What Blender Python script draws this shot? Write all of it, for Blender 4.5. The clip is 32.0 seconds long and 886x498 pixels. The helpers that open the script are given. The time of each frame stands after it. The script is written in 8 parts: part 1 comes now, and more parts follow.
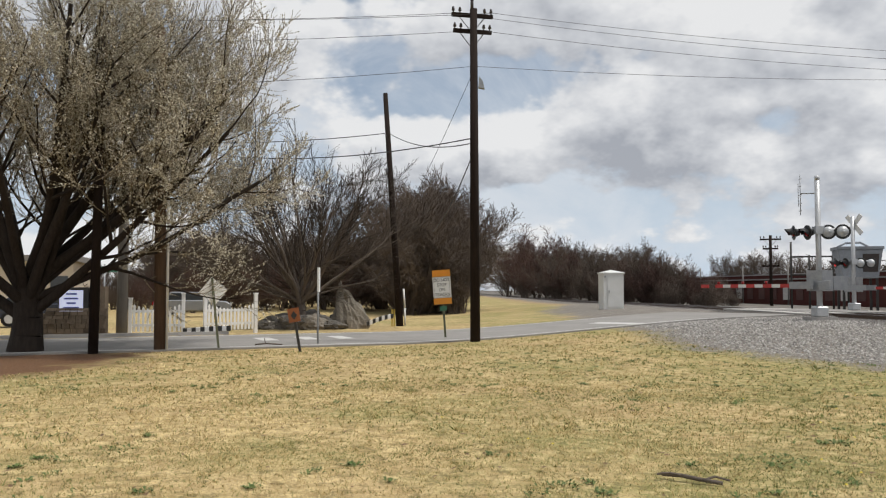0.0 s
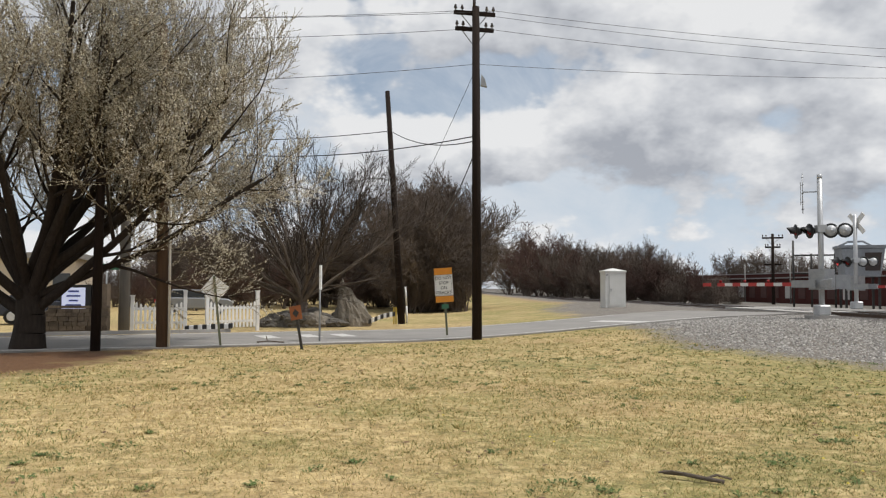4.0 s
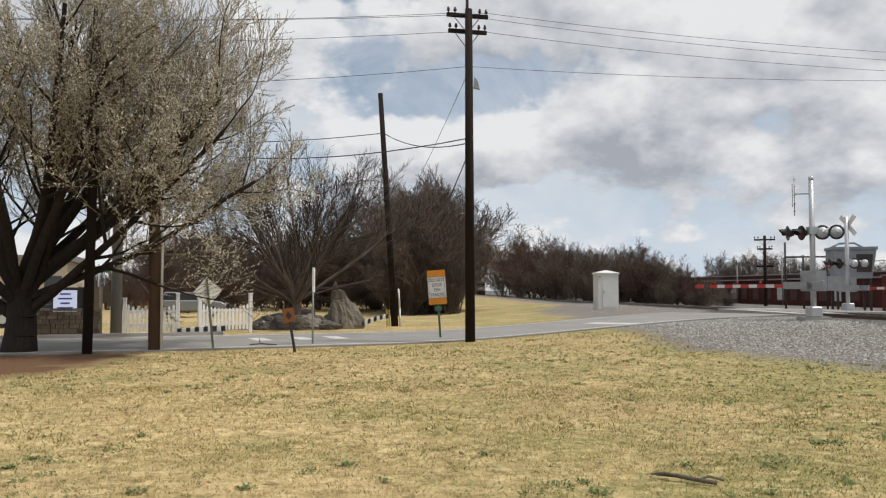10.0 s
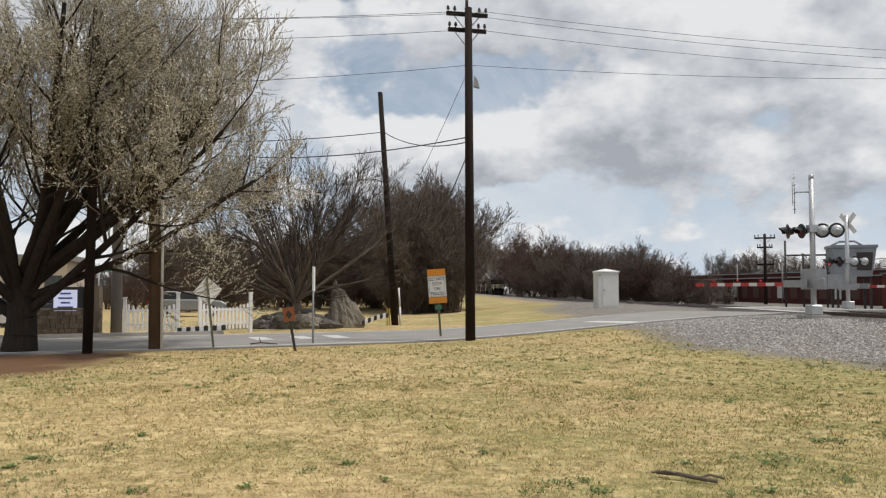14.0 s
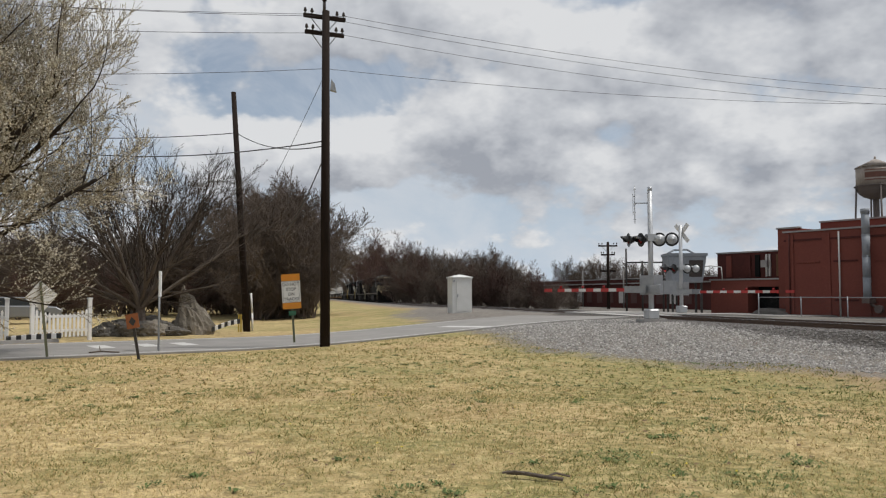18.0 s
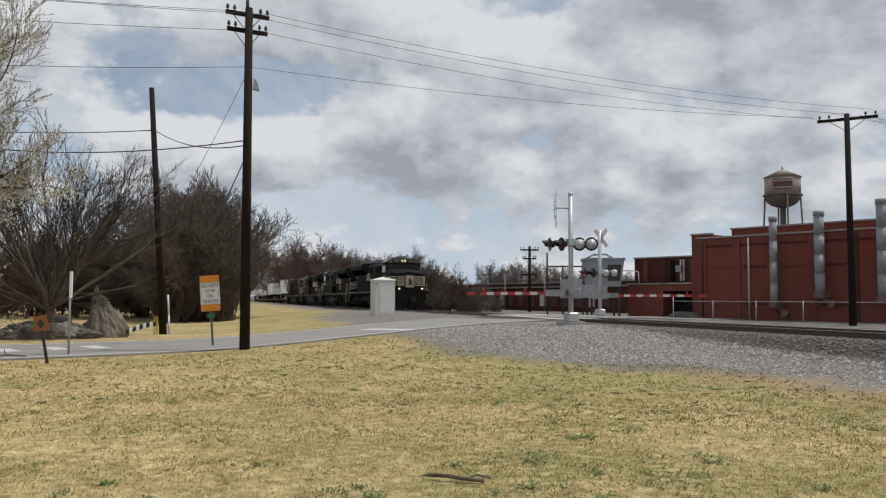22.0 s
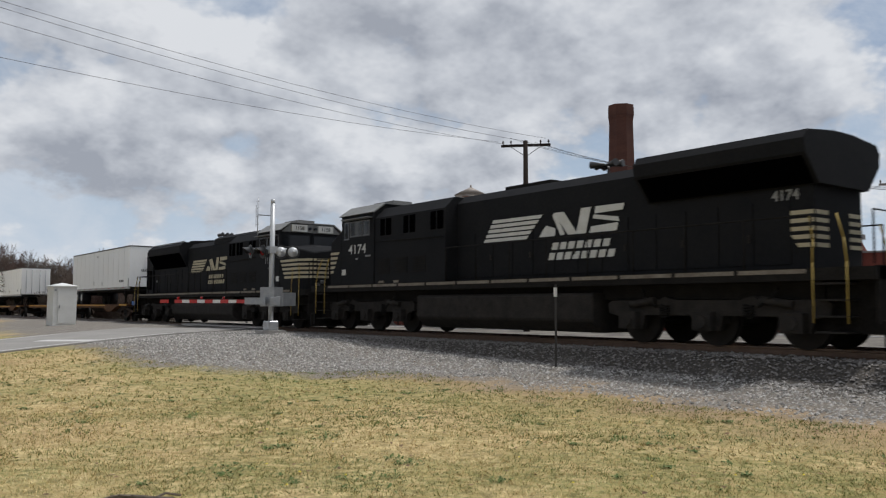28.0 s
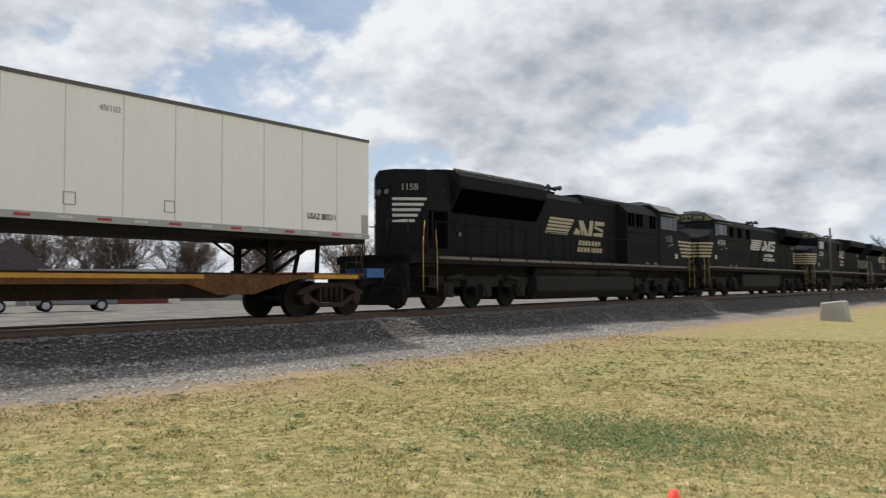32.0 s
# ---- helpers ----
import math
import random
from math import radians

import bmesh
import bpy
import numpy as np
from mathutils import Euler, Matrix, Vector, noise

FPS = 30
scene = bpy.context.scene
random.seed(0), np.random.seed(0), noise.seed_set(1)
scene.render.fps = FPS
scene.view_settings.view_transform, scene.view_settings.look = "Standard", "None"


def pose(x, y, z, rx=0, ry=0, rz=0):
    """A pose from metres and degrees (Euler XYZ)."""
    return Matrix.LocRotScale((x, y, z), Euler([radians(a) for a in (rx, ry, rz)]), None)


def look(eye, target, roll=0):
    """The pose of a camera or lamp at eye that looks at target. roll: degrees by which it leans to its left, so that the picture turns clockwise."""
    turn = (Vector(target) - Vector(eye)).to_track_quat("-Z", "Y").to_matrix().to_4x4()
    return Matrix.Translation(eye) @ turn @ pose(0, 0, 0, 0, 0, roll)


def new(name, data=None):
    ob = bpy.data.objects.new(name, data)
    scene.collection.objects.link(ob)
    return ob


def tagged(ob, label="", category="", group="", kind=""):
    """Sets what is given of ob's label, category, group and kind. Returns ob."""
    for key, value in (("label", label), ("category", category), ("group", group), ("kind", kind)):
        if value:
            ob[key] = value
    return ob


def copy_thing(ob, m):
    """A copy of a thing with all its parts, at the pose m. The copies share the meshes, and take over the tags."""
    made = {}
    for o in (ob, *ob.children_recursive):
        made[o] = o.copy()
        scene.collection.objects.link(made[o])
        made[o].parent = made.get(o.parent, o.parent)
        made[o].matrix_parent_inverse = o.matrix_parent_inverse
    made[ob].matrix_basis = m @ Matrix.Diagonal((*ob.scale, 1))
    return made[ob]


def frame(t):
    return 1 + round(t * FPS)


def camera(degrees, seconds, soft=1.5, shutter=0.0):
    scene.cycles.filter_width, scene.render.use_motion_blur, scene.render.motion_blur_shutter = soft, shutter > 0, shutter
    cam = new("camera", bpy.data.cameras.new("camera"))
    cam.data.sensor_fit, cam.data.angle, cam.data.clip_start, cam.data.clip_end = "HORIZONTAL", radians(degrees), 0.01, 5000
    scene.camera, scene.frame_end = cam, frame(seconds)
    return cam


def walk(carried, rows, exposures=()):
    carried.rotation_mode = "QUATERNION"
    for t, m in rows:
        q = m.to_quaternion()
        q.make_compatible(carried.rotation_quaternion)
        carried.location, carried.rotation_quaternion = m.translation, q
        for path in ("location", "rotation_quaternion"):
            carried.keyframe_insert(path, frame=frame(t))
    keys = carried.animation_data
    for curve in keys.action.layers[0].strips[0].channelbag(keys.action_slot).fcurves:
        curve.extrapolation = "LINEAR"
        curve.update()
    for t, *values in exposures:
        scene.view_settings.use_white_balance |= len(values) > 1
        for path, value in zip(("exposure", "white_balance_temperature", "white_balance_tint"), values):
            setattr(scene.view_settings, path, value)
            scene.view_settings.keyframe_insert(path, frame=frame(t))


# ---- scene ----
cam = camera(56.86, 32.0, soft=1.2, shutter=0.12)

# seconds, heading clockwise from +Y, pitch, lean
PATH = [
    (0, 0.56, 2.89, 0.06), (0.5, 0.50, 2.84, 0.09), (1, 0.44, 2.79, 0.08), (1.5, 0.42, 2.78, 0.10), (2, 0.37, 2.75, 0.08),
    (2.5, 0.37, 2.72, 0.11), (3, 0.36, 2.72, 0.01), (3.5, 0.36, 2.72, 0.10), (5.5, 0.74, 2.96, 0.07), (6, 0.86, 2.98, -0.02),
    (6.5, 0.91, 2.97, 0.03), (7, 0.91, 2.95, 0.02), (7.5, 0.92, 2.90, 0.06), (8, 0.91, 2.90, 0.07), (8.5, 0.91, 2.90, 0.07),
    (9, 0.90, 2.89, 0.03), (9.5, 0.91, 2.90, 0.08), (10, 0.91, 2.90, 0.07), (10.5, 0.91, 2.93, 0.01), (11, 0.92, 2.96, 0.07),
    (11.5, 0.92, 2.96, 0.07), (12, 0.92, 2.90, 0.07), (12.5, 0.90, 2.89, 0.09), (13, 0.85, 2.83, 0.01), (13.5, 0.83, 2.82, 0.00),
    (15.5, 3.99, 2.87, -0.20), (16, 6.65, 2.98, -0.07), (16.5, 8.94, 3.00, -0.08), (17, 10.35, 3.05, -0.09), (17.5, 10.87, 3.10, -0.05),
    (18, 10.99, 3.19, -0.04), (18.5, 11.11, 3.23, -0.05), (19, 11.25, 3.25, -0.03), (19.5, 11.41, 3.23, -0.03), (20, 11.64, 3.25, 0.01),
    (20.5, 12.22, 3.33, 0.03), (21, 13.33, 3.43, 0.07), (21.5, 14.82, 3.48, 0.15), (22, 16.35, 3.39, 0.21), (22.5, 17.69, 3.24, 0.24),
    (23, 19.09, 3.08, 0.21), (23.5, 20.96, 2.96, 0.19), (24, 24.22, 3.02, 0.19), (24.5, 28.43, 3.19, 0.23), (25, 32.65, 3.51, 0.29),
    (25.5, 35.75, 3.84, 0.36), (27.5, 37.29, 4.12, 0.29), (28, 37.06, 4.05, 0.27), (28.5, 37.02, 4.10, 0.33), (29, 37.80, 4.25, 0.34),
    (29.5, 38.94, 4.39, 0.40), (30, 42.96, 4.33, 0.48), (30.2, 48.49, 4.32, 0.33), (30.4, 58.85, 4.07, 0.39), (30.5, 65.05, 3.87, 0.38),
    (30.6, 71.70, 3.64, 0.59), (30.7, 78.66, 3.40, 0.70), (30.8, 85.83, 3.17, 0.74), (30.9, 92.77, 2.98, 0.77), (31, 99.41, 2.85, 0.63),
    (31.1, 105.55, 2.78, 0.38), (31.2, 111.25, 2.74, 0.18), (31.3, 116.32, 2.71, -0.06), (31.4, 121.04, 2.68, -0.12), (31.5, 125.31, 2.66, -0.11),
    (31.6, 129.20, 2.63, -0.03), (31.7, 132.81, 2.61, 0.03), (31.8, 136.30, 2.60, -0.01), (31.9, 139.52, 2.64, -0.11), (32, 142.38, 2.73, -0.43),
]
EYE = 1.65
walk(cam, [(t, pose(0, 0, EYE, 90 + p, 0, -h) @ pose(0, 0, 0, 0, 0, r)) for t, h, p, r in PATH],
     exposures=[(0, 0.08, 6500, 10), (15, 0.06, 6500, 10), (19, -0.12, 6400, 10), (25, -0.09, 6300, 10), (29.5, -0.03, 6150, 11), (30.8, 0.27, 6050, 13), (32, 0.22, 6350, 10)])

# ---- world and sun ----
SUN_H, SUN_E = 101.0, 66.0


def heading(h, e=0.0):
    h, e = radians(h), radians(e)
    return Vector((math.sin(h) * math.cos(e), math.cos(h) * math.cos(e), math.sin(e)))


world = bpy.data.worlds.new("sky")
scene.world = world
world.use_nodes = True
wn, wl = world.node_tree.nodes, world.node_tree.links
wn.clear()


def wnode(kind, **kw):
    n = wn.new(kind)
    for k, v in kw.items():
        n.inputs[int(k[1:])].default_value = v
    return n


def wmath(op, a, b=None, c=None):
    n = wn.new("ShaderNodeMath")
    n.operation = op
    for i, v in enumerate((a, b, c)):
        if v is None:
            continue
        if isinstance(v, (int, float)):
            n.inputs[i].default_value = v
        else:
            wl.new(v, n.inputs[i])
    return n.outputs[0]


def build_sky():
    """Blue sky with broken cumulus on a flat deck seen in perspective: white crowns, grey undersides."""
    out = wn.new("ShaderNodeOutputWorld")
    bg = wn.new("ShaderNodeBackground")
    wl.new(bg.outputs[0], out.inputs[0])
    sky = wn.new("ShaderNodeTexSky")
    sky.sky_type, sky.sun_disc = "NISHITA", False
    sky.sun_elevation, sky.sun_rotation = radians(SUN_E), radians(SUN_H)
    sky.air_density, sky.dust_density, sky.ozone_density = 1.0, 1.0, 1.5
    co = wn.new("ShaderNodeTexCoord").outputs["Generated"]

    def fbm(vec, scale, detail, rough, off, dist=0.0):
        mp = wn.new("ShaderNodeMapping")
        mp.inputs["Location"].default_value = off
        wl.new(vec, mp.inputs[0])
        n = wn.new("ShaderNodeTexNoise")
        n.inputs["Scale"].default_value, n.inputs["Detail"].default_value = scale, detail
        n.inputs["Roughness"].default_value, n.inputs["Distortion"].default_value = rough, dist
        wl.new(mp.outputs[0], n.inputs["Vector"])
        return n.outputs["Fac"]

    def dot(vec, c):
        k = wn.new("ShaderNodeVectorMath")
        k.operation = "DOT_PRODUCT"
        k.inputs[1].default_value = c
        wl.new(vec, k.inputs[0])
        return k.outputs["Value"]

    def density(vec, detail):
        sep = wn.new("ShaderNodeSeparateXYZ")
        wl.new(vec, sep.inputs[0])
        den = wmath("ADD", wmath("MAXIMUM", sep.outputs[2], 0.0), 0.58)
        comb = wn.new("ShaderNodeCombineXYZ")
        wl.new(wmath("DIVIDE", sep.outputs[0], den), comb.inputs[0])
        wl.new(wmath("DIVIDE", sep.outputs[1], den), comb.inputs[1])
        wl.new(wmath("MULTIPLY", wmath("DIVIDE", sep.outputs[2], den), 1.05), comb.inputs[2])
        deck = comb.outputs[0]
        big = fbm(deck, 3.0, 2.0, 0.5, (3.1, 1.7, 0))
        fine = fbm(deck, 9.0, detail, 0.52, (0.4, 5.2, 0), 0.0)
        vor = wn.new("ShaderNodeTexVoronoi")
        vor.feature = "SMOOTH_F1"
        vor.normalize = True
        vor.inputs["Scale"].default_value, vor.inputs["Detail"].default_value = 9.5, 3.0
        vor.inputs["Roughness"].default_value, vor.inputs["Lacunarity"].default_value, vor.inputs["Smoothness"].default_value = 0.55, 2.3, 0.6
        wl.new(deck, vor.inputs["Vector"])
        shape = wmath("ADD", wmath("MULTIPLY", big, 0.85), wmath("MULTIPLY", fine, 0.42))
        shape = wmath("ADD", shape, wmath("MULTIPLY", wmath("SUBTRACT", 0.42, vor.outputs["Distance"]), 0.62))
        for h, e, w, hh, g in CLOUDS:
            c, side = heading(h, e), heading(h + 90)
            qa = wmath("DIVIDE", dot(vec, side), math.sin(radians(w)))
            qb = wmath("DIVIDE", dot(vec, side.cross(c)), math.sin(radians(hh)))
            d2 = wmath("ADD", wmath("MULTIPLY", qa, qa), wmath("MULTIPLY", qb, qb))
            v = wmath("MULTIPLY", wmath("POWER", 2.718, wmath("MULTIPLY", d2, -1.0)), g)
            v = wmath("MULTIPLY", v, wmath("GREATER_THAN", dot(vec, c), 0.0))
            shape = wmath("ADD", shape, v)
        return shape, deck, sep

    def ramp01(v, a, b, c=0.0, d=1.0):
        k = wn.new("ShaderNodeMapRange")
        k.interpolation_type = "SMOOTHSTEP"
        for nm, x in (("From Min", a), ("From Max", b), ("To Min", c), ("To Max", d)):
            k.inputs[nm].default_value = x
        wl.new(v, k.inputs["Value"])
        return k.outputs[0]

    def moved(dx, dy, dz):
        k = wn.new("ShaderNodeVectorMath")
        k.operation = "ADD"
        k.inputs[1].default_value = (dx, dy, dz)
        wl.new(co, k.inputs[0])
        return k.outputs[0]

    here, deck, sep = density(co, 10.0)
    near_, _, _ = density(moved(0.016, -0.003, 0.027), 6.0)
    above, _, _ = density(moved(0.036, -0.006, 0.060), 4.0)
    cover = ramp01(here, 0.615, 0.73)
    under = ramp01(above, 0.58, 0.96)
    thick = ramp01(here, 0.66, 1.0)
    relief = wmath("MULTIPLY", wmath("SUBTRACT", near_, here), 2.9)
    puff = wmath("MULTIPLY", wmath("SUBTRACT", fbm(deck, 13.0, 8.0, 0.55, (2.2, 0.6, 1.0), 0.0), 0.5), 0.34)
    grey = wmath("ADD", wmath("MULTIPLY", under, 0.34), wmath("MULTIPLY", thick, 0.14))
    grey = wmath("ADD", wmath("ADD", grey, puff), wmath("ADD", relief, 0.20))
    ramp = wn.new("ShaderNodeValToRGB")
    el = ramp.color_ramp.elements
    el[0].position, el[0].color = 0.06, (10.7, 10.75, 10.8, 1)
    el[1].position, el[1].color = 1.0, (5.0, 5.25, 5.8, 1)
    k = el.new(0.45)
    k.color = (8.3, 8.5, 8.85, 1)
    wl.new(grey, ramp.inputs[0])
    blue = wn.new("ShaderNodeMix")
    blue.data_type = "RGBA"
    wl.new(ramp01(sep.outputs[2], 0.0, 0.30, 0.92, 0.30), blue.inputs[0])
    wl.new(sky.outputs[0], blue.inputs[6])
    blue.inputs[7].default_value = (7.8, 9.0, 10.4, 1)
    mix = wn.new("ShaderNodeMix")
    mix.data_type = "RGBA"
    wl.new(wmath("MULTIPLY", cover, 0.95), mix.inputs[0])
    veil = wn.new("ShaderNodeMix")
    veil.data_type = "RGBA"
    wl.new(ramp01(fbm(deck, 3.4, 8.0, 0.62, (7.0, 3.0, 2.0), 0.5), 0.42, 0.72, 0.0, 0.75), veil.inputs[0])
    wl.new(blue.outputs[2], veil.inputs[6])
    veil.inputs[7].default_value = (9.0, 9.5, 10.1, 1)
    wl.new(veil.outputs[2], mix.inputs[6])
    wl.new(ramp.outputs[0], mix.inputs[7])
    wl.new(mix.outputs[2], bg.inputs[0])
    bg.inputs[1].default_value = 0.072


# cloud banks and gaps: heading, elevation, half width, half height in degrees, gain
CLOUDS = [
    (4, 14.2, 8, 2.4, -0.34), (18, 13.2, 7, 4.0, 0.20), (11, 10.8, 6, 2.2, 0.16), (-3, 10.0, 6, 3, 0.14), (24, 16.5, 4, 3.5, 0.12), (23, 10.6, 2.5, 1.5, -0.20),
    (14, 5.0, 15, 2.0, -0.13), (29, 12.5, 6, 4.0, 0.16), (33, 18.5, 5, 2, -0.16), (45, 13, 9, 5, 0.12), (40, 5.0, 14, 2.0, -0.07), (57, 16, 7, 4, 0.14),
    (69, 15, 5, 4, -0.18), (74, 12, 4, 2.5, 0.10), (84, 13, 7, 5, -0.14), (92, 16, 3, 2.5, 0.10), (104, 11, 5, 4, -0.14), (113, 16, 6, 4, 0.08),
    (128, 13, 5, 3, -0.14), (150, 16, 14, 8, 0.14), (165, 9, 12, 5, 0.14),
]
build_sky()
lamp = bpy.data.lights.new("sun", "SUN")
lamp.energy, lamp.angle, lamp.color = 3.0, radians(3.5), (1.0, 0.965, 0.905)
sun = new("sun", lamp)
sun.matrix_world = look(heading(SUN_H, SUN_E) * 100, (0, 0, 0))

# ---- materials ----
MATS = {}


def mat(name, col, rough=0.8, metal=0.0, col2=None, scale=6.0, fine=60.0, amount=0.35, bump=0.15, spec=0.5, island=0.0, stretch=(1, 1, 1), emit=0.0):
    """A procedural surface: two scales of noise between two colours, with matching roughness and relief."""
    if name in MATS:
        return MATS[name]
    m = bpy.data.materials.new(name)
    m.use_nodes = True
    n, l = m.node_tree.nodes, m.node_tree.links
    b = n["Principled BSDF"]
    b.inputs["Roughness"].default_value, b.inputs["Metallic"].default_value = rough, metal
    b.inputs["Specular IOR Level"].default_value = min(spec, 0.2) if rough >= 0.85 else spec
    co = n.new("ShaderNodeTexCoord")
    mp = n.new("ShaderNodeMapping")
    mp.inputs["Scale"].default_value = stretch
    l.new(co.outputs["Object"], mp.inputs[0])
    a = n.new("ShaderNodeTexNoise")
    a.inputs["Scale"].default_value, a.inputs["Detail"].default_value = scale, 5
    f = n.new("ShaderNodeTexNoise")
    f.inputs["Scale"].default_value, f.inputs["Detail"].default_value = fine, 3
    l.new(mp.outputs[0], a.inputs["Vector"])
    l.new(mp.outputs[0], f.inputs["Vector"])
    s = n.new("ShaderNodeMath")
    s.operation = "MULTIPLY_ADD"
    s.inputs[1].default_value = 0.5
    l.new(f.outputs["Fac"], s.inputs[0])
    h = n.new("ShaderNodeMath")
    h.operation = "MULTIPLY"
    h.inputs[1].default_value = 0.5
    l.new(a.outputs["Fac"], h.inputs[0])
    l.new(h.outputs[0], s.inputs[2])
    r = n.new("ShaderNodeMapRange")
    r.inputs["From Min"].default_value, r.inputs["From Max"].default_value = 0.32, 0.68
    l.new(s.outputs[0], r.inputs["Value"])
    mx = n.new("ShaderNodeMix")
    mx.data_type = "RGBA"
    c2 = col2 if col2 else tuple(c * (1 - amount) for c in col)
    mx.inputs[6].default_value, mx.inputs[7].default_value = (*col, 1), (*c2, 1)
    l.new(r.outputs[0], mx.inputs[0])
    last = mx.outputs[2]
    if island:
        g = n.new("ShaderNodeNewGeometry")
        o = n.new("ShaderNodeObjectInfo")
        ad = n.new("ShaderNodeMath")
        ad.operation = "ADD"
        l.new(g.outputs["Random Per Island"], ad.inputs[0])
        l.new(o.outputs["Random"], ad.inputs[1])
        fr = n.new("ShaderNodeMapRange")
        fr.inputs["From Max"].default_value = 2.0
        fr.inputs["To Min"].default_value, fr.inputs["To Max"].default_value = 1 - island, 1 + island
        l.new(ad.outputs[0], fr.inputs["Value"])
        hs = n.new("ShaderNodeHueSaturation")
        l.new(fr.outputs[0], hs.inputs["Value"])
        l.new(last, hs.inputs["Color"])
        last = hs.outputs[0]
    l.new(last, b.inputs["Base Color"])
    if emit:
        l.new(last, b.inputs["Emission Color"])
        b.inputs["Emission Strength"].default_value = emit
    if bump:
        bp = n.new("ShaderNodeBump")
        bp.inputs["Strength"].default_value, bp.inputs["Distance"].default_value = bump, 0.02
        l.new(s.outputs[0], bp.inputs["Height"])
        l.new(bp.outputs[0], b.inputs["Normal"])
    MATS[name] = m
    return m


# ---- mesh helpers ----
def box(bm, x0, x1, y0, y1, z0, z1):
    v = [bm.verts.new(p) for p in ((x0, y0, z0), (x1, y0, z0), (x1, y1, z0), (x0, y1, z0), (x0, y0, z1), (x1, y0, z1), (x1, y1, z1), (x0, y1, z1))]
    for q in ((3, 2, 1, 0), (4, 5, 6, 7), (0, 1, 5, 4), (1, 2, 6, 5), (2, 3, 7, 6), (3, 0, 4, 7)):
        bm.faces.new([v[i] for i in q])
    return bm


def tube(bm, p, q, r0, r1=None, n=8, caps=True):
    p, q = Vector(p), Vector(q)
    r1 = r0 if r1 is None else r1
    d = (q - p).normalized()
    a = d.orthogonal().normalized()
    b = d.cross(a)
    ring = []
    for c, r in ((p, r0), (q, r1)):
        ring.append([bm.verts.new(c + (a * math.cos(2 * math.pi * i / n) + b * math.sin(2 * math.pi * i / n)) * r) for i in range(n)])
    for i in range(n):
        f = bm.faces.new((ring[0][i], ring[0][(i + 1) % n], ring[1][(i + 1) % n], ring[1][i]))
        f.smooth = n > 5
    if caps:
        bm.faces.new(ring[0][::-1])
        bm.faces.new(ring[1])
    return bm


def pipe(bm, pts, r, n=6):
    for a, b in zip(pts, pts[1:]):
        tube(bm, a, b, r, r, n)
    return bm


def coil(bm, pts, r, n=5):
    """One closed rod swept along the points."""
    rings = []
    for i, p in enumerate(pts):
        d = (Vector(pts[min(i + 1, len(pts) - 1)]) - Vector(pts[max(i - 1, 0)])).normalized()
        a = d.cross(Vector((0, 0, 1))).normalized()
        b = d.cross(a)
        rings.append([bm.verts.new(Vector(p) + (a * math.cos(6.2832 * j / n) + b * math.sin(6.2832 * j / n)) * r) for j in range(n)])
    for u, v in zip(rings, rings[1:]):
        for j in range(n):
            bm.faces.new((u[j], u[(j + 1) % n], v[(j + 1) % n], v[j]))
    bm.faces.new(rings[0][::-1])
    bm.faces.new(rings[-1])
    return bm


def prism(bm, pts, axis, a, b):
    """The polygon pts (in the other two axes, in order) drawn out along axis from a to b."""
    def at(p, c):
        if axis == "x":
            return (c, p[0], p[1])
        if axis == "y":
            return (p[0], c, p[1])
        return (p[0], p[1], c)
    u = [bm.verts.new(at(p, a)) for p in pts]
    w = [bm.verts.new(at(p, b)) for p in pts]
    k = len(pts)
    fs = [bm.faces.new(u), bm.faces.new(w[::-1])]
    for i in range(k):
        fs.append(bm.faces.new((u[i], w[i], w[(i + 1) % k], u[(i + 1) % k])))
    bmesh.ops.recalc_face_normals(bm, faces=fs)
    return bm


def bevel(bm, w, seg=1):
    bmesh.ops.bevel(bm, geom=[e for e in bm.edges if len(e.link_faces) == 2 and e.calc_face_angle(0) > 0.6], offset=w, segments=seg, affect="EDGES", clamp_overlap=True)
    return bm


def part(name, bm, material, parent=None, label="", at=None, bev=0.0):
    if bev:
        bevel(bm, bev)
    me = bpy.data.meshes.new(name)
    bm.to_mesh(me)
    bm.free()
    me.materials.append(material)
    ob = new(name, me)
    if parent:
        ob.parent = parent
    if at is not None:
        ob.matrix_basis = at if isinstance(at, Matrix) else Matrix.Translation(at)
    if label:
        tagged(ob, label)
    return ob


def again(src, parent=None, m=None):
    """Another object on the same mesh."""
    ob = new(src.name.split(".")[0], src.data)
    ob.parent = parent if parent else src.parent
    if m is not None:
        ob.matrix_basis = m
    return ob


def thing(name, m, label, category, group=""):
    ob = new(name)
    ob.empty_display_size = 0.2
    ob.matrix_basis = m if isinstance(m, Matrix) else Matrix.Translation(m)
    return tagged(ob, label, category, group)


def bm_():
    return bmesh.new()


def smooth(a, b, x):
    t = min(1.0, max(0.0, (x - a) / (b - a)))
    return t * t * (3 - 2 * t)


def lerp(a, b, t):
    return a + (b - a) * t


# ---- plan ----
TX = 16.5            # track centre line, parallel to Y
E1 = Vector((0.915, 0.403, 0))   # along the road, over the tracks
E2 = Vector((0.403, -0.915, 0))  # along the mill's long wall
ROAD_P = Vector((-2.9, 24.5, 0))  # on the road's near edge
ROAD_W = 6.9


def rail_z(y):
    return 0.90 - 0.0042 * max(-60.0, min(y, 260.0))


def road_w(x, y):
    """Distance from the near road edge, across the road."""
    return (x - ROAD_P.x) * -0.403 + (y - ROAD_P.y) * 0.915


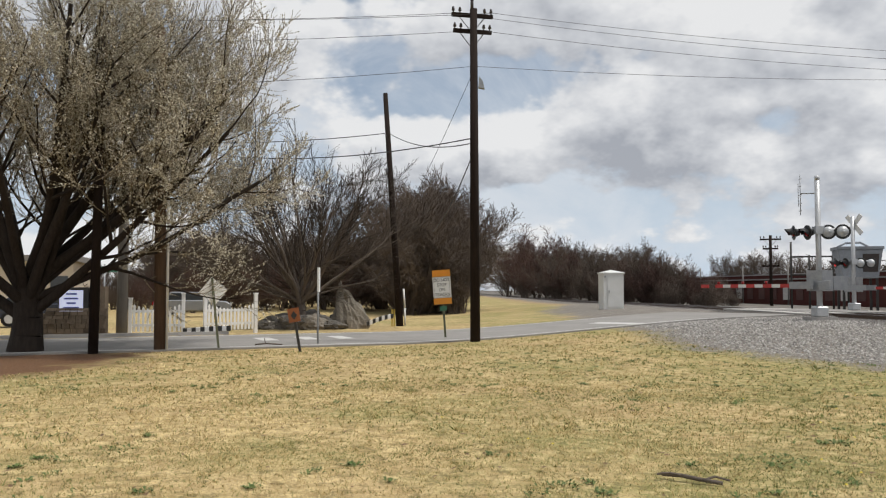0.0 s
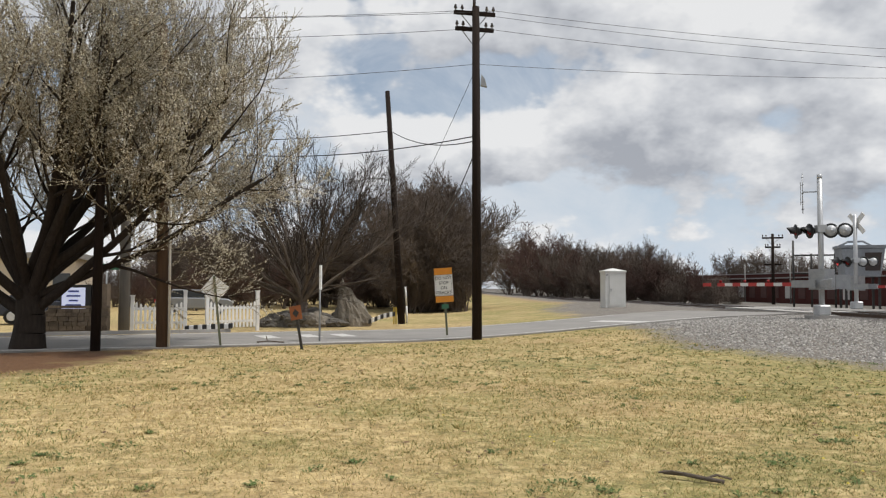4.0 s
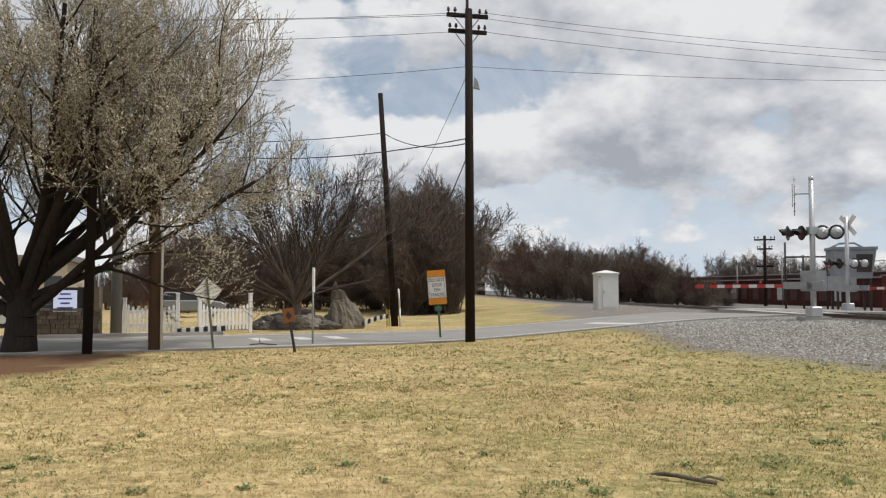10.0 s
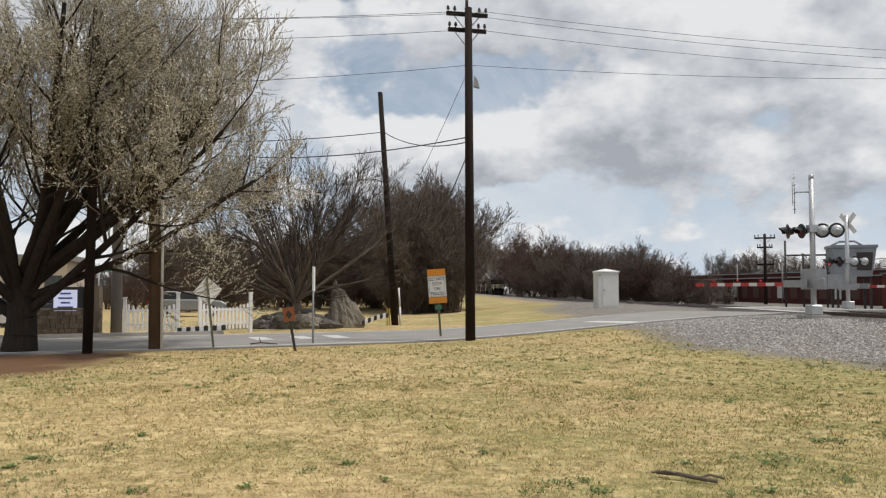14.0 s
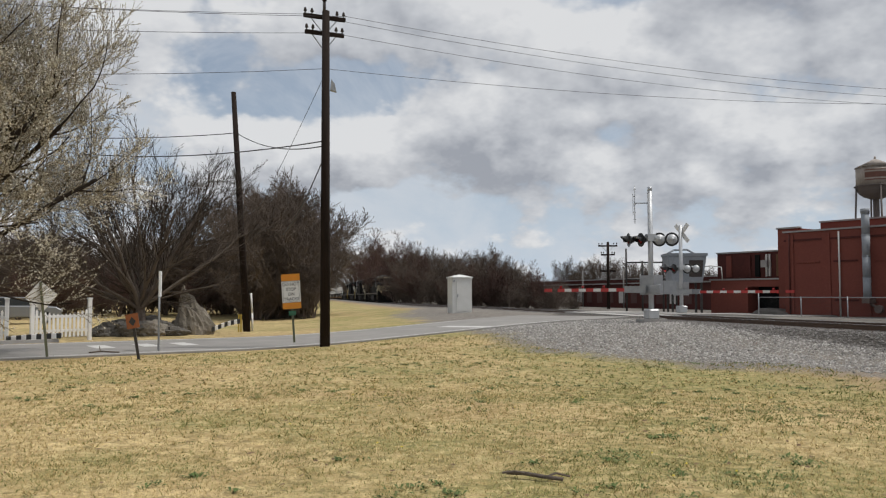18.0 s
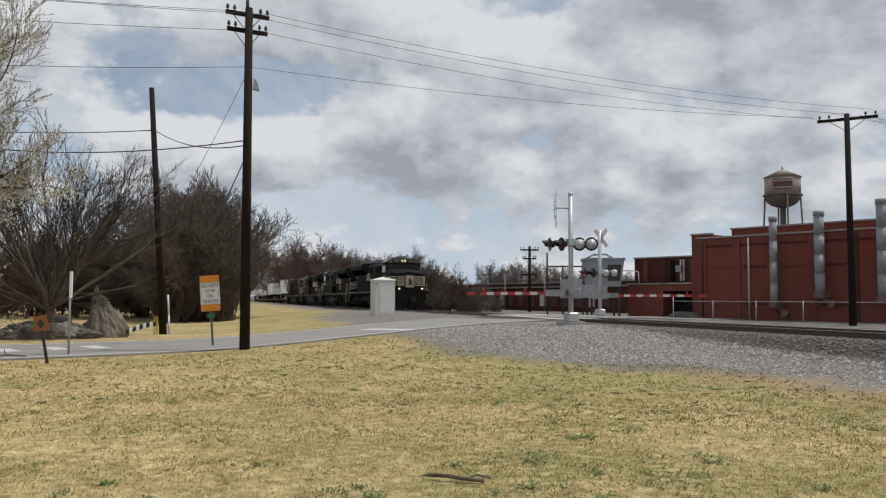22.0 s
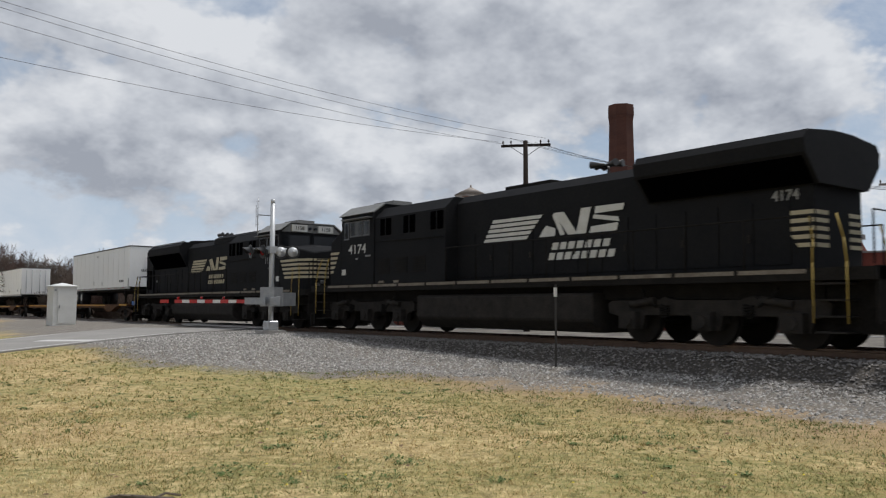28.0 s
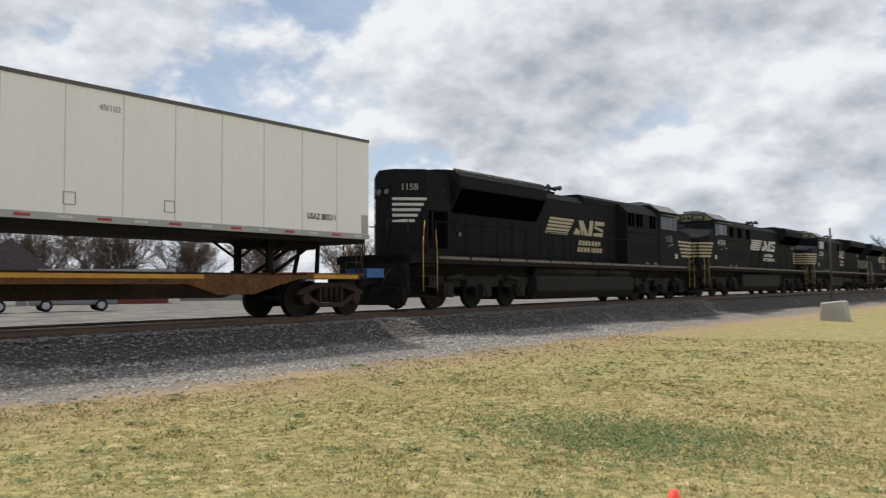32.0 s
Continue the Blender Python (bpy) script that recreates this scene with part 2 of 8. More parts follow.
def ground_z(x, y):
    top = rail_z(y) - 0.19
    if y > 260:
        top = min(top, rail_z(260) - 0.19)
    near = 0.08 * smooth(8, 12, x) + 0.22 * smooth(12, 13.9, x)
    far = 0.66 * smooth(-1.5, 13.2, x)
    base = lerp(near, far, smooth(16, 27, y))
    base = lerp(base, near * 0.6 + 0.25 * smooth(-30, 8, x), smooth(50, 90, y))
    base += 0.05 * noise.noise((x * 0.13, y * 0.13, 0)) + 0.02 * noise.noise((x * 0.5, y * 0.5, 3))
    if x > 13.9:
        base = lerp(base, top, smooth(13.9, 14.9, x))
    if x > 14.9:
        base = top
    if x > 18.1:
        base = lerp(top, 0.5 + 0.04 * noise.noise((x * 0.1, y * 0.1, 0)), smooth(18.1, 19.6, x))
    rw = road_w(x, y)
    if -1.0 < rw < ROAD_W + 1.0:
        k = smooth(-1.0, 0.2, rw) * (1 - smooth(ROAD_W - 0.2, ROAD_W + 1.0, rw))
        lvl = road_z(x, y)
        base = lerp(base, lvl - 0.05, k)
    return base


def road_z(x, y):
    z = 0.02 + 0.66 * smooth(-1.5, 13.2, x)
    z = lerp(z, rail_z(y) + 0.01, smooth(12.5, 15.4, x))
    z = lerp(z, 0.55, smooth(18.5, 26, x))
    return z


# ---- ground ----
def ground_material():
    m = bpy.data.materials.new("lawn_and_gravel")
    m.use_nodes = True
    n, l = m.node_tree.nodes, m.node_tree.links
    b = n["Principled BSDF"]
    b.inputs["Roughness"].default_value = 0.95
    b.inputs["Specular IOR Level"].default_value = 0.2
    co = n.new("ShaderNodeTexCoord").outputs["Object"]
    sep = n.new("ShaderNodeSeparateXYZ")
    l.new(co, sep.inputs[0])

    def mth(op, a, c=None):
        k = n.new("ShaderNodeMath")
        k.operation = op
        for i, v in enumerate((a, c)):
            if v is None:
                continue
            if isinstance(v, (int, float)):
                k.inputs[i].default_value = v
            else:
                l.new(v, k.inputs[i])
        return k.outputs[0]

    def tex(scale, detail=4, rough=0.55, off=0.0):
        mp = n.new("ShaderNodeMapping")
        mp.inputs["Location"].default_value = (off, off * 1.7, off * 0.3)
        l.new(co, mp.inputs[0])
        k = n.new("ShaderNodeTexNoise")
        k.inputs["Scale"].default_value, k.inputs["Detail"].default_value, k.inputs["Roughness"].default_value = scale, detail, rough
        l.new(mp.outputs[0], k.inputs["Vector"])
        return k.outputs["Fac"]

    def step(v, a, c):
        k = n.new("ShaderNodeMapRange")
        k.interpolation_type = "SMOOTHSTEP"
        k.inputs["From Min"].default_value, k.inputs["From Max"].default_value = a, c
        l.new(v, k.inputs["Value"])
        return k.outputs[0]

    def mix(f, a, c):
        k = n.new("ShaderNodeMix")
        k.data_type = "RGBA"
        if isinstance(f, (int, float)):
            k.inputs[0].default_value = f
        else:
            l.new(f, k.inputs[0])
        for i, v in ((6, a), (7, c)):
            if isinstance(v, tuple):
                k.inputs[i].default_value = (*v, 1)
            else:
                l.new(v, k.inputs[i])
        return k.outputs[2]

    wide, mid, small, grain = tex(0.16, 4, 0.6), tex(0.7, 5, 0.6, 4.0), tex(5.0, 4, 0.6, 9.0), tex(38.0, 3, 0.6, 2.0)
    straw = mix(step(small, 0.3, 0.7), (0.66, 0.51, 0.26), (0.36, 0.26, 0.115))
    straw = mix(mth("MULTIPLY", step(tex(0.35, 5, 0.65, 12.0), 0.50, 0.68), 0.55), straw, (0.40, 0.275, 0.14))
    green = mix(step(small, 0.3, 0.7), (0.12, 0.155, 0.036), (0.27, 0.265, 0.085))
    # greener towards the tracks
    east = step(sep.outputs[0], -6.0, 14.0)
    gmask = step(mth("ADD", mth("ADD", mth("MULTIPLY", wide, 0.75), mth("MULTIPLY", mid, 0.4)), mth("ADD", mth("MULTIPLY", east, 0.17), mth("MULTIPLY", step(sep.outputs[1], 6.0, -8.0), 0.10))), 0.55, 0.75)
    clump = tex(6.5, 6, 0.75, 6.0)
    grass = mix(mth("MULTIPLY", mth("MULTIPLY", gmask, 0.9), step(clump, 0.30, 0.62)), straw, green)
    grass = mix(mth("MULTIPLY", step(clump, 0.50, 0.62), 0.62), grass, (0.145, 0.115, 0.045))
    dirt = mix(step(small, 0.35, 0.65), (0.30, 0.19, 0.11), (0.44, 0.31, 0.19))
    wob = mth("MULTIPLY", mth("SUBTRACT", mid, 0.5), 4.5)
    xw = mth("ADD", sep.outputs[0], wob)
    grass = mix(mth("MULTIPLY", step(xw, 8.8, 11.4), 0.75), grass, dirt)
    # mulch under the big tree
    dx, dy = mth("ADD", sep.outputs[0], 12.5), mth("SUBTRACT", sep.outputs[1], 19.0)
    rr = mth("ADD", mth("SQRT", mth("ADD", mth("MULTIPLY", dx, dx), mth("MULTIPLY", dy, dy))), wob)
    mulch = mix(step(grain, 0.35, 0.65), (0.085, 0.042, 0.022), (0.20, 0.105, 0.055))
    grass = mix(step(rr, 6.4, 4.6), grass, mulch)
    vor = n.new("ShaderNodeTexVoronoi")
    vor.inputs["Scale"].default_value = 16.0
    l.new(co, vor.inputs["Vector"])
    stone = mix(step(vor.outputs["Distance"], 0.05, 0.5), (0.52, 0.49, 0.45), (0.16, 0.145, 0.13))
    stone = mix(mth("MULTIPLY", step(mid, 0.4, 0.7), 0.5), stone, (0.23, 0.20, 0.165))
    xg = mth("ADD", sep.outputs[0], mth("MULTIPLY", mth("SUBTRACT", mid, 0.5), 4.6))
    # gravel widens by the crossing
    apron = mth("MULTIPLY", step(sep.outputs[1], 12.0, 22.0), step(sep.outputs[1], 75.0, 45.0))
    gm = step(mth("ADD", xg, mth("MULTIPLY", apron, 5.2)), 10.7, 12.7)
    ballast = mix(step(vor.outputs["Distance"], 0.05, 0.5), (0.185, 0.17, 0.16), (0.055, 0.05, 0.047))
    stone = mix(mth("MULTIPLY", step(xg, 13.2, 14.0), step(sep.outputs[0], 19.6, 18.9)), stone, ballast)
    land = mix(gm, grass, stone)
    # beyond the tracks: worn asphalt and dirt yard
    yard = mix(step(mid, 0.4, 0.6), (0.20, 0.185, 0.165), (0.115, 0.108, 0.10))
    land = mix(step(sep.outputs[0], 19.8, 21.0), land, yard)
    l.new(mix(mth("MULTIPLY", step(grain, 0.42, 0.72), 0.5), land, (0.10, 0.08, 0.045)), b.inputs["Base Color"])
    bp = n.new("ShaderNodeBump")
    bp.inputs["Strength"].default_value, bp.inputs["Distance"].default_value = 0.6, 0.03
    l.new(mth("ADD", grain, mth("MULTIPLY", small, 0.6)), bp.inputs["Height"])
    l.new(bp.outputs[0], b.inputs["Normal"])
    return m


def spread(a, b, step, far, grow=1.35):
    v = [a]
    while v[-1] < b - 1e-6:
        v.append(min(b, v[-1] + step))
    d = step
    lo, hi = [a], [b]
    while hi[-1] < far:
        d *= grow
        hi.append(hi[-1] + d)
        lo.append(lo[-1] - d)
    return lo[:0:-1] + v + hi[1:]


def build_ground():
    xs = sorted(set([round(v, 3) for v in spread(-26, 13, 0.75, 2400)] + [13.3, 13.6, 13.9, 14.15, 14.4, 14.65, 14.9, 15.4, 16.5, 17.6, 18.1, 18.4, 18.8, 19.2, 19.6, 20.5, 22]))
    xs = [x for x in xs if x <= 13.0 or x in (13.3, 13.6, 13.9, 14.15, 14.4, 14.65, 14.9, 15.4, 16.5, 17.6, 18.1, 18.4, 18.8, 19.2, 19.6, 20.5, 22) or x > 23]
    ys = [round(v, 3) for v in spread(-25, 60, 0.75, 2600)]
    verts = [(x, y, ground_z(x, y)) for y in ys for x in xs]
    k = len(xs)
    faces = [(j * k + i, j * k + i + 1, (j + 1) * k + i + 1, (j + 1) * k + i) for j in range(len(ys) - 1) for i in range(k - 1)]
    me = bpy.data.meshes.new("ground")
    me.from_pydata(verts, [], faces)
    me.shade_smooth()
    me.materials.append(ground_material())
    return tagged(new("ground", me), "dry straw-coloured lawn with green patches and gravel by the tracks", "ground", kind="structure")


build_ground()

ASPHALT = mat("worn_asphalt", (0.30, 0.285, 0.265), 0.9, col2=(0.21, 0.20, 0.188), scale=0.8, fine=90, bump=0.25)
CONCRETE = mat("pale_concrete", (0.46, 0.44, 0.41), 0.85, col2=(0.34, 0.32, 0.30), scale=1.6, fine=50, bump=0.2)
PAINT_W = mat("road_paint", (0.62, 0.61, 0.58), 0.7, col2=(0.40, 0.39, 0.37), scale=5, fine=60, bump=0.05)


def strip(name, a, b, w0, w1, lift, material, parent=None, dz=None):
    """A sheet on the road from distance a to b along it, and from w0 to w1 across it."""
    me = bpy.data.meshes.new(name)
    nrm = Vector((-0.403, 0.915, 0))
    k = max(2, int((b - a) / 0.8))
    vs, fs = [], []
    for i in range(k + 1):
        s = lerp(a, b, i / k)
        for w in (w0, w1):
            p = ROAD_P + E1 * s + nrm * w
            vs.append((p.x, p.y, road_z(p.x, p.y) + lift))
        for w in (w0, w1):
            p = ROAD_P + E1 * s + nrm * w
            vs.append((p.x, p.y, road_z(p.x, p.y) + lift - 0.12))
    for i in range(k):
        o = i * 4
        fs += [(o, o + 4, o + 5, o + 1), (o, o + 2, o + 6, o + 4), (o + 1, o + 5, o + 7, o + 3)]
    me.from_pydata(vs, [], fs)
    me.materials.append(material)
    ob = new(name, me)
    if parent:
        ob.parent = parent
    return ob


road = tagged(strip("road", -120, 18.6, 0, ROAD_W, 0.0, ASPHALT), "worn grey asphalt road rising to the level crossing", "road", kind="structure")
tagged(strip("road", 22.4, 80, 0, ROAD_W, 0.0, ASPHALT), "worn grey asphalt road beyond the level crossing", "road", kind="structure")
strip("edge_line", -9, 15.0, 0.35, 0.47, 0.004, PAINT_W, road)
strip("edge_line", -70, -10, 0.35, 0.47, 0.004, PAINT_W, road)
strip("edge_line", -70, 14.6, ROAD_W - 0.47, ROAD_W - 0.35, 0.004, PAINT_W, road)
for s in (-1.6, -0.2, 1.0):
    strip("road_marking", s, s + 0.55, 3.0, 4.6, 0.004, PAINT_W, road)
strip("stop_line", 11.2, 11.8, 0.4, 3.4, 0.004, PAINT_W, road)

# far kerb on the left, two courses high
kerb = tagged(strip("kerb", -60, -2.0, ROAD_W, ROAD_W + 0.18, 0.13, CONCRETE), "pale concrete kerb along the road", "kerb", kind="structure")


# ---- railway ----
RAIL = mat("rail_steel", (0.16, 0.105, 0.075), 0.55, 0.6, col2=(0.09, 0.06, 0.045), scale=4, bump=0.1)
RAIL_TOP = mat("polished_rail", (0.62, 0.61, 0.6), 0.25, 1.0, scale=8, amount=0.2, bump=0.03)
TIE = mat("creosoted_wood", (0.085, 0.066, 0.052), 0.95, col2=(0.15, 0.125, 0.105), scale=5, fine=40, stretch=(1, 8, 8), island=0.35)


def build_track():
    track = thing("railway_track", (0, 0, 0), "single railway track with brown steel rails on timber sleepers in ballast", "railway track")
    track["kind"] = "structure"
    ys = [-320, -200, -120, -60, -30, 0, 30, 60, 120, 200, 260, 420]
    prof = [(-0.07, -0.18), (0.07, -0.18), (0.07, -0.165), (0.012, -0.14), (0.012, -0.045), (0.036, -0.035), (0.036, -0.004), (-0.036, -0.004), (-0.036, -0.035), (-0.012, -0.045), (-0.012, -0.14), (-0.07, -0.165)]
    for sx in (-0.755, 0.755):
        for nm, pr, mt in (("rail", prof, RAIL), ("rail_head", [(-0.030, -0.006), (0.030, -0.006), (0.026, 0.0), (-0.026, 0.0)], RAIL_TOP)):
            bm = bm_()
            rings = [[bm.verts.new((TX + sx + px, y, rail_z(y) + pz)) for px, pz in pr] for y in ys]
            for a, b in zip(rings, rings[1:]):
                for i in range(len(pr)):
                    bm.faces.new((a[i], a[(i + 1) % len(pr)], b[(i + 1) % len(pr)], b[i]))
            bmesh.ops.recalc_face_normals(bm, faces=bm.faces[:])
            part(nm, bm, mt, track)
    bm = bm_()
    box(bm, -1.3, 1.3, -0.115, 0.115, -0.17, 0)
    first = part("sleeper", bm, TIE, track, at=(TX, -50, rail_z(-50) - 0.17), bev=0.012)
    rnd = random.Random(4)
    for i in range(1, 230):
        y = -50 + i * 0.52
        if 32.5 < y < 43.5:
            continue
        again(first, track, Matrix.Translation((TX + rnd.uniform(-0.05, 0.05), y, rail_z(y) - 0.17 + rnd.uniform(-0.02, 0.01))) @ Matrix.Rotation(rnd.uniform(-0.03, 0.03), 4, "Z"))
    # crossing panels between and beside the rails
    for x0, x1 in ((TX - 1.75, TX - 0.82), (TX - 0.68, TX - 0.02), (TX + 0.02, TX + 0.68), (TX + 0.82, TX + 1.75)):
        for k in range(4):
            bm = bm_()
            y0 = 33.4 + (x0 - TX) * 0.44 + k * 2.3
            box(bm, x0, x1, y0, y0 + 2.27, rail_z(38) - 0.2, rail_z(38) - 0.004)
            part("crossing_panel", bm, CONCRETE, track, bev=0.012)


build_track()


# ---- poles and wires ----
POLE_WOOD = mat("creosote_pole", (0.012, 0.0085, 0.007), 0.95, col2=(0.028, 0.018, 0.014), scale=3, fine=50, stretch=(6, 6, 0.5), bump=0.5)
GREY_POLE = mat("weathered_pole", (0.25, 0.235, 0.215), 0.8, col2=(0.16, 0.15, 0.14), scale=3, fine=40, stretch=(5, 5, 0.6), bump=0.4)
GALV = mat("galvanised_steel", (0.40, 0.41, 0.42), 0.5, 0.6, col2=(0.28, 0.29, 0.30), scale=5, fine=40, bump=0.06)
ALU = mat("aluminium_paint", (0.55, 0.56, 0.57), 0.5, 0.4, col2=(0.42, 0.43, 0.44), scale=4, bump=0.05)
PORC = mat("glazed_porcelain", (0.045, 0.033, 0.028), 0.25, scale=8, amount=0.25, bump=0.0)
BLACK = mat("black_enamel", (0.018, 0.018, 0.019), 0.45, col2=(0.035, 0.034, 0.033), scale=7, bump=0.05)
WIRE = mat("dark_cable", (0.06, 0.06, 0.064), 0.6, scale=3, bump=0)
WHITE_PVC = mat("white_plastic", (0.74, 0.73, 0.70), 0.5, scale=3, amount=0.12, bump=0.05)
YELLOW = mat("yellow_paint", (0.60, 0.43, 0.06), 0.55, scale=6, amount=0.3, bump=0.05)


def at_heading(h, r, z=0.0):
    d = heading(h)
    return Vector((d.x * r, d.y * r, z))


def insulator(bm, p):
    x, y, z = p
    tube(bm, (x, y, z), (x, y, z + 0.10), 0.018, 0.018, 6)
    tube(bm, (x, y, z + 0.07), (x, y, z + 0.12), 0.055, 0.05, 8)
    tube(bm, (x, y, z + 0.12), (x, y, z + 0.19), 0.045, 0.03, 8)


def utility_pole(base, top, label, arms=(), r0=0.17, r1=0.11, wood=None, face=0.0):
    """arms: (height from the top, length, direction in degrees). Returns the thing; wires start from its top."""
    base, top = Vector(base), Vector(top)
    p = thing("utility_pole", base, label, "utility pole", "poles along the road")
    bm = bm_()
    h = top - base
    tube(bm, Vector((0, 0, -0.4)), h, r0, r1, 14)
    part("pole", bm, wood or POLE_WOOD, p)
    for dz, ln, ang in arms:
        c = h * (1 - dz / h.z)
        d = Vector((math.cos(radians(ang)), math.sin(radians(ang)), 0))
        nrm = Vector((-d.y, d.x, 0))
        bm = bm_()
        m = Matrix.Translation(c + nrm * 0.16) @ Matrix.Rotation(radians(ang), 4, "Z")
        box(bm, -ln / 2, ln / 2, -0.05, 0.05, -0.06, 0.06)
        part("crossarm", bm, wood or POLE_WOOD, p, at=m, bev=0.01)
        bm = bm_()
        for s in (-1, 1):
            tube(bm, (s * ln * 0.30, 0.07, -0.05), (0, 0.02, -0.55), 0.018, 0.018, 5)
        part("brace", bm, GALV, p, at=m)
        for s in (-0.46, -0.30, 0.30, 0.46):
            bm = bm_()
            insulator(bm, (s * ln, 0, 0.06))
            part("insulator", bm, PORC, p, at=m)
    return p


def wire(a, b, sag, label="thin dark overhead cable", r=0.008, name="overhead_wire", group="overhead cables"):
    a, b = Vector(a), Vector(b)
    bm = bm_()
    k = 18
    pts = [a.lerp(b, i / k) - Vector((0, 0, 4 * sag * (i / k) * (1 - i / k))) for i in range(k + 1)]
    side = (b - a).cross(Vector((0, 0, 1))).normalized()
    rings = []
    for p in pts:
        rings.append([bm.verts.new(p + side * (r * math.cos(1.2566 * i)) + Vector((0, 0, r * math.sin(1.2566 * i)))) for i in range(5)])
    for u, v in zip(rings, rings[1:]):
        for i in range(5):
            bm.faces.new((u[i], u[(i + 1) % 5], v[(i + 1) % 5], v[i]))
    return tagged(part(name, bm, WIRE), label, "cable", group)


P1 = Vector((1.266, 25.7, 0.03))
P1T = Vector((1.217, 25.7, 10.62))
P2 = Vector((-1.6, 38.1, 0.02))
P2T = Vector((-2.35, 38.1, 10.9))
P3 = at_heading(42.9, 39.5, 0.5)
P3T = Vector((P3.x - 0.05, P3.y, 9.72))
P4 = at_heading(57.7, 33.5, 0.5)
P4T = Vector((P4.x, P4.y, 6.68))


def build_poles():
    p = utility_pole(P1, P1T, "tall dark creosoted utility pole with two short crossarms", ((0.16, 1.36, 12), (0.68, 1.26, 12)), 0.16, 0.115)
    bm = bm_()
    tube(bm, (-0.10, -0.05, 10.55), (-0.10, -0.05, 10.9), 0.05, 0.05, 8)
    tube(bm, (-0.10, -0.05, 10.9), (-0.10, -0.05, 11.0), 0.08, 0.05, 8)
    part("top_insulator", bm, PORC, p)
    bm = bm_()
    prism(bm, [(0.10, 8.05), (0.30, 8.0), (0.24, 8.25), (0.13, 8.4)], "y", -0.08, 0.08)
    part("bracket", bm, GALV, p)
    q = utility_pole(P2, P2T, "leaning dark utility pole with a white cable guard", (), 0.17, 0.11)
    bm = bm_()
    pipe(bm, [(0.22, -0.05, 0), (0.20, -0.05, 0.8), (0.14, -0.05, 1.7)], 0.045, 8)
    part("cable_guard", bm, WHITE_PVC, q, "white plastic cable guard")
    bm = bm_()
    pipe(bm, [(-0.5, 0, 6.6), (-0.9, 0, 6.75), (-1.7, 0, 6.75), (-2.05, 0, 6.6)], 0.035, 6)
    part("lamp_arm", bm, GALV, q)
    bm = bm_()
    prism(bm, [(-2.6, 6.5), (-2.0, 6.5), (-1.95, 6.62), (-2.1, 6.7), (-2.5, 6.66)], "y", -0.13, 0.13)
    part("lamp_head", bm, ALU, q, "grey street lamp head", bev=0.02)
    bm = bm_()
    tube(bm, (-0.62, 0, 7.0), (-0.62, 0, 7.35), 0.10, 0.10, 10)
    part("drum", bm, GALV, q)
    bm = bm_()
    for x in (-0.40, -0.30):
        box(bm, x, x + 0.06, -0.04, 0.04, 0, 0.8)
    tagged(part("post", bm, YELLOW, None, at=P2 + Vector((0, -0.3, -0.05))), "short yellow marker posts beside the leaning pole", "marker post")
    # poles by the big tree
    a = at_heading(-22.5, 23.4)
    utility_pole(a, a + Vector((0.1, 0, 8.5)), "dark wooden pole standing before the big tree", (), 0.13, 0.10)
    b = at_heading(-18.4, 23.9)
    pb = utility_pole(b, b + Vector((-0.15, 0, 9.0)), "brown wooden pole with a white conduit and street lamp", (), 0.17, 0.12, mat("brown_pole", (0.13, 0.085, 0.055), 0.85, col2=(0.08, 0.05, 0.035), scale=3, fine=50, stretch=(6, 6, 0.5), bump=0.5))
    bm = bm_()
    pipe(bm, [(0.2, -0.08, 0), (0.17, -0.08, 6.0)], 0.04, 6)
    part("conduit", bm, WHITE_PVC, pb)
    c = at_heading(-20.8, 31.5)
    utility_pole(c, c + Vector((0, 0, 11)), "pale grey concrete pole across the road", (), 0.2, 0.13, GREY_POLE)
    r = utility_pole(P3, P3T, "dark utility pole with one crossarm before the mill", ((0.2, 2.4, -48),), 0.16, 0.11)
    s = utility_pole(P4, P4T, "weathered utility pole with crossarm, transformer and lamp", ((0.2, 1.8, -40),), 0.11, 0.085, mat("grey_brown_pole", (0.11, 0.098, 0.088), 0.9, col2=(0.06, 0.053, 0.048), scale=3, fine=40, stretch=(5, 5, 0.6), bump=0.4))
    bm = bm_()
    tube(bm, (-0.25, -0.1, 5.0), (-0.25, -0.1, 5.6), 0.15, 0.15, 12)
    tube(bm, (-0.25, -0.1, 5.6), (-0.25, -0.1, 5.8), 0.03, 0.03, 6)
    part("transformer", bm, ALU, s, "pale grey can transformer")
    bm = bm_()
    pipe(bm, [(0, 0, 5.1), (-0.6, 0.5, 5.25), (-1.1, 0.9, 5.15)], 0.03, 6)
    part("lamp_arm", bm, GALV, s)
    bm = bm_()
    box(bm, -0.35, 0.3, -0.13, 0.13, -0.08, 0.08)
    part("lamp_head", bm, ALU, s, at=Matrix.Translation((-1.25, 1.02, 5.1)) @ Matrix.Rotation(2.4, 4, "Z"), bev=0.05)
    # lines: from the far left over the tall pole to the mill
    left = P1T + Vector((-38, -6, -0.6))
    for off, dz in ((-0.65, 0.0), (0.65, 0.05)):
        wire(P1T + Vector((off, 0.1, -0.1)), left + Vector((off, 0, dz)), 0.9)
    wire(P1T + Vector((0.65, 0.1, -0.1)), P3T + Vector((0.62, -0.75, 0.08)), 0.42)
    wire(P1T + Vector((-0.65, 0.1, -0.1)), P3T + Vector((-0.08, 0.15, 0.02)), 0.45)
    wire(P1T + Vector((-0.5, 0.1, -0.7)), left + Vector((0, 0, -0.9)), 0.9)
    wire(P1T + Vector((0.5, 0.1, -0.7)), P3T + Vector((-0.65, 0.9, -0.1)), 0.38)
    wire(P1T + Vector((0, 0, -1.85)), left + Vector((0, 0, -1.2)), 1.4)
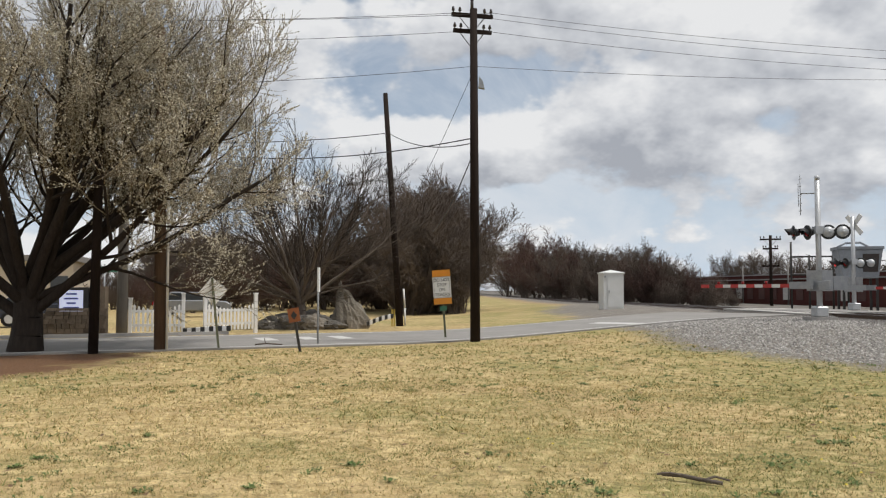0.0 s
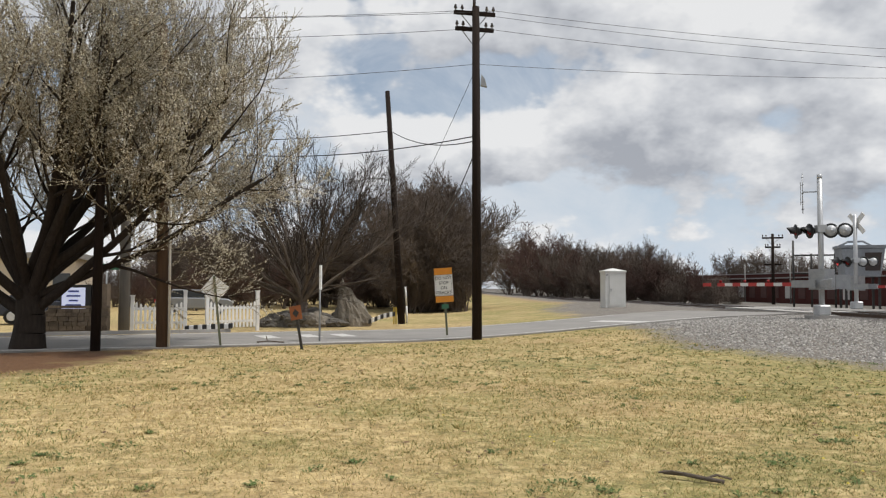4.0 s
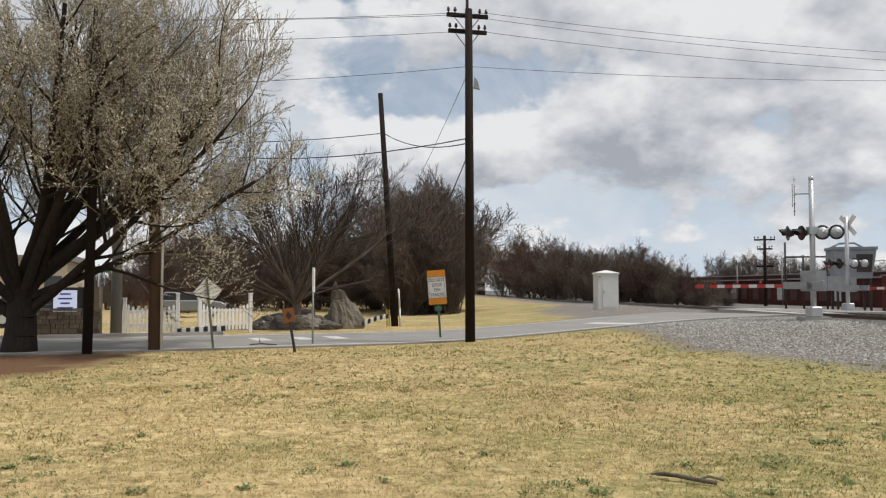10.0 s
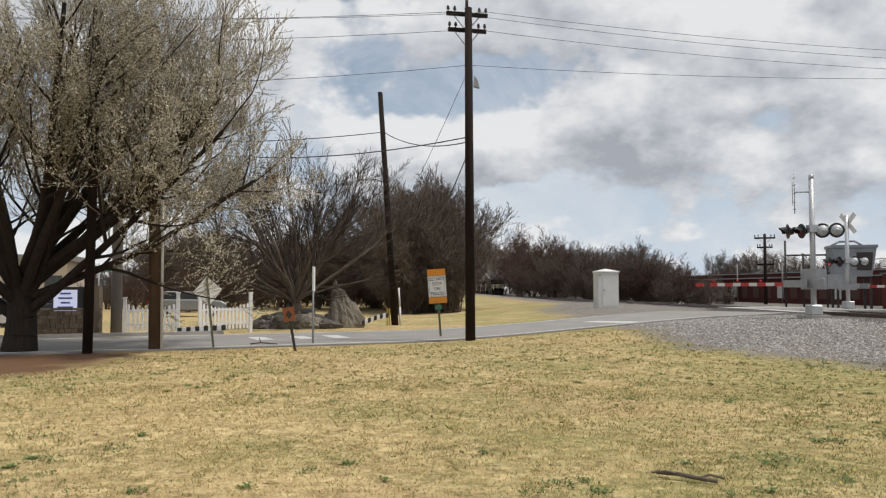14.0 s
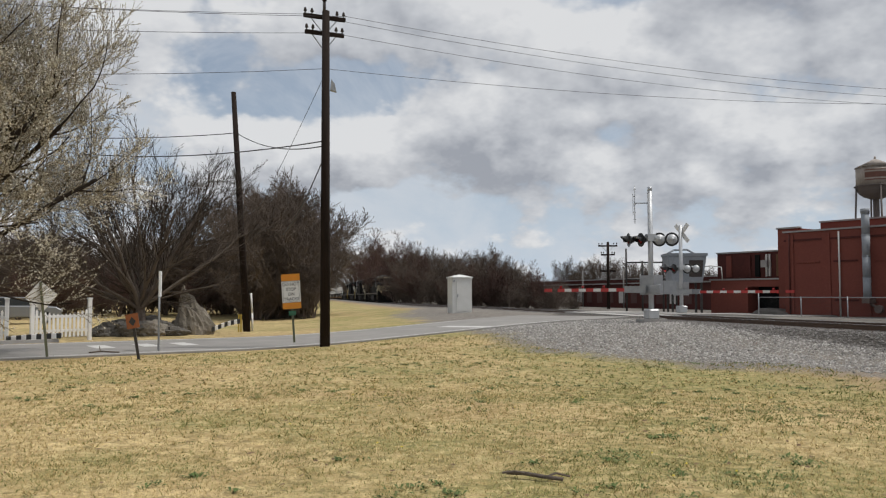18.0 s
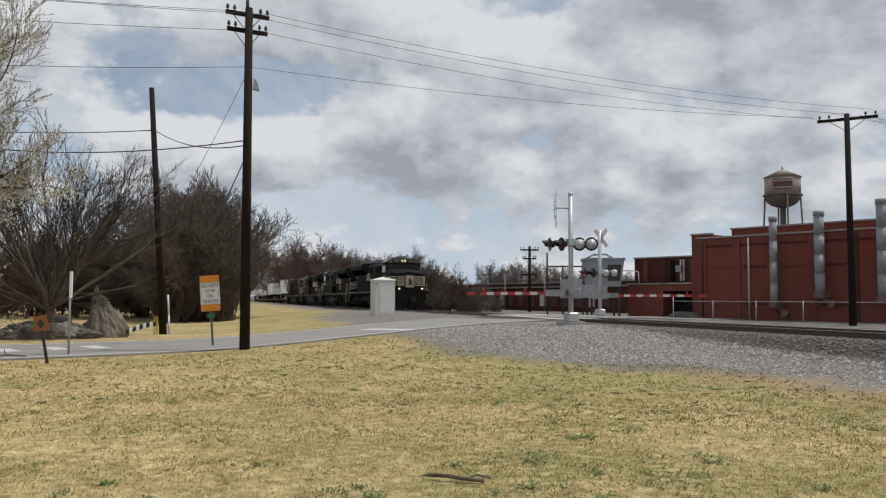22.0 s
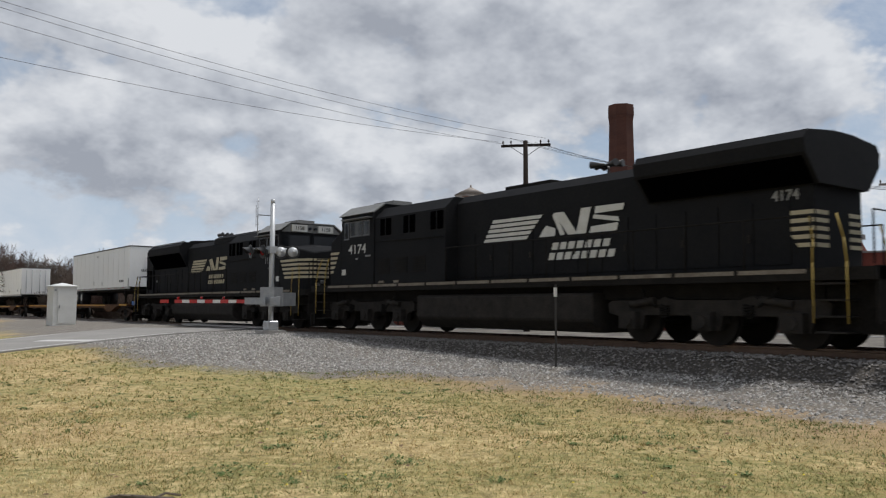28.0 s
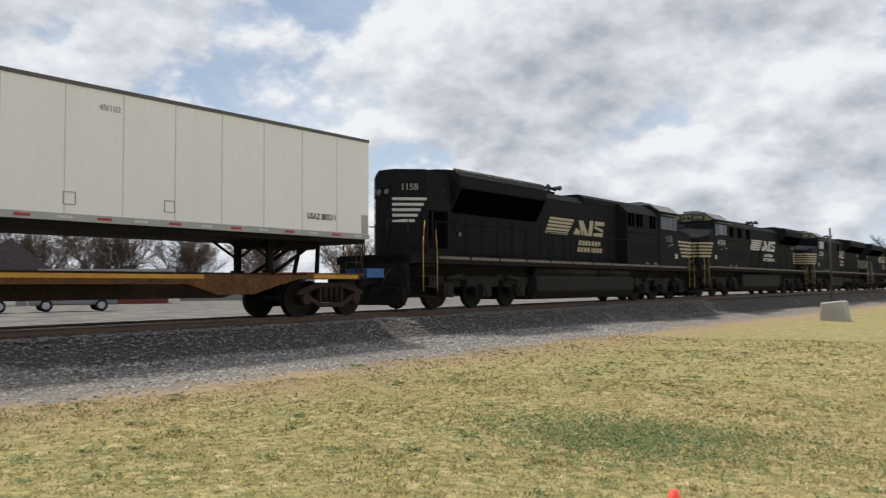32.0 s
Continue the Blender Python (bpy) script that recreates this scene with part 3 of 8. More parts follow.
    wire(P1T + Vector((0, 0, -1.85)), P3T + Vector((-0.95, 0.95, -0.02)), 0.30)
    for off in (-1.0, -0.3, 0.6, 1.0):
        wire(P3T + Vector((off, 0, 0)), P4T + Vector((off * 0.8 + 1, -1, 0)), 0.5)
        wire(P4T + Vector((off, 0, 0)), P4T + Vector((30, -28, -1.0)), 0.8)
    wire(P1T + Vector((0, 0, -4.15)), P2T + Vector((-12, 1, -2.0)), 0.8, r=0.02)
    wire(P1T + Vector((0, 0, -4.3)), P2T + Vector((0.2, 0, -1.9)), 0.35, r=0.02)
    wire(P2T + Vector((0, 0, -1.9)), P2T + Vector((-16, -2, -2.2)), 0.5, r=0.02)
    wire(P1T + Vector((0, 0, -2.0)), P2 + Vector((0.4, 0, 5.5)), 0.1, r=0.009)
    wire(P1T + Vector((0, 0, -4.6)), P2 + Vector((1.5, 2, 4.5)), 0.3, r=0.02)


build_poles()

# ---- white equipment cabinet by the crossing ----
CAB_WHITE = mat("white_enamel", (0.72, 0.72, 0.70), 0.5, col2=(0.60, 0.60, 0.57), scale=2.0, fine=20, bump=0.04)


def build_cabinet():
    c = thing("signal_cabinet", at_heading(12.15, 49.0, 0.44) , "white metal railway equipment cabinet with a hipped roof", "cabinet")
    c.rotation_euler = (0, 0, radians(5))
    w, d, h = 0.60, 0.52, 2.18
    bm = bm_()
    box(bm, -w, w, -d, d, 0.12, h)
    part("body", bm, CAB_WHITE, c, bev=0.015)
    bm = bm_()
    e = 0.06
    v = [bm.verts.new(p) for p in ((-w - e, -d - e, h + 0.004), (w + e, -d - e, h + 0.004), (w + e, d + e, h + 0.004), (-w - e, d + e, h + 0.004), (-w - e, -d - e, h + 0.07), (w + e, -d - e, h + 0.07), (w + e, d + e, h + 0.07), (-w - e, d + e, h + 0.07), (0, 0, h + 0.24))]
    for q in ((3, 2, 1, 0), (0, 1, 5, 4), (1, 2, 6, 5), (2, 3, 7, 6), (3, 0, 4, 7), (4, 5, 8), (5, 6, 8), (6, 7, 8), (7, 4, 8)):
        bm.faces.new([v[i] for i in q])
    part("roof", bm, CAB_WHITE, c)
    bm = bm_()
    box(bm, -0.36, 0.40, -d - 0.03, -d - 0.004, 0.25, h - 0.18)
    dr = part("door", bm, CAB_WHITE, c, bev=0.01)
    bm = bm_()
    box(bm, -0.31, -0.26, -d - 0.07, -d - 0.03, 1.05, 1.22)
    part("handle", bm, GALV, dr, bev=0.01)
    bm = bm_()
    box(bm, -0.55, -0.47, -d - 0.05, -d - 0.004, h - 0.22, h - 0.12)
    part("vent", bm, GALV, c)
    for x in (-0.5, 0.5):
        for y in (-0.42, 0.42):
            bm = bm_()
            box(bm, x - 0.06, x + 0.06, y - 0.06, y + 0.06, 0, 0.12)
            part("foot", bm, GREY_POLE, c)


build_cabinet()


# ---- trees ----
BARK = mat("dark_bark", (0.050, 0.039, 0.031), 0.95, col2=(0.022, 0.017, 0.014), scale=5, fine=40, stretch=(3, 3, 0.8), bump=0.8)
BARK_PALE = mat("grey_bark", (0.17, 0.14, 0.115), 0.95, col2=(0.10, 0.08, 0.065), scale=5, fine=40, stretch=(3, 3, 0.8), bump=0.6)
TWIG = mat("brown_twigs", (0.19, 0.155, 0.12), 0.9, col2=(0.10, 0.08, 0.062), scale=2, fine=9, bump=0.0)
TWIG_PALE = mat("pale_twigs", (0.27, 0.225, 0.15), 0.9, col2=(0.12, 0.095, 0.064), scale=2, fine=9, bump=0.0)
TWIG_DARK = mat("dark_twigs", (0.072, 0.057, 0.046), 0.9, col2=(0.042, 0.033, 0.027), scale=2, fine=9, bump=0.0)
TWIG_FAR = mat("far_twigs", (0.155, 0.122, 0.098), 0.95, col2=(0.085, 0.067, 0.056), scale=0.6, fine=3, bump=0.0)
TWIG_RED = mat("reddish_twigs", (0.125, 0.078, 0.064), 0.95, col2=(0.07, 0.044, 0.038), scale=0.6, fine=3, bump=0.0)
BUD = mat("cream_buds", (0.68, 0.64, 0.54), 0.8, col2=(0.50, 0.46, 0.35), scale=1.5, fine=10, bump=0.0, island=0.3)


def grow(out, rng, p, d, ln, r, lvl, P):
    k = P["seg"][lvl]
    st = ln / k
    for i in range(k):
        w = P["wig"][lvl]
        d = (d + Vector((rng.gauss(0, w), rng.gauss(0, w), rng.gauss(0, w) + P["up"][lvl]))).normalized()
        q = p + d * st
        r1 = r * P["tap"][lvl]
        out[lvl].append((*p, *q, r, r1))
        if lvl + 1 < len(P["seg"]) and i >= P["from"][lvl]:
            for _ in range(P["num"][lvl]):
                a = d.orthogonal().normalized()
                a.rotate(Matrix.Rotation(rng.uniform(0, 6.283), 3, d))
                t = radians(rng.uniform(*P["ang"][lvl]))
                e = (d * math.cos(t) + a * math.sin(t)).normalized()
                grow(out, rng, q - d * st * rng.random() * 0.8, e, ln * P["rat"][lvl] * rng.uniform(0.65, 1.15) * (1.1 - 0.45 * i / k), r1 * 0.62, lvl + 1, P)
        p, r = q, r1


def segs_mesh(name, segs, n):
    """Tapered n-sided rods on all segments, as one mesh."""
    s = np.array(segs, dtype=float)
    p, q, r0, r1 = s[:, 0:3], s[:, 3:6], s[:, 6], s[:, 7]
    d = q - p
    d /= np.maximum(np.linalg.norm(d, axis=1), 1e-6)[:, None]
    ref = np.where(np.abs(d[:, 2:3]) > 0.9, np.array([[1.0, 0, 0]]), np.array([[0, 0, 1.0]]))
    a = np.cross(d, ref)
    a /= np.linalg.norm(a, axis=1)[:, None]
    b = np.cross(d, a)
    ring = []
    for c, r in ((p, r0), (q, r1)):
        for i in range(n):
            t = 2 * math.pi * i / n
            ring.append(c + (a * math.cos(t) + b * math.sin(t)) * r[:, None])
    v = np.stack(ring, axis=1).reshape(-1, 3)
    base = np.arange(len(s))[:, None] * 2 * n
    f = np.concatenate([base + np.array([[i, (i + 1) % n, n + (i + 1) % n, n + i]]) for i in range(n)])
    me = bpy.data.meshes.new(name)
    me.from_pydata(v.tolist(), [], f.tolist())
    if n > 4:
        me.shade_smooth()
    return me


def mesh_part(name, me, material, parent, label=""):
    me.materials.append(material)
    ob = new(name, me)
    ob.parent = parent
    if label:
        tagged(ob, label)
    return ob


def bud_mesh(name, segs, rng, count, size):
    vs, fs = [], []
    for k in range(count):
        s = segs[rng.randrange(len(segs))]
        t = rng.random()
        c = Vector(s[0:3]).lerp(Vector(s[3:6]), t)
        z = size * rng.uniform(0.6, 1.5)
        o = len(vs)
        u = Vector((rng.gauss(0, 1), rng.gauss(0, 1), rng.gauss(0, 1))).normalized() * z
        w = u.orthogonal().normalized() * z * 0.6
        x = u.cross(w).normalized() * z * 0.6
        vs += [c + u, c - u * 0.4 + w, c - u * 0.4 - w * 0.5 + x, c - u * 0.4 - w * 0.5 - x]
        fs += [(o, o + 1, o + 2), (o, o + 2, o + 3), (o, o + 3, o + 1)]
    me = bpy.data.meshes.new(name)
    me.from_pydata([tuple(v) for v in vs], [], fs)
    return me


def make_tree(label, at, seed, stems, P, bark, twig, buds=0, thick=0.012, budsize=0.03, trunk=None):
    """stems: (start height, heading, lean from upright, length, radius)."""
    rng = random.Random(seed)
    t = thing("tree", at, label, "tree", "bare trees")
    out = [[] for _ in P["seg"]]
    if trunk:
        h, r = trunk
        k = 4
        for i in range(k):
            out[0].append((0.05 * math.sin(i), 0.03 * i, h * i / k - (0.3 if i == 0 else 0), 0.05 * math.sin(i + 1), 0.03 * (i + 1), h * (i + 1) / k, r * (1.25 if i == 0 else 1.05 - 0.08 * i), r * (0.97 - 0.08 * i)))
    for z, h, lean, ln, r in stems:
        d = heading(h, 90 - lean)
        grow(out, rng, Vector((0, 0.05, z)), d, ln, r, 0, P)
    cut = 1
    mesh_part("trunk", segs_mesh("trunk", out[0], 9), bark, t)
    limbs = [s for o in out[1:cut + 1] for s in o]
    tagged(mesh_part("limb_wood", segs_mesh("limb_wood", limbs, 5), bark, t), "bare forking branches", kind="stuff")
    tw = [(*s[:6], max(s[6], thick), max(s[7], thick * 0.55)) for o in out[cut + 1:] for s in o]
    if tw:
        c = tagged(mesh_part("crown", segs_mesh("crown", tw, 3), twig, t), "dense bare twigs", kind="stuff")
        if buds:
            b = bud_mesh("buds", tw, rng, buds, budsize)
            tagged(mesh_part("blossom", b, BUD, c), "pale cream opening blossom", kind="stuff")
    return t


def build_trees():
    # big spreading tree on the mulch bed
    P = dict(seg=[7, 6, 5, 4], wig=[0.07, 0.12, 0.13, 0.12], up=[0.035, 0.09, 0.12, 0.10], tap=[0.86, 0.80, 0.78, 0.75],
             num=[2, 2, 3, 0], ang=[(28, 62), (25, 55), (20, 50), (0, 0)], rat=[0.52, 0.52, 0.62, 0], **{"from": [2, 1, 1, 9]})
    rng = random.Random(11)
    stems = []
    for i in range(13):
        stems.append((rng.uniform(0.9, 2.3), i * 27.7 + rng.uniform(-9, 9), rng.uniform(16, 54), rng.uniform(6.2, 8.2), rng.uniform(0.11, 0.17)))
    stems += [(1.6, 62, 56, 7.2, 0.16), (1.8, 90, 52, 7.4, 0.17), (2.0, 58, 34, 8.0, 0.18), (2.0, 130, 38, 7.4, 0.15), (2.0, 75, 18, 8.6, 0.16), (1.9, 45, 50, 7.5, 0.16), (1.7, 68, 56, 7.2, 0.16), (1.4, 88, 70, 7.0, 0.13)]
    make_tree("large spreading bare tree with pale opening buds, dark trunk", at_heading(-26.4, 24.6, -0.05), 5, stems, P, BARK, TWIG_PALE, 190000, 0.0062, 0.027, (1.9, 0.42))
    # vase-shaped tree by the rocks
    P2_ = dict(seg=[6, 5, 5, 4], wig=[0.07, 0.09, 0.10, 0.11], up=[0.05, 0.07, 0.06, 0.05], tap=[0.86, 0.80, 0.76, 0.72], num=[1, 2, 2, 0],
               ang=[(16, 36), (18, 42), (18, 45), (0, 0)], rat=[0.62, 0.55, 0.55, 0], **{"from": [0, 0, 1, 9]})
    rng = random.Random(3)
    stems = [(rng.uniform(0.7, 1.2), i * 40 + rng.uniform(-12, 12), rng.uniform(22, 50), rng.uniform(4.6, 5.6), rng.uniform(0.075, 0.11)) for i in range(9)]
    stems += [(0.9, 84, 66, 5.2, 0.09), (0.9, 262, 68, 5.4, 0.09), (1.0, 10, 10, 5.6, 0.09), (0.9, 85, 30, 5.4, 0.09), (0.9, 265, 32, 5.4, 0.09), (0.8, 235, 60, 4.6, 0.08)]
    make_tree("vase-shaped bare tree with dark spreading branches beside boulders", at_heading(-9.3, 36.0, 0.25), 8, stems, P2_, BARK_PALE, TWIG_DARK, 0, 0.008, trunk=(1.0, 0.22))
    # far trees: a few kinds, copied
    PF = dict(seg=[5, 5, 4, 3], wig=[0.05, 0.08, 0.10, 0.12], up=[0.07, 0.09, 0.09, 0.07], tap=[0.82, 0.76, 0.72, 0.7], num=[2, 2, 2, 0],
              ang=[(20, 50), (22, 50), (20, 52), (0, 0)], rat=[0.56, 0.52, 0.52, 0], **{"from": [1, 0, 0, 9]})
    kinds = []
    for sd, tw, lab in ((21, TWIG_FAR, "bare brown woodland tree with dense twigs"), (22, TWIG_RED, "bare reddish woodland tree with dense twigs"), (23, TWIG_FAR, "bare grey-brown woodland tree beyond the tracks")):
        rng = random.Random(sd)
        stems = [(rng.uniform(1.0, 3.2), i * 61 + rng.uniform(-20, 20), rng.uniform(6, 56), rng.uniform(4.2, 6.2), rng.uniform(0.08, 0.13)) for i in range(9)]
        kinds.append(make_tree(lab, (0, 0, -60), sd, stems, PF, TWIG_FAR, tw, 0, 0.014, trunk=(3.2, 0.2)))
    rng = random.Random(77)

    def plant(kind, h, r, size, z=0.0):
        x, y = at_heading(h, r).xy
        m = Matrix.Translation((x, y, z - 0.27 * size)) @ Matrix.Rotation(rng.uniform(0, 6.28), 4, "Z")
        c = copy_thing(kinds[kind], m)
        s = size / 7.4
        c.scale = (s * rng.uniform(0.9, 1.15), s * rng.uniform(0.9, 1.15), s)
        return c
    # thick clump beside the leaning pole
    for h, r, s in ((-2.6, 58, 8.0), (-0.6, 60, 9.4), (0.5, 62, 9.4), (0.2, 66, 9.6), (-1.4, 63, 9.0), (0.9, 58, 7.2), (0.2, 57, 8.0), (-1.0, 56, 7.8), (-0.2, 61, 9.2), (-2.0, 61, 8.6)):
        plant(0, h, r, s)
    # woods behind the white fence
    h = -30.0
    while h < -2:
        plant(rng.choice((0, 2, 2)), h, rng.uniform(64, 100), rng.uniform(2.8, 4.2) if h < -19 else rng.uniform(5.2, 7.4))
        h += rng.uniform(0.8, 1.2) if h < -19 else rng.uniform(0.3, 0.6)
    # line beyond the tracks
    h = 5.1
    while h < 20.0:
        tall = 0.057 if h < 9 else 0.062 if h < 15.5 else 0.048 if h < 17.5 else 0.032
        r = 16.5 / math.sin(radians(h)) + rng.uniform(12, 40)
        plant(1 if h < 8.5 and rng.random() < 0.7 else rng.choice((0, 2)), h, r, tall * r * rng.choice((0.78, 0.9, 1.0, 1.12)))
        h += rng.uniform(0.3, 0.65)
    h = 19.5
    while h < 33:
        plant(rng.choice((0, 2)), h, rng.uniform(190, 230), rng.uniform(8, 11))
        h += rng.uniform(0.8, 1.4)
    # undergrowth along the wood edges
    h = -31.0
    while h < 19.0:
        if h < -3 or h > 5.5:
            r = rng.uniform(62, 80) if h < 0 else 16.5 / math.sin(radians(h)) + rng.uniform(7, 14)
            plant(rng.choice((0, 2, 1)), h, r, rng.uniform(2.4, 4.0) * (0.6 if h < -19 else 1.0 if h < 0 else 0.013 * r))
        elif h < 2.6:
            plant(0, h, rng.uniform(54, 57), rng.uniform(2.6, 4.0))
        h += rng.uniform(0.4, 0.75)
    # trees behind the town side
    for h, r, s in ((93, 75, 12.5), (97.5, 85, 11.0), (101, 70, 13.5), (108, 95, 10), (112, 90, 9), (116, 100, 10), (120, 85, 9.5), (125, 95, 9), (130, 100, 10), (136, 105, 9), (82, 120, 10), (87, 130, 10), (142, 120, 9), (150, 130, 9), (158, 140, 9), (172, 150, 10)):
        plant(2, h, r, s, 0.4)
    for k in kinds:
        for o in (*k.children_recursive, k):
            bpy.data.objects.remove(o)


build_trees()


# ---- the train ----
LOCO = mat("sooty_black_paint", (0.0080, 0.0086, 0.0102), 0.8, col2=(0.0145, 0.0145, 0.0155), scale=1.2, fine=14, bump=0.05, spec=0.12)
LOCO_MATT = mat("black_underframe", (0.006, 0.0056, 0.0053), 0.9, col2=(0.020, 0.018, 0.016), scale=3, fine=25, bump=0.15, spec=0.15)
GRIME = mat("dusty_running_gear", (0.036, 0.031, 0.027), 0.85, col2=(0.012, 0.011, 0.010), scale=4, fine=30, bump=0.2, spec=0.2)
# near black without sheen: shade in openings and under radiator overhangs, as colour
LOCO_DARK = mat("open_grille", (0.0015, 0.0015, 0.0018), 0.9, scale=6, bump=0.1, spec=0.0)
CREAM = mat("cream_stripe", (0.46, 0.41, 0.28), 0.6, col2=(0.34, 0.29, 0.19), scale=4, fine=30, bump=0.03)
LOGO = mat("white_lettering", (0.60, 0.60, 0.57), 0.6, col2=(0.45, 0.44, 0.40), scale=4, fine=30, bump=0.02)
SILL = mat("sill_stripe", (0.24, 0.21, 0.165), 0.8, col2=(0.10, 0.08, 0.06), scale=3, fine=20, bump=0.03)
TRL_GREY = mat("faded_lettering", (0.26, 0.26, 0.25), 0.7, col2=(0.17, 0.17, 0.16), scale=4, bump=0.02)
RAIL_YELLOW = mat("worn_yellow_rail", (0.42, 0.30, 0.05), 0.7, col2=(0.30, 0.20, 0.05), scale=6, bump=0.05)
BROW = mat("faded_cream_brow", (0.27, 0.235, 0.16), 0.7, col2=(0.19, 0.16, 0.105), scale=4, fine=30, bump=0.03)
ROOF_GREY = mat("grey_cab_roof", (0.22, 0.22, 0.215), 0.7, col2=(0.13, 0.13, 0.125), scale=3, bump=0.05)
GLASS = mat("dark_cab_glass", (0.012, 0.014, 0.017), 0.08, spec=0.3, scale=3, bump=0.0)
WINFRAME = mat("aluminium_frame", (0.15, 0.152, 0.155), 0.4, 0.6, scale=6, bump=0.02)
LAMP_ON = mat("lit_headlight", (1.0, 0.78, 0.45), 0.3, scale=3, amount=0.1, bump=0, emit=1.3)
STEEL_WHEEL = mat("worn_wheel", (0.028, 0.024, 0.021), 0.8, 0.1, col2=(0.012, 0.011, 0.010), scale=5, bump=0.1, spec=0.2)


def text_mesh(s, size, bold=0.0):
    cu = bpy.data.curves.new("text", "FONT")
    cu.body, cu.size, cu.extrude, cu.offset = s, size, 0.003, bold
    cu.align_x, cu.align_y = "CENTER", "CENTER"
    tmp = bpy.data.objects.new("text", cu)
    me = bpy.data.meshes.new_from_object(tmp)
    bpy.data.objects.remove(tmp)
    return me


def lettering(name, s, size, m, material, parent, bold=0.012, stretch=1.0):
    me = text_mesh(s, size, bold)
    me.materials.append(material)
    ob = new(name, me)
    ob.parent = parent
    ob.matrix_basis = m @ Matrix.Diagonal((stretch, 1, 1, 1))
    return ob


def side_m(side, x, y, z):
    """Pose of something flat on a side wall: side -1 faces -X, +1 faces +X; text reads from outside."""
    return Matrix.Translation((x * side, y, z)) @ Matrix.Rotation(radians(-90 if side < 0 else 90), 4, "Z") @ Matrix.Rotation(radians(90), 4, "X")


def axle(parent, y, r, gauge=0.755):
    bm = bm_()
    tube(bm, (-gauge - 0.2, y, r), (gauge + 0.2, y, r), 0.09, 0.09, 10)
    part("axle", bm, STEEL_WHEEL, parent)
    for s in (-1, 1):
        bm = bm_()
        tube(bm, (s * (gauge - 0.05), y, r), (s * (gauge + 0.075), y, r), r, r, 24)
        tube(bm, (s * (gauge - 0.085), y, r), (s * (gauge - 0.05), y, r), r + 0.028, r + 0.028, 24)
        tube(bm, (s * (gauge + 0.076), y, r), (s * (gauge + 0.12), y, r), 0.16, 0.13, 12)
        part("wheel", bm, STEEL_WHEEL, parent)


def loco_truck(parent, y, wb=4.1):
    t = None
    bm = bm_()
    h = wb / 2
    box(bm, -1.06, 1.06, y - 0.35, y + 0.35, 0.5, 0.9)
    t = part("truck_bolster", bm, GRIME, parent)
    for s in (-1, 1):
        bm = bm_()
        x0, x1 = (1.06, 1.20) if s > 0 else (-1.20, -1.06)
        pts = [(y - h - 0.70, 0.70), (y - h - 0.36, 0.62), (y - h - 0.30, 0.34), (y - h + 0.30, 0.34), (y - h + 0.38, 0.66), (y - 0.40, 0.66), (y - 0.32, 0.34), (y + 0.32, 0.34), (y + 0.40, 0.66), (y + h - 0.38, 0.66), (y + h - 0.30, 0.34), (y + h + 0.30, 0.34), (y + h + 0.36, 0.62), (y + h + 0.70, 0.70),
               (y + h + 0.74, 0.92), (y + h + 0.60, 1.00), (y + h * 0.62, 1.00), (y + h * 0.54, 1.08), (y + h * 0.40, 1.00), (y - h * 0.40, 1.00), (y - h * 0.54, 1.08), (y - h * 0.62, 1.00), (y - h - 0.60, 1.00), (y - h - 0.74, 0.92)]
        prism(bm, pts, "x", x0, x1)
        part("truck_frame", bm, GRIME, t)
    for k in (-1, 0, 1):
        axle(t, y + k * h, 0.52)
        for s in (-1, 1):
            bm = bm_()
            box(bm, s * 1.30 - 0.10, s * 1.30 + 0.10, y + k * h - 0.24, y + k * h + 0.24, 0.34, 0.74)
            tube(bm, (s * 1.30, y + k * h, 0.53), (s * 1.46, y + k * h, 0.53), 0.15, 0.14, 12)
            part("axle_box", bm, GRIME, t, bev=0.02)
    for s in (-1, 1):
        for k in (-0.52, 0.52):
            bm = bm_()
            coil(bm, [(s * (1.27 + 0.10 * math.cos(j * 1.05)), y + k * h + 0.10 * math.sin(j * 1.05), 0.62 + j * 0.0095) for j in range(31)], 0.02, 5)
            part("spring", bm, LOCO_MATT, t)
            bm = bm_()
            tube(bm, (s * 1.25, y + k * h * 1.9, 0.9), (s * 1.25, y + k * h * 1.25, 1.0), 0.085, 0.085, 10)
            part("brake_cylinder", bm, GRIME, t)
            bm = bm_()
            pipe(bm, [(s * 1.22, y + k * h * 1.6, 1.25), (s * 1.3, y + k * h * 1.5, 1.05), (s * 1.28, y + k * h * 1.2, 0.85)], 0.03, 6)
            part("brake_hose", bm, LOCO_MATT, t)
    return t


def handrail(parent, side, y0, y1, x, z0, z1, material, posts):
    bm = bm_()
    tube(bm, (side * x, y0, z1), (side * x, y1, z1), 0.018, 0.018, 6)
    part("handrail", bm, material, parent)
    for i in range(posts):
        y = lerp(y0, y1, i / (posts - 1))
        bm = bm_()
        tube(bm, (side * x, y, z0), (side * x, y, z1), 0.018, 0.018, 6)
        part("stanchion", bm, material, parent)


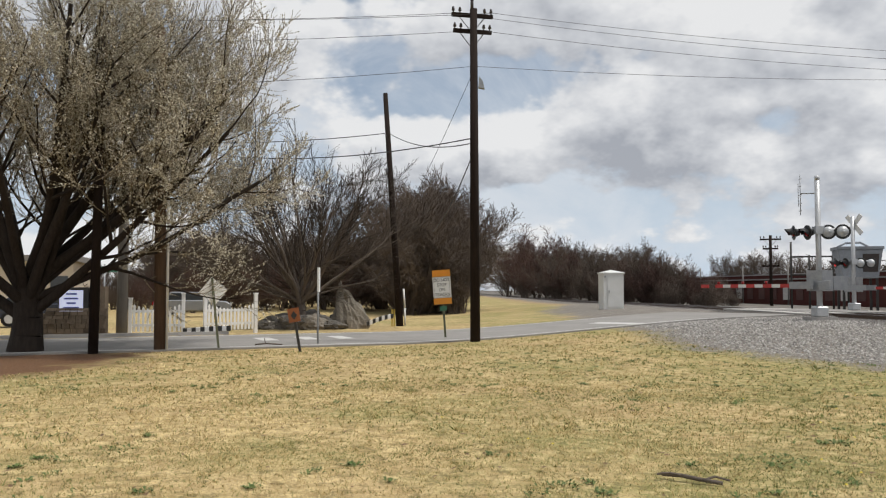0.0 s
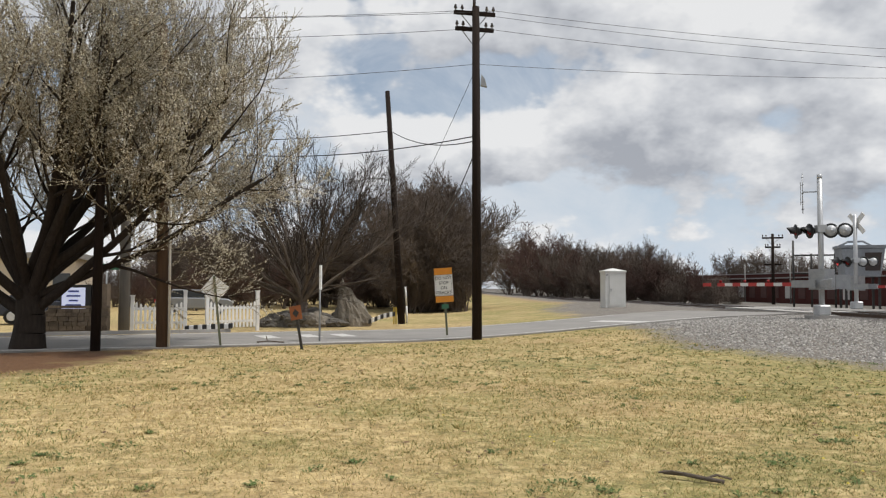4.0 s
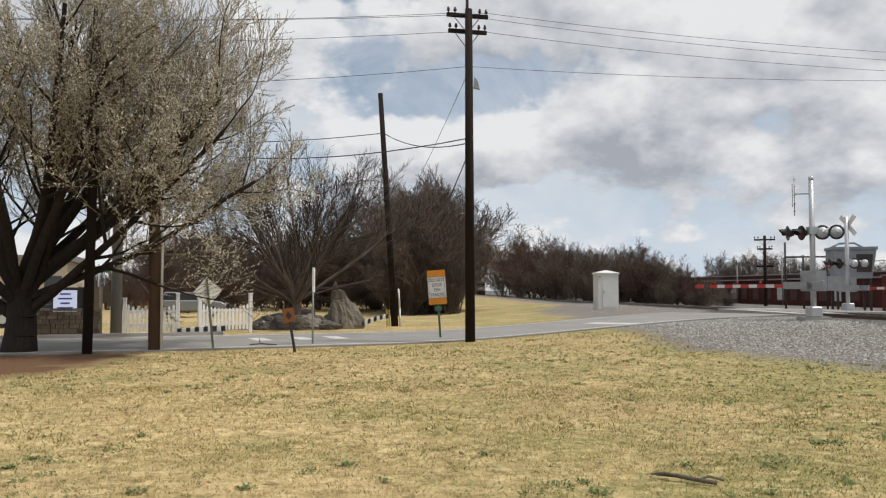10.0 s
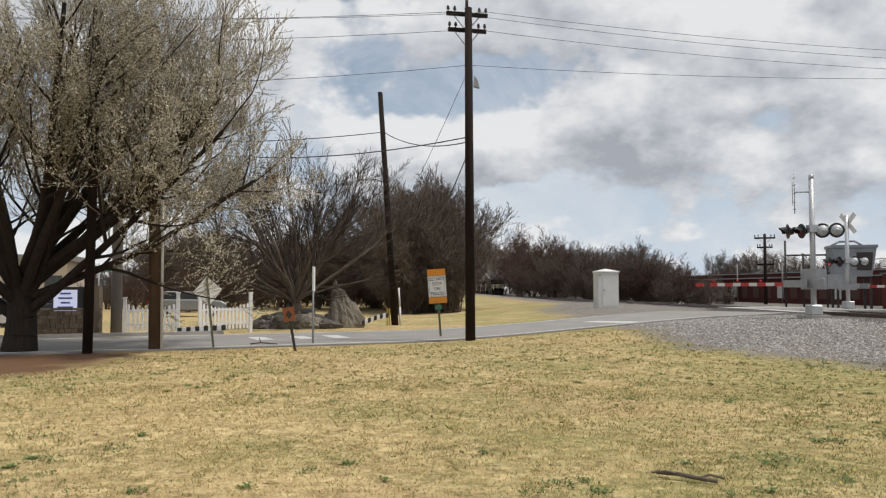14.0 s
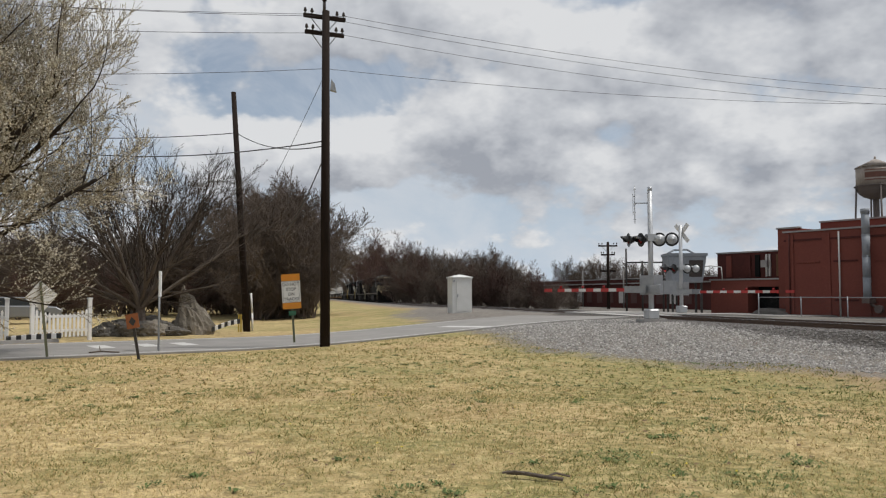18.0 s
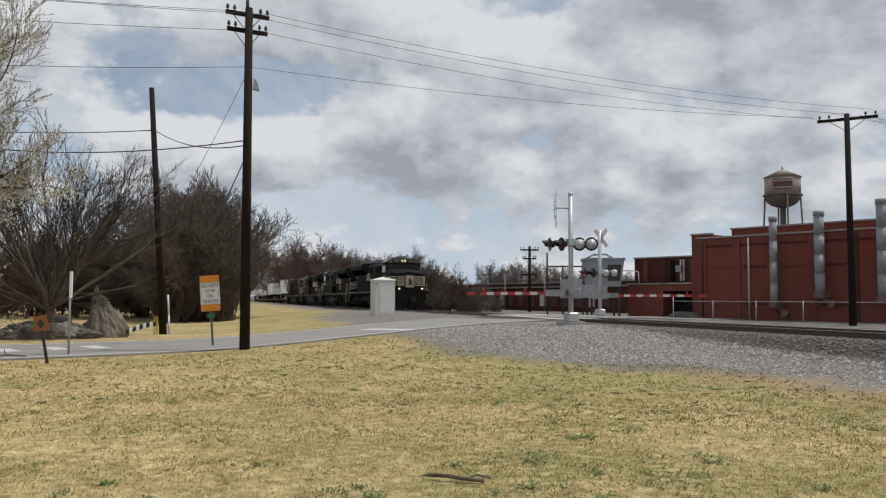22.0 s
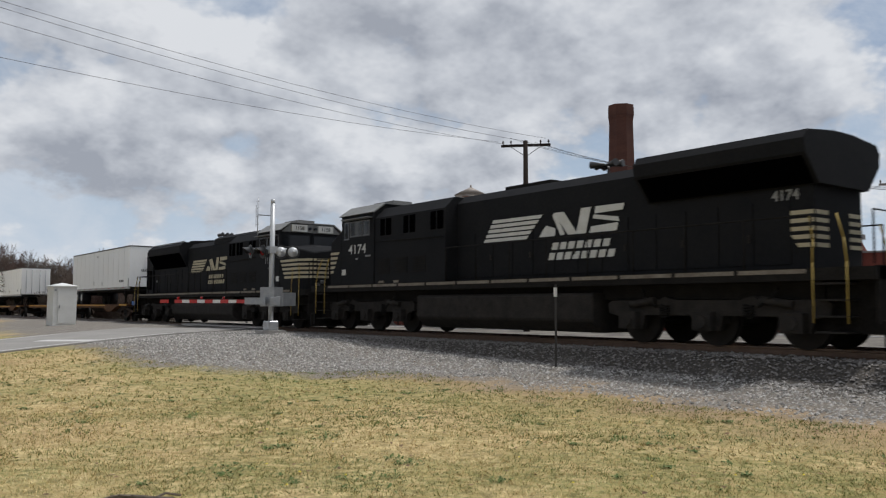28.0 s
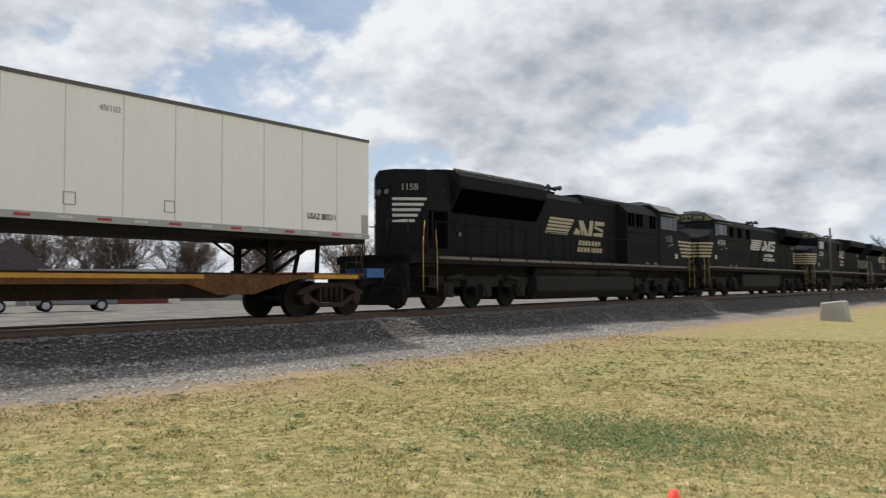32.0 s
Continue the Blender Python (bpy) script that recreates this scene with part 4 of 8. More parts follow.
def end_platform(parent, yend, sgn, rails):
    """Pilot, steps, coupler and grab irons at one end; sgn: -1 for the front."""
    y0 = yend
    yi = yend - sgn * 1.15
    for s in (-1, 1):
        bm = bm_()
        prism(bm, [(min(y0, yi), 0.35), (max(y0, yi), 0.35), (max(y0, yi), 1.6), (min(y0, yi), 1.6)], "x", s * 0.98, s * 1.02)
        part("step_side", bm, LOCO_MATT, parent)
        for k, z in enumerate((0.36, 0.66, 0.97, 1.28)):
            bm = bm_()
            xa, xb = sorted((s * 1.03, s * 1.52))
            box(bm, xa, xb, min(yi, yi + sgn * 0.62), max(yi, yi + sgn * 0.62), z, z + 0.035)
            part("step", bm, GRIME, parent)
        for dy in (0.0, 0.66):
            bm = bm_()
            yy = yi + sgn * dy
            pipe(bm, [(s * 1.54, yy, 0.55), (s * 1.54, yy, 1.7), (s * 1.50, yy - sgn * 0.1 * dy, 2.15), (s * 1.42, yy - sgn * (0.1 + 0.2 * dy), 2.62)], 0.015, 6)
            part("grab_rail", bm, rails, parent)
    bm = bm_()
    box(bm, -1.35, 1.35, min(y0, y0 - sgn * 0.08), max(y0, y0 - sgn * 0.08), 0.55, 1.62)
    part("end_sheet", bm, LOCO_MATT, parent)
    bm = bm_()
    ya, yb = y0 + sgn * 0.03, y0 + sgn * 0.40
    prism(bm, [(-1.3, 0.14), (1.3, 0.14), (1.3, 0.62), (0.35, 0.72), (-0.35, 0.72), (-1.3, 0.62)], "y", ya, ya + sgn * 0.10)
    part("pilot_plow", bm, LOCO_MATT, parent)
    bm = bm_()
    box(bm, -0.17, 0.17, min(y0, y0 + sgn * 0.55), max(y0, y0 + sgn * 0.55), 0.74, 1.0)
    prism(bm, [(-0.24, y0 + sgn * 0.5), (0.20, y0 + sgn * 0.5), (0.24, y0 + sgn * 0.75), (-0.05, y0 + sgn * 0.92), (-0.28, y0 + sgn * 0.85)], "z", 0.68, 1.06)
    part("coupler", bm, GRIME, parent, bev=0.03)
    for s in (-0.75, -0.5, 0.5, 0.75):
        bm = bm_()
        pipe(bm, [(s, y0 + sgn * 0.03, 1.2), (s, y0 + sgn * 0.25, 1.05), (s * 0.95, y0 + sgn * 0.4, 0.65), (s * 0.7, y0 + sgn * 0.6, 0.5)], 0.022, 6)
        part("air_hose", bm, LOCO_MATT, parent)
    for s in (-1, 1):
        bm = bm_()
        pipe(bm, [(s * 1.3, y0 - sgn * 0.1, 1.65), (s * 1.3, y0 - sgn * 0.1, 2.65), (s * 0.5, y0 - sgn * 0.1, 2.65), (s * 0.5, y0 - sgn * 0.1, 1.65)], 0.018, 6)
        part("end_railing", bm, LOCO_MATT, parent)


def emblem(parent, side, x, y, z, w, cream):
    """The painted device on the hood: four slanted lines and a dark-cut figure, with two rows of lettering as plain bars."""
    mt = cream
    fwd = side  # so that the lines lie ahead on the reading side
    for k in range(5):
        bm = bm_()
        zz = z + 0.30 - k * 0.135
        a, b = -1.55 - 0.06 * k, -0.22 - 0.09 * k
        prism(bm, [(y + fwd * w * a, zz), (y + fwd * w * b, zz), (y + fwd * w * (b - 0.05), zz - 0.095), (y + fwd * w * (a - 0.03), zz - 0.095)], "x", side * (x + 0.004), side * (x + 0.008))
        part("painted_line", bm, mt, parent)
    shapes = ([(-0.30, -0.32), (0.08, -0.32), (0.10, -0.12), (-0.12, -0.02), (-0.2, -0.12)], [(0.06, 0.3), (0.30, 0.3), (0.62, -0.32), (0.40, -0.32)], [(0.02, 0.25), (0.10, 0.30), (0.32, -0.30), (0.22, -0.32)],
              [(0.70, 0.34), (0.92, 0.34), (0.80, -0.32), (0.58, -0.32)], [(1.02, 0.34), (1.62, 0.34), (1.60, 0.18), (1.0, 0.16)], [(0.98, 0.14), (1.5, 0.02), (1.52, -0.10), (0.96, 0.04)], [(0.92, -0.16), (1.50, -0.12), (1.46, -0.32), (0.88, -0.32)])
    for s in shapes:
        bm = bm_()
        prism(bm, [(y + fwd * w * p, z + q) for p, q in s], "x", side * (x + 0.004), side * (x + 0.009))
        part("painted_figure", bm, mt, parent)
    for row, (a, b) in enumerate(((0.0, 1.35), (-0.08, 1.45))):
        k = 7 + row
        for i in range(k):
            p0 = lerp(a, b, i / k)
            p1 = p0 + (b - a) / k * 0.72
            bm = bm_()
            zz = z - 0.50 - row * 0.27
            prism(bm, [(y + fwd * w * (p0 + 0.04), zz), (y + fwd * w * (p1 + 0.04), zz), (y + fwd * w * p1, zz - 0.19), (y + fwd * w * p0, zz - 0.19)], "x", side * (x + 0.004), side * (x + 0.008))
            part("lettering_bar", bm, mt, parent)


def stripes_on_nose(parent, yf, yb, half, z0, cream, sgn):
    """Five cream lines round an end, slanting away along the sides."""
    for k in range(5):
        z = z0 + k * 0.165
        for s in (-1, 1):
            bm = bm_()
            yy = yb - sgn * (0.02 + 0.10 * k)
            prism(bm, [(yf, z), (yy, z), (yy - sgn * 0.06, z + 0.085), (yf, z + 0.085)], "x", s * (half + 0.003), s * (half + 0.008))
            part("cream_line", bm, cream, parent)
        for s in (-1, 1):
            bm = bm_()
            xa, xb = sorted((s * 0.42, s * (half - 0.06)))
            box(bm, xa, xb, yf + sgn * 0.004 if sgn > 0 else yf - 0.012, yf + 0.012 if sgn > 0 else yf - 0.004, z, z + 0.085)
            part("cream_line", bm, cream, parent)


def window(parent, side, x, y0, y1, z0, z1):
    bm = bm_()
    box(bm, *sorted((side * (x - 0.01), side * (x + 0.012))), y0, y1, z0, z1)
    w = part("window", bm, WINFRAME, parent)
    bm = bm_()
    box(bm, *sorted((side * (x + 0.012), side * (x + 0.018))), y0 + 0.05, y1 - 0.05, z0 + 0.05, z1 - 0.05)
    part("pane", bm, GLASS, w)


def make_loco(number, kind, cream, label):
    """A six-axle hood unit, cab end towards -Y, on the rail at z 0."""
    t = thing("locomotive", (TX, 0, 1), label, "locomotive", "locomotives of the train")
    gm = kind == "emd"
    old = kind == "old"
    ye = 11.2 if gm else 10.65
    # frame with a broken pale line along its edge
    bm = bm_()
    box(bm, -1.5, 1.5, -ye, ye, 1.36, 1.60)
    part("frame", bm, LOCO_MATT, t, bev=0.02)
    for s in (-1, 1):
        for i in range(12):
            y0 = lerp(-ye + 1.3, ye - 1.25, i / 12)
            bm = bm_()
            box(bm, *sorted((s * 1.503, s * 1.512)), y0 + 0.05, y0 + (2 * ye - 2.55) / 12 - 0.05, 1.50, 1.585)
            part("sill_line", bm, SILL, t)
    # long hood
    hw = 0.95
    top = 4.22 if gm else 4.25
    y_cab0, y_cab1 = (-8.8, -6.65) if gm else (-8.4, -6.2) if old else (-8.0, -6.15)
    y_wide = -3.3 if gm else -2.2 if old else -0.9
    y_end = 10.70 if gm else 9.25
    bm = bm_()
    prism(bm, [(-hw, 1.6), (hw, 1.6), (hw, top - 0.25), (hw - 0.28, top), (-hw + 0.28, top), (-hw, top - 0.25)], "y", y_wide, y_end if not gm else 8.75)
    hood = part("long_hood", bm, LOCO, t)
    # doors along the hood
    k = 13
    for s in (-1, 1):
        for i in range(k):
            y0 = lerp(y_wide + 0.1, 8.8, i / k)
            y1 = lerp(y_wide + 0.1, 8.8, (i + 0.94) / k)
            bm = bm_()
            box(bm, *sorted((s * (hw + 0.002), s * (hw + 0.022))), y0, y1, 1.72, 3.02)
            d = part("hood_door", bm, LOCO, hood, bev=0.008)
            if i % 2:
                bm = bm_()
                box(bm, *sorted((s * (hw + 0.022), s * (hw + 0.05))), y1 - 0.12, y1 - 0.06, 2.2, 2.36)
                part("latch", bm, GRIME, d)
    # wide equipment body behind the cab
    bm = bm_()
    prism(bm, [(-1.42, 1.6), (1.42, 1.6), (1.42, top - 0.38), (1.05, top - 0.02), (-1.05, top - 0.02), (-1.42, top - 0.38)], "y", y_cab1, y_wide)
    body = part("equipment_body", bm, LOCO, t)
    for s in (-1, 1):
        for y0 in ((y_cab1 + 0.35, y_cab1 + 1.75, y_wide - 0.75)):
            # flat black box; the shade of the intake's depth is in its colour
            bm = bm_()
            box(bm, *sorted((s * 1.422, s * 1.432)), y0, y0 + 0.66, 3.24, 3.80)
            op = part("opening", bm, LOCO_DARK, body, "intake opening with its inner shade painted black")
            bm = bm_()
            box(bm, *sorted((s * 1.433, s * 1.445)), y0 + 0.31, y0 + 0.35, 3.24, 3.80)
            part("mullion", bm, LOCO, op)
        for y0 in (y_cab1 + 0.25, y_cab1 + 1.3, y_cab1 + 2.3):
            if y0 + 0.7 < y_wide:
                bm = bm_()
                for j in range(7):
                    box(bm, *sorted((s * 1.423, s * 1.436)), y0, y0 + 0.7, 1.95 + j * 0.075, 1.99 + j * 0.075)
                part("louvre", bm, LOCO_MATT, body)
        bm = bm_()
        tube(bm, (s * 1.46, y_cab1 + 0.2, 3.05), (s * 1.46, y_wide - 0.1, 2.98), 0.016, 0.016, 6)
        part("grab_rail", bm, LOCO_MATT, body)
    # radiators
    if gm:
        r0, r1 = 3.4, 8.7
        bm = bm_()
        prism(bm, [(-0.97, 2.9), (0.97, 2.9), (0.97, 3.02), (1.42, 3.80), (1.42, 4.14), (1.16, 4.34), (-1.16, 4.34), (-1.42, 4.14), (-1.42, 3.80), (-0.97, 3.02)], "y", r0, r1)
        rad = part("radiator", bm, LOCO, t)
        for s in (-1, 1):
            # sheet over the sloping underside, blackened to carry the overhang's shade
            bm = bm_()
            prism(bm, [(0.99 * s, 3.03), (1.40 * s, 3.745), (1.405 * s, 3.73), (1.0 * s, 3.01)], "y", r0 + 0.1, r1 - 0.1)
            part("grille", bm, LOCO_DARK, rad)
        # grey rods along the roof edges: the sun's bright rim put into colour
        bm = bm_()
        for s in (-1, 1):
            tube(bm, (s * 1.16, r0, 4.37), (s * 1.16, r1, 4.37), 0.025, 0.025, 6)
        part("roof_edge", bm, ROOF_GREY, rad, "roof edge painted pale for its sunlit rim")
        for j in range(3):
            bm = bm_()
            yy = lerp(r0 + 0.7, r1 - 0.7, j / 2)
            tube(bm, (0, yy, 4.38), (0, yy, 4.46), 0.62, 0.58, 18)
            part("fan", bm, LOCO_MATT, rad)
        # raised roof ahead of the horn
        bm = bm_()
        prism(bm, [(-0.95, top - 0.22), (0.95, top - 0.22), (0.95, top + 0.02), (0.7, top + 0.16), (-0.7, top + 0.16), (-0.95, top + 0.02)], "y", y_cab1 + 0.05, -0.3)
        part("raised_roof", bm, LOCO, t)
        bm = bm_()
        box(bm, -0.55, 0.55, 8.76, 9.25, 1.6, 2.15)
        tube(bm, (-0.3, 9.5, 1.6), (-0.3, 9.5, 3.0), 0.14, 0.14, 12)
        part("compressor", bm, LOCO_MATT, t)
        # full-width head at the rear, open below between hood and corner
        yc = y_end - 0.76
        plan = [(-1.08, 8.76), (1.08, 8.76), (1.08, yc), (0.32, y_end), (-0.32, y_end), (-1.08, yc)]
        bm = bm_()
        prism(bm, plan, "z", 3.0, 4.10)
        prism(bm, [(0.92 * px, py - (0.10 if py > yc else 0)) for px, py in plan], "z", 4.102, 4.24)
        head = part("rear_head", bm, LOCO, t)
        bm = bm_()
        prism(bm, [(-1.08, yc - 0.06), (1.08, yc - 0.06), (1.08, yc), (0.32, y_end), (-0.32, y_end), (-1.08, yc)], "z", 1.6, 2.998)
        part("rear_body", bm, LOCO, head)
        for s in (-1, 1):
            for yq, zq in ((9.0, 3.62), (9.45, 3.62)):
                bm = bm_()
                box(bm, *sorted((s * 1.082, s * 1.10)), yq, yq + 0.2, zq, zq + 0.05)
                part("grab_iron", bm, GRIME, head)
            bm = bm_()
            box(bm, *sorted((s * 0.96, s * 1.08)), 8.76, 8.90, 1.6, 2.998)
            part("bay_post", bm, LOCO, head)
            bm = bm_()
            box(bm, *sorted((s * 0.96, s * 1.08)), 8.90, yc - 0.062, 1.6, 1.84)
            part("bay_sill", bm, LOCO, head)
            bm = bm_()
            tube(bm, (s * 0.955, 8.2, 2.62), (s * 1.0, 8.2, 2.62), 0.27, 0.25, 18)
            part("round_hatch", bm, LOCO_MATT, head)
            bm = bm_()
            tube(bm, (s * 1.0, 8.2, 2.33), (s * 1.04, 8.2, 2.33), 0.07, 0.06, 12)
            part("filler_cap", bm, TRL_GREY, head)
            bm = bm_()
            pipe(bm, [(s * 1.02, 9.62, 1.84), (s * 1.02, 9.62, 2.99)], 0.03, 8)
            part("drain_pipe", bm, GRIME, head)
            # chamfered corner: number and five pale lines
            cm = Matrix.Translation((s * 0.70, y_end - 0.38, 0)) @ Matrix.Rotation(radians(135 * s), 4, "Z") @ Matrix.Rotation(radians(90), 4, "X")
            lettering("number", number, 0.27, cm @ Matrix.Translation((0, 3.68, 0.004)), TRL_GREY, head, 0.006, 1.0)
            for j in range(5):
                zq = 2.62 + j * 0.165
                bm = bm_()
                e = 0.09 * (j - 4) * s
                v = [(-0.52, zq), (0.52, zq), (0.52, zq + 0.085), (-0.52, zq + 0.085)]
                v = [(max(-0.52, min(0.52, px + (e if px * s < 0 else 0) * -1)), pz) for px, pz in v]
                prism(bm, v, "z", 0.003, 0.008)
                part("pale_line", bm, LOGO, head, at=cm)
            for z in (2.2, 2.5, 2.8, 3.1, 3.4, 3.7):
                bm = bm_()
                pipe(bm, [(s * 0.30, y_end, z), (s * 0.30, y_end + 0.10, z), (s * 0.02, y_end + 0.10, z), (s * 0.02, y_end, z)], 0.014, 5)
                part("ladder_rung", bm, LOCO_MATT, head)
    else:
        r0, r1 = (5.2, 9.4) if old else (2.9, 9.3)
        bm = bm_()
        prism(bm, [(-1.0, 3.30), (1.0, 3.30), (1.50, 3.86), (1.54, 4.14), (1.40, 4.32), (0.4, 4.42), (-0.4, 4.42), (-1.40, 4.32), (-1.54, 4.14), (-1.50, 3.86)], "y", r0, r1)
        rad = part("radiator", bm, LOCO, t)
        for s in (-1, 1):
            # mesh under the wing, its shadow painted in as black
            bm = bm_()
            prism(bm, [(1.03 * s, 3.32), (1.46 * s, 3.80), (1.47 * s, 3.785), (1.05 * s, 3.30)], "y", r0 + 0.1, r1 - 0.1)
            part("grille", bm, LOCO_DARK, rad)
        bm = bm_()
        box(bm, -0.5, 0.5, r0 + 1.0, r1 - 0.8, 4.42, 4.50)
        part("fan_cover", bm, ROOF_GREY if kind == "new" else LOCO_MATT, rad, bev=0.03)
    # exhaust, horn and roof boxes
    bm = bm_()
    box(bm, -0.55, 0.55, *((1.3, 2.9) if gm else (-0.4, 1.5)), top - 0.02, top + 0.12)
    part("exhaust_hatch", bm, LOCO_MATT, t, bev=0.05)
    horn = bm_()
    hy = 0.75 if gm else 3.1 if old else 2.0
    tube(horn, (0, hy, top - 0.02), (0, hy, top + 0.34), 0.035, 0.035, 6)
    for dx, dy in ((-0.22, -0.35), (0, -0.4), (0.22, -0.35), (-0.12, 0.35), (0.12, 0.35)):
        tube(horn, (dx * 0.6, hy, top + 0.36), (dx * 1.2, hy + dy * 1.1, top + 0.38), 0.03, 0.10, 10)
    part("horn", horn, BLACK, t, "black air horn cluster")
    # cab
    zc = 4.40
    bm = bm_()
    prism(bm, [(-1.46, 1.6), (1.46, 1.6), (1.46, 4.10), (1.0, zc), (-1.0, zc), (-1.46, 4.10)], "y", y_cab0, y_cab1)
    cab = part("cab", bm, LOCO, t)
    bm = bm_()
    prism(bm, [(-1.53, 4.09), (-1.48, 4.075), (-1.01, zc + 0.004), (1.01, zc + 0.004), (1.48, 4.075), (1.53, 4.09), (1.02, zc + 0.05), (-1.02, zc + 0.05)], "y", y_cab0 - 0.12, y_cab1 + 0.04)
    part("cab_roof", bm, ROOF_GREY, cab, "grey sloping cab roof")
    bm = bm_()
    box(bm, -0.4, 0.4, y_cab0 + 0.5, y_cab1 - 0.4, zc + 0.09, zc + 0.22)
    part("air_conditioner", bm, ROOF_GREY, cab, bev=0.04)
    for s in (-1, 1):
        if old:
            window(cab, s, 1.46, y_cab0 + 0.20, y_cab0 + 0.52, 3.22, 3.86)
            window(cab, s, 1.46, y_cab0 + 0.60, y_cab0 + 1.46, 3.30, 3.86)
            window(cab, s, 1.46, y_cab0 + 1.52, y_cab0 + 1.92, 3.30, 3.86)
        elif gm:
            window(cab, s, 1.46, y_cab0 + 0.12, y_cab0 + 0.50, 3.28, 3.90)
            window(cab, s, 1.46, y_cab0 + 0.58, y_cab0 + 1.22, 3.28, 3.86)
            window(cab, s, 1.46, y_cab0 + 1.26, y_cab0 + 1.98, 3.28, 3.86)
        else:
            window(cab, s, 1.46, y_cab0 + 0.34, y_cab0 + 1.78, 3.22, 3.82)
        bm = bm_()
        prism(bm, [(y_cab0 + 0.3, 3.90), (y_cab1 - 0.1, 3.90), (y_cab1 - 0.1, 3.93), (y_cab0 + 0.3, 3.93)], "x", s * 1.45, s * 1.70)
        part("sun_visor", bm, ROOF_GREY, cab)
        mid = -7.75 if gm else -7.3 if old else -7.0
        lettering("number", number, 0.40 if gm else 0.46, side_m(s, 1.465, mid, 2.84), TRL_GREY if gm or number == "7603" else LOGO, cab, 0.002, 1.0 if gm else 1.3)
        bm = bm_()
        box(bm, *sorted((s * 1.464, s * 1.47)), y_cab0 + 0.05, y_cab0 + 0.32, 1.95, 2.16)
        part("placard", bm, LOGO, cab)
        for yq, zq, wq in ((mid - 0.1, 2.48, 0.16), (mid + 0.55 * s, 2.56, 0.36)):
            bm = bm_()
            box(bm, *sorted((s * 1.464, s * 1.468)), yq, yq + wq, zq, zq + 0.06)
            part("stencil_bar", bm, TRL_GREY, cab)
        for yq in (y_cab1 + 0.3, y_cab1 + 1.2):
            bm = bm_()
            box(bm, *sorted((s * 1.425, s * 1.45)), yq, yq + 0.3, 1.62, 1.70)
            part("step_plate", bm, SILL, cab)
    # windscreen, number boards and headlight above it
    for s in (-1, 1):
        bm = bm_()
        box(bm, *sorted((s * 0.10, s * 1.36)), y_cab0 - 0.016, y_cab0 - 0.004, 3.44, 3.90)
        part("windscreen", bm, GLASS, cab)
    bm = bm_()
    prism(bm, [(-1.40, 4.03), (1.40, 4.03), (1.0, zc - 0.02), (-1.0, zc - 0.02)], "y", y_cab0 - 0.05, y_cab0 - 0.004)
    brow = part("brow", bm, ROOF_GREY if gm else BROW, cab, "pale painted brow above the windscreen")
    for s in (-1, 1):
        bm = bm_()
        box(bm, *sorted((s * 0.26, s * 0.98)), y_cab0 - 0.12, y_cab0 - 0.05, 4.06, 4.34)
        nb = part("number_board", bm, LOGO if gm else BLACK, brow)
        lettering("number", number, 0.22, Matrix.Translation((s * 0.62, y_cab0 - 0.124, 4.20)) @ Matrix.Rotation(radians(90), 4, "X"), BLACK if gm else CREAM, nb, 0.003, 1.0)
        bm = bm_()
        tube(bm, (s * 0.13, y_cab0 - 0.16, 4.2), (s * 0.13, y_cab0 - 0.05, 4.2), 0.06, 0.06, 14)
        part("headlight", bm, LAMP_ON if number == "7603" else GLASS, brow)
    # nose: sides in line with the cab, corners cut, top falling forward
    yn = -ye + (0.15 if gm else 0.85 if old else 0.35)
    secs = [(y_cab0, 1.455, 3.46, 3.40), (yn + 0.62, 1.455, 3.30, 3.22), (yn, 1.10, 3.14, 3.06)]
    if old:
        secs[0] = (y_cab0, 1.455, 3.66, 3.60)
    bm = bm_()
    rings = []
    for y, h, z, ze in secs:
        rings.append([bm.verts.new(v) for v in ((-h, y, 1.6), (-h, y, ze), (-h * 0.5, y, z), (0, y, z + 0.08), (h * 0.5, y, z), (h, y, ze), (h, y, 1.6))])
    for r, q in zip(rings, rings[1:]):
        for i in range(6):
            bm.faces.new((r[i], q[i], q[i + 1], r[i + 1]))
    bm.faces.new(rings[0])
    bm.faces.new(rings[-1][::-1])
    bmesh.ops.recalc_face_normals(bm, faces=bm.faces)
    nose = part("nose", bm, LOCO, t, bev=0.04)
    for k in range(5):
        z = 2.04 + k * 0.17
        for s in (-1, 1):
            bm = bm_()
            yy = yn + (1.75 if gm else 0.78 if old else 1.5) + 0.10 * k
            prism(bm, [(yn + 0.60, z), (yy, z), (yy + 0.06, z + 0.095), (yn + 0.60, z + 0.095)], "x", s * 1.458, s * 1.464)
            part("cream_line", bm, cream, nose)
            bm = bm_()
            ln = math.hypot(0.355, 0.62)
            nx, ny = 0.62 / ln, -0.355 / ln
            v = []
            for e in (0.004, 0.010):
                for zz in (z, z + 0.095):
                    v.append(bm.verts.new((s * (1.445 + nx * e), yn + 0.60 + ny * e, zz)))
                    v.append(bm.verts.new((s * (1.115 + nx * e), yn + 0.02 + ny * e, zz)))
            for f in ((0, 1, 3, 2), (4, 6, 7, 5), (0, 4, 5, 1), (2, 3, 7, 6), (0, 2, 6, 4), (1, 5, 7, 3)):
                bm.faces.new([v[i] for i in f])
            bmesh.ops.recalc_face_normals(bm, faces=bm.faces)
            part("cream_line", bm, cream, nose)
            bm = bm_()
            xa, xb = sorted((s * 0.40, s * 1.08))
            box(bm, xa, xb, yn - 0.010, yn - 0.004, z, z + 0.095)
            part("cream_line", bm, cream, nose)
    bm = bm_()
    box(bm, -0.34, 0.34, yn - 0.02, yn - 0.004, 1.9, 2.9)
    nd = part("nose_door", bm, LOCO if gm else cream, nose)
    bm = bm_()
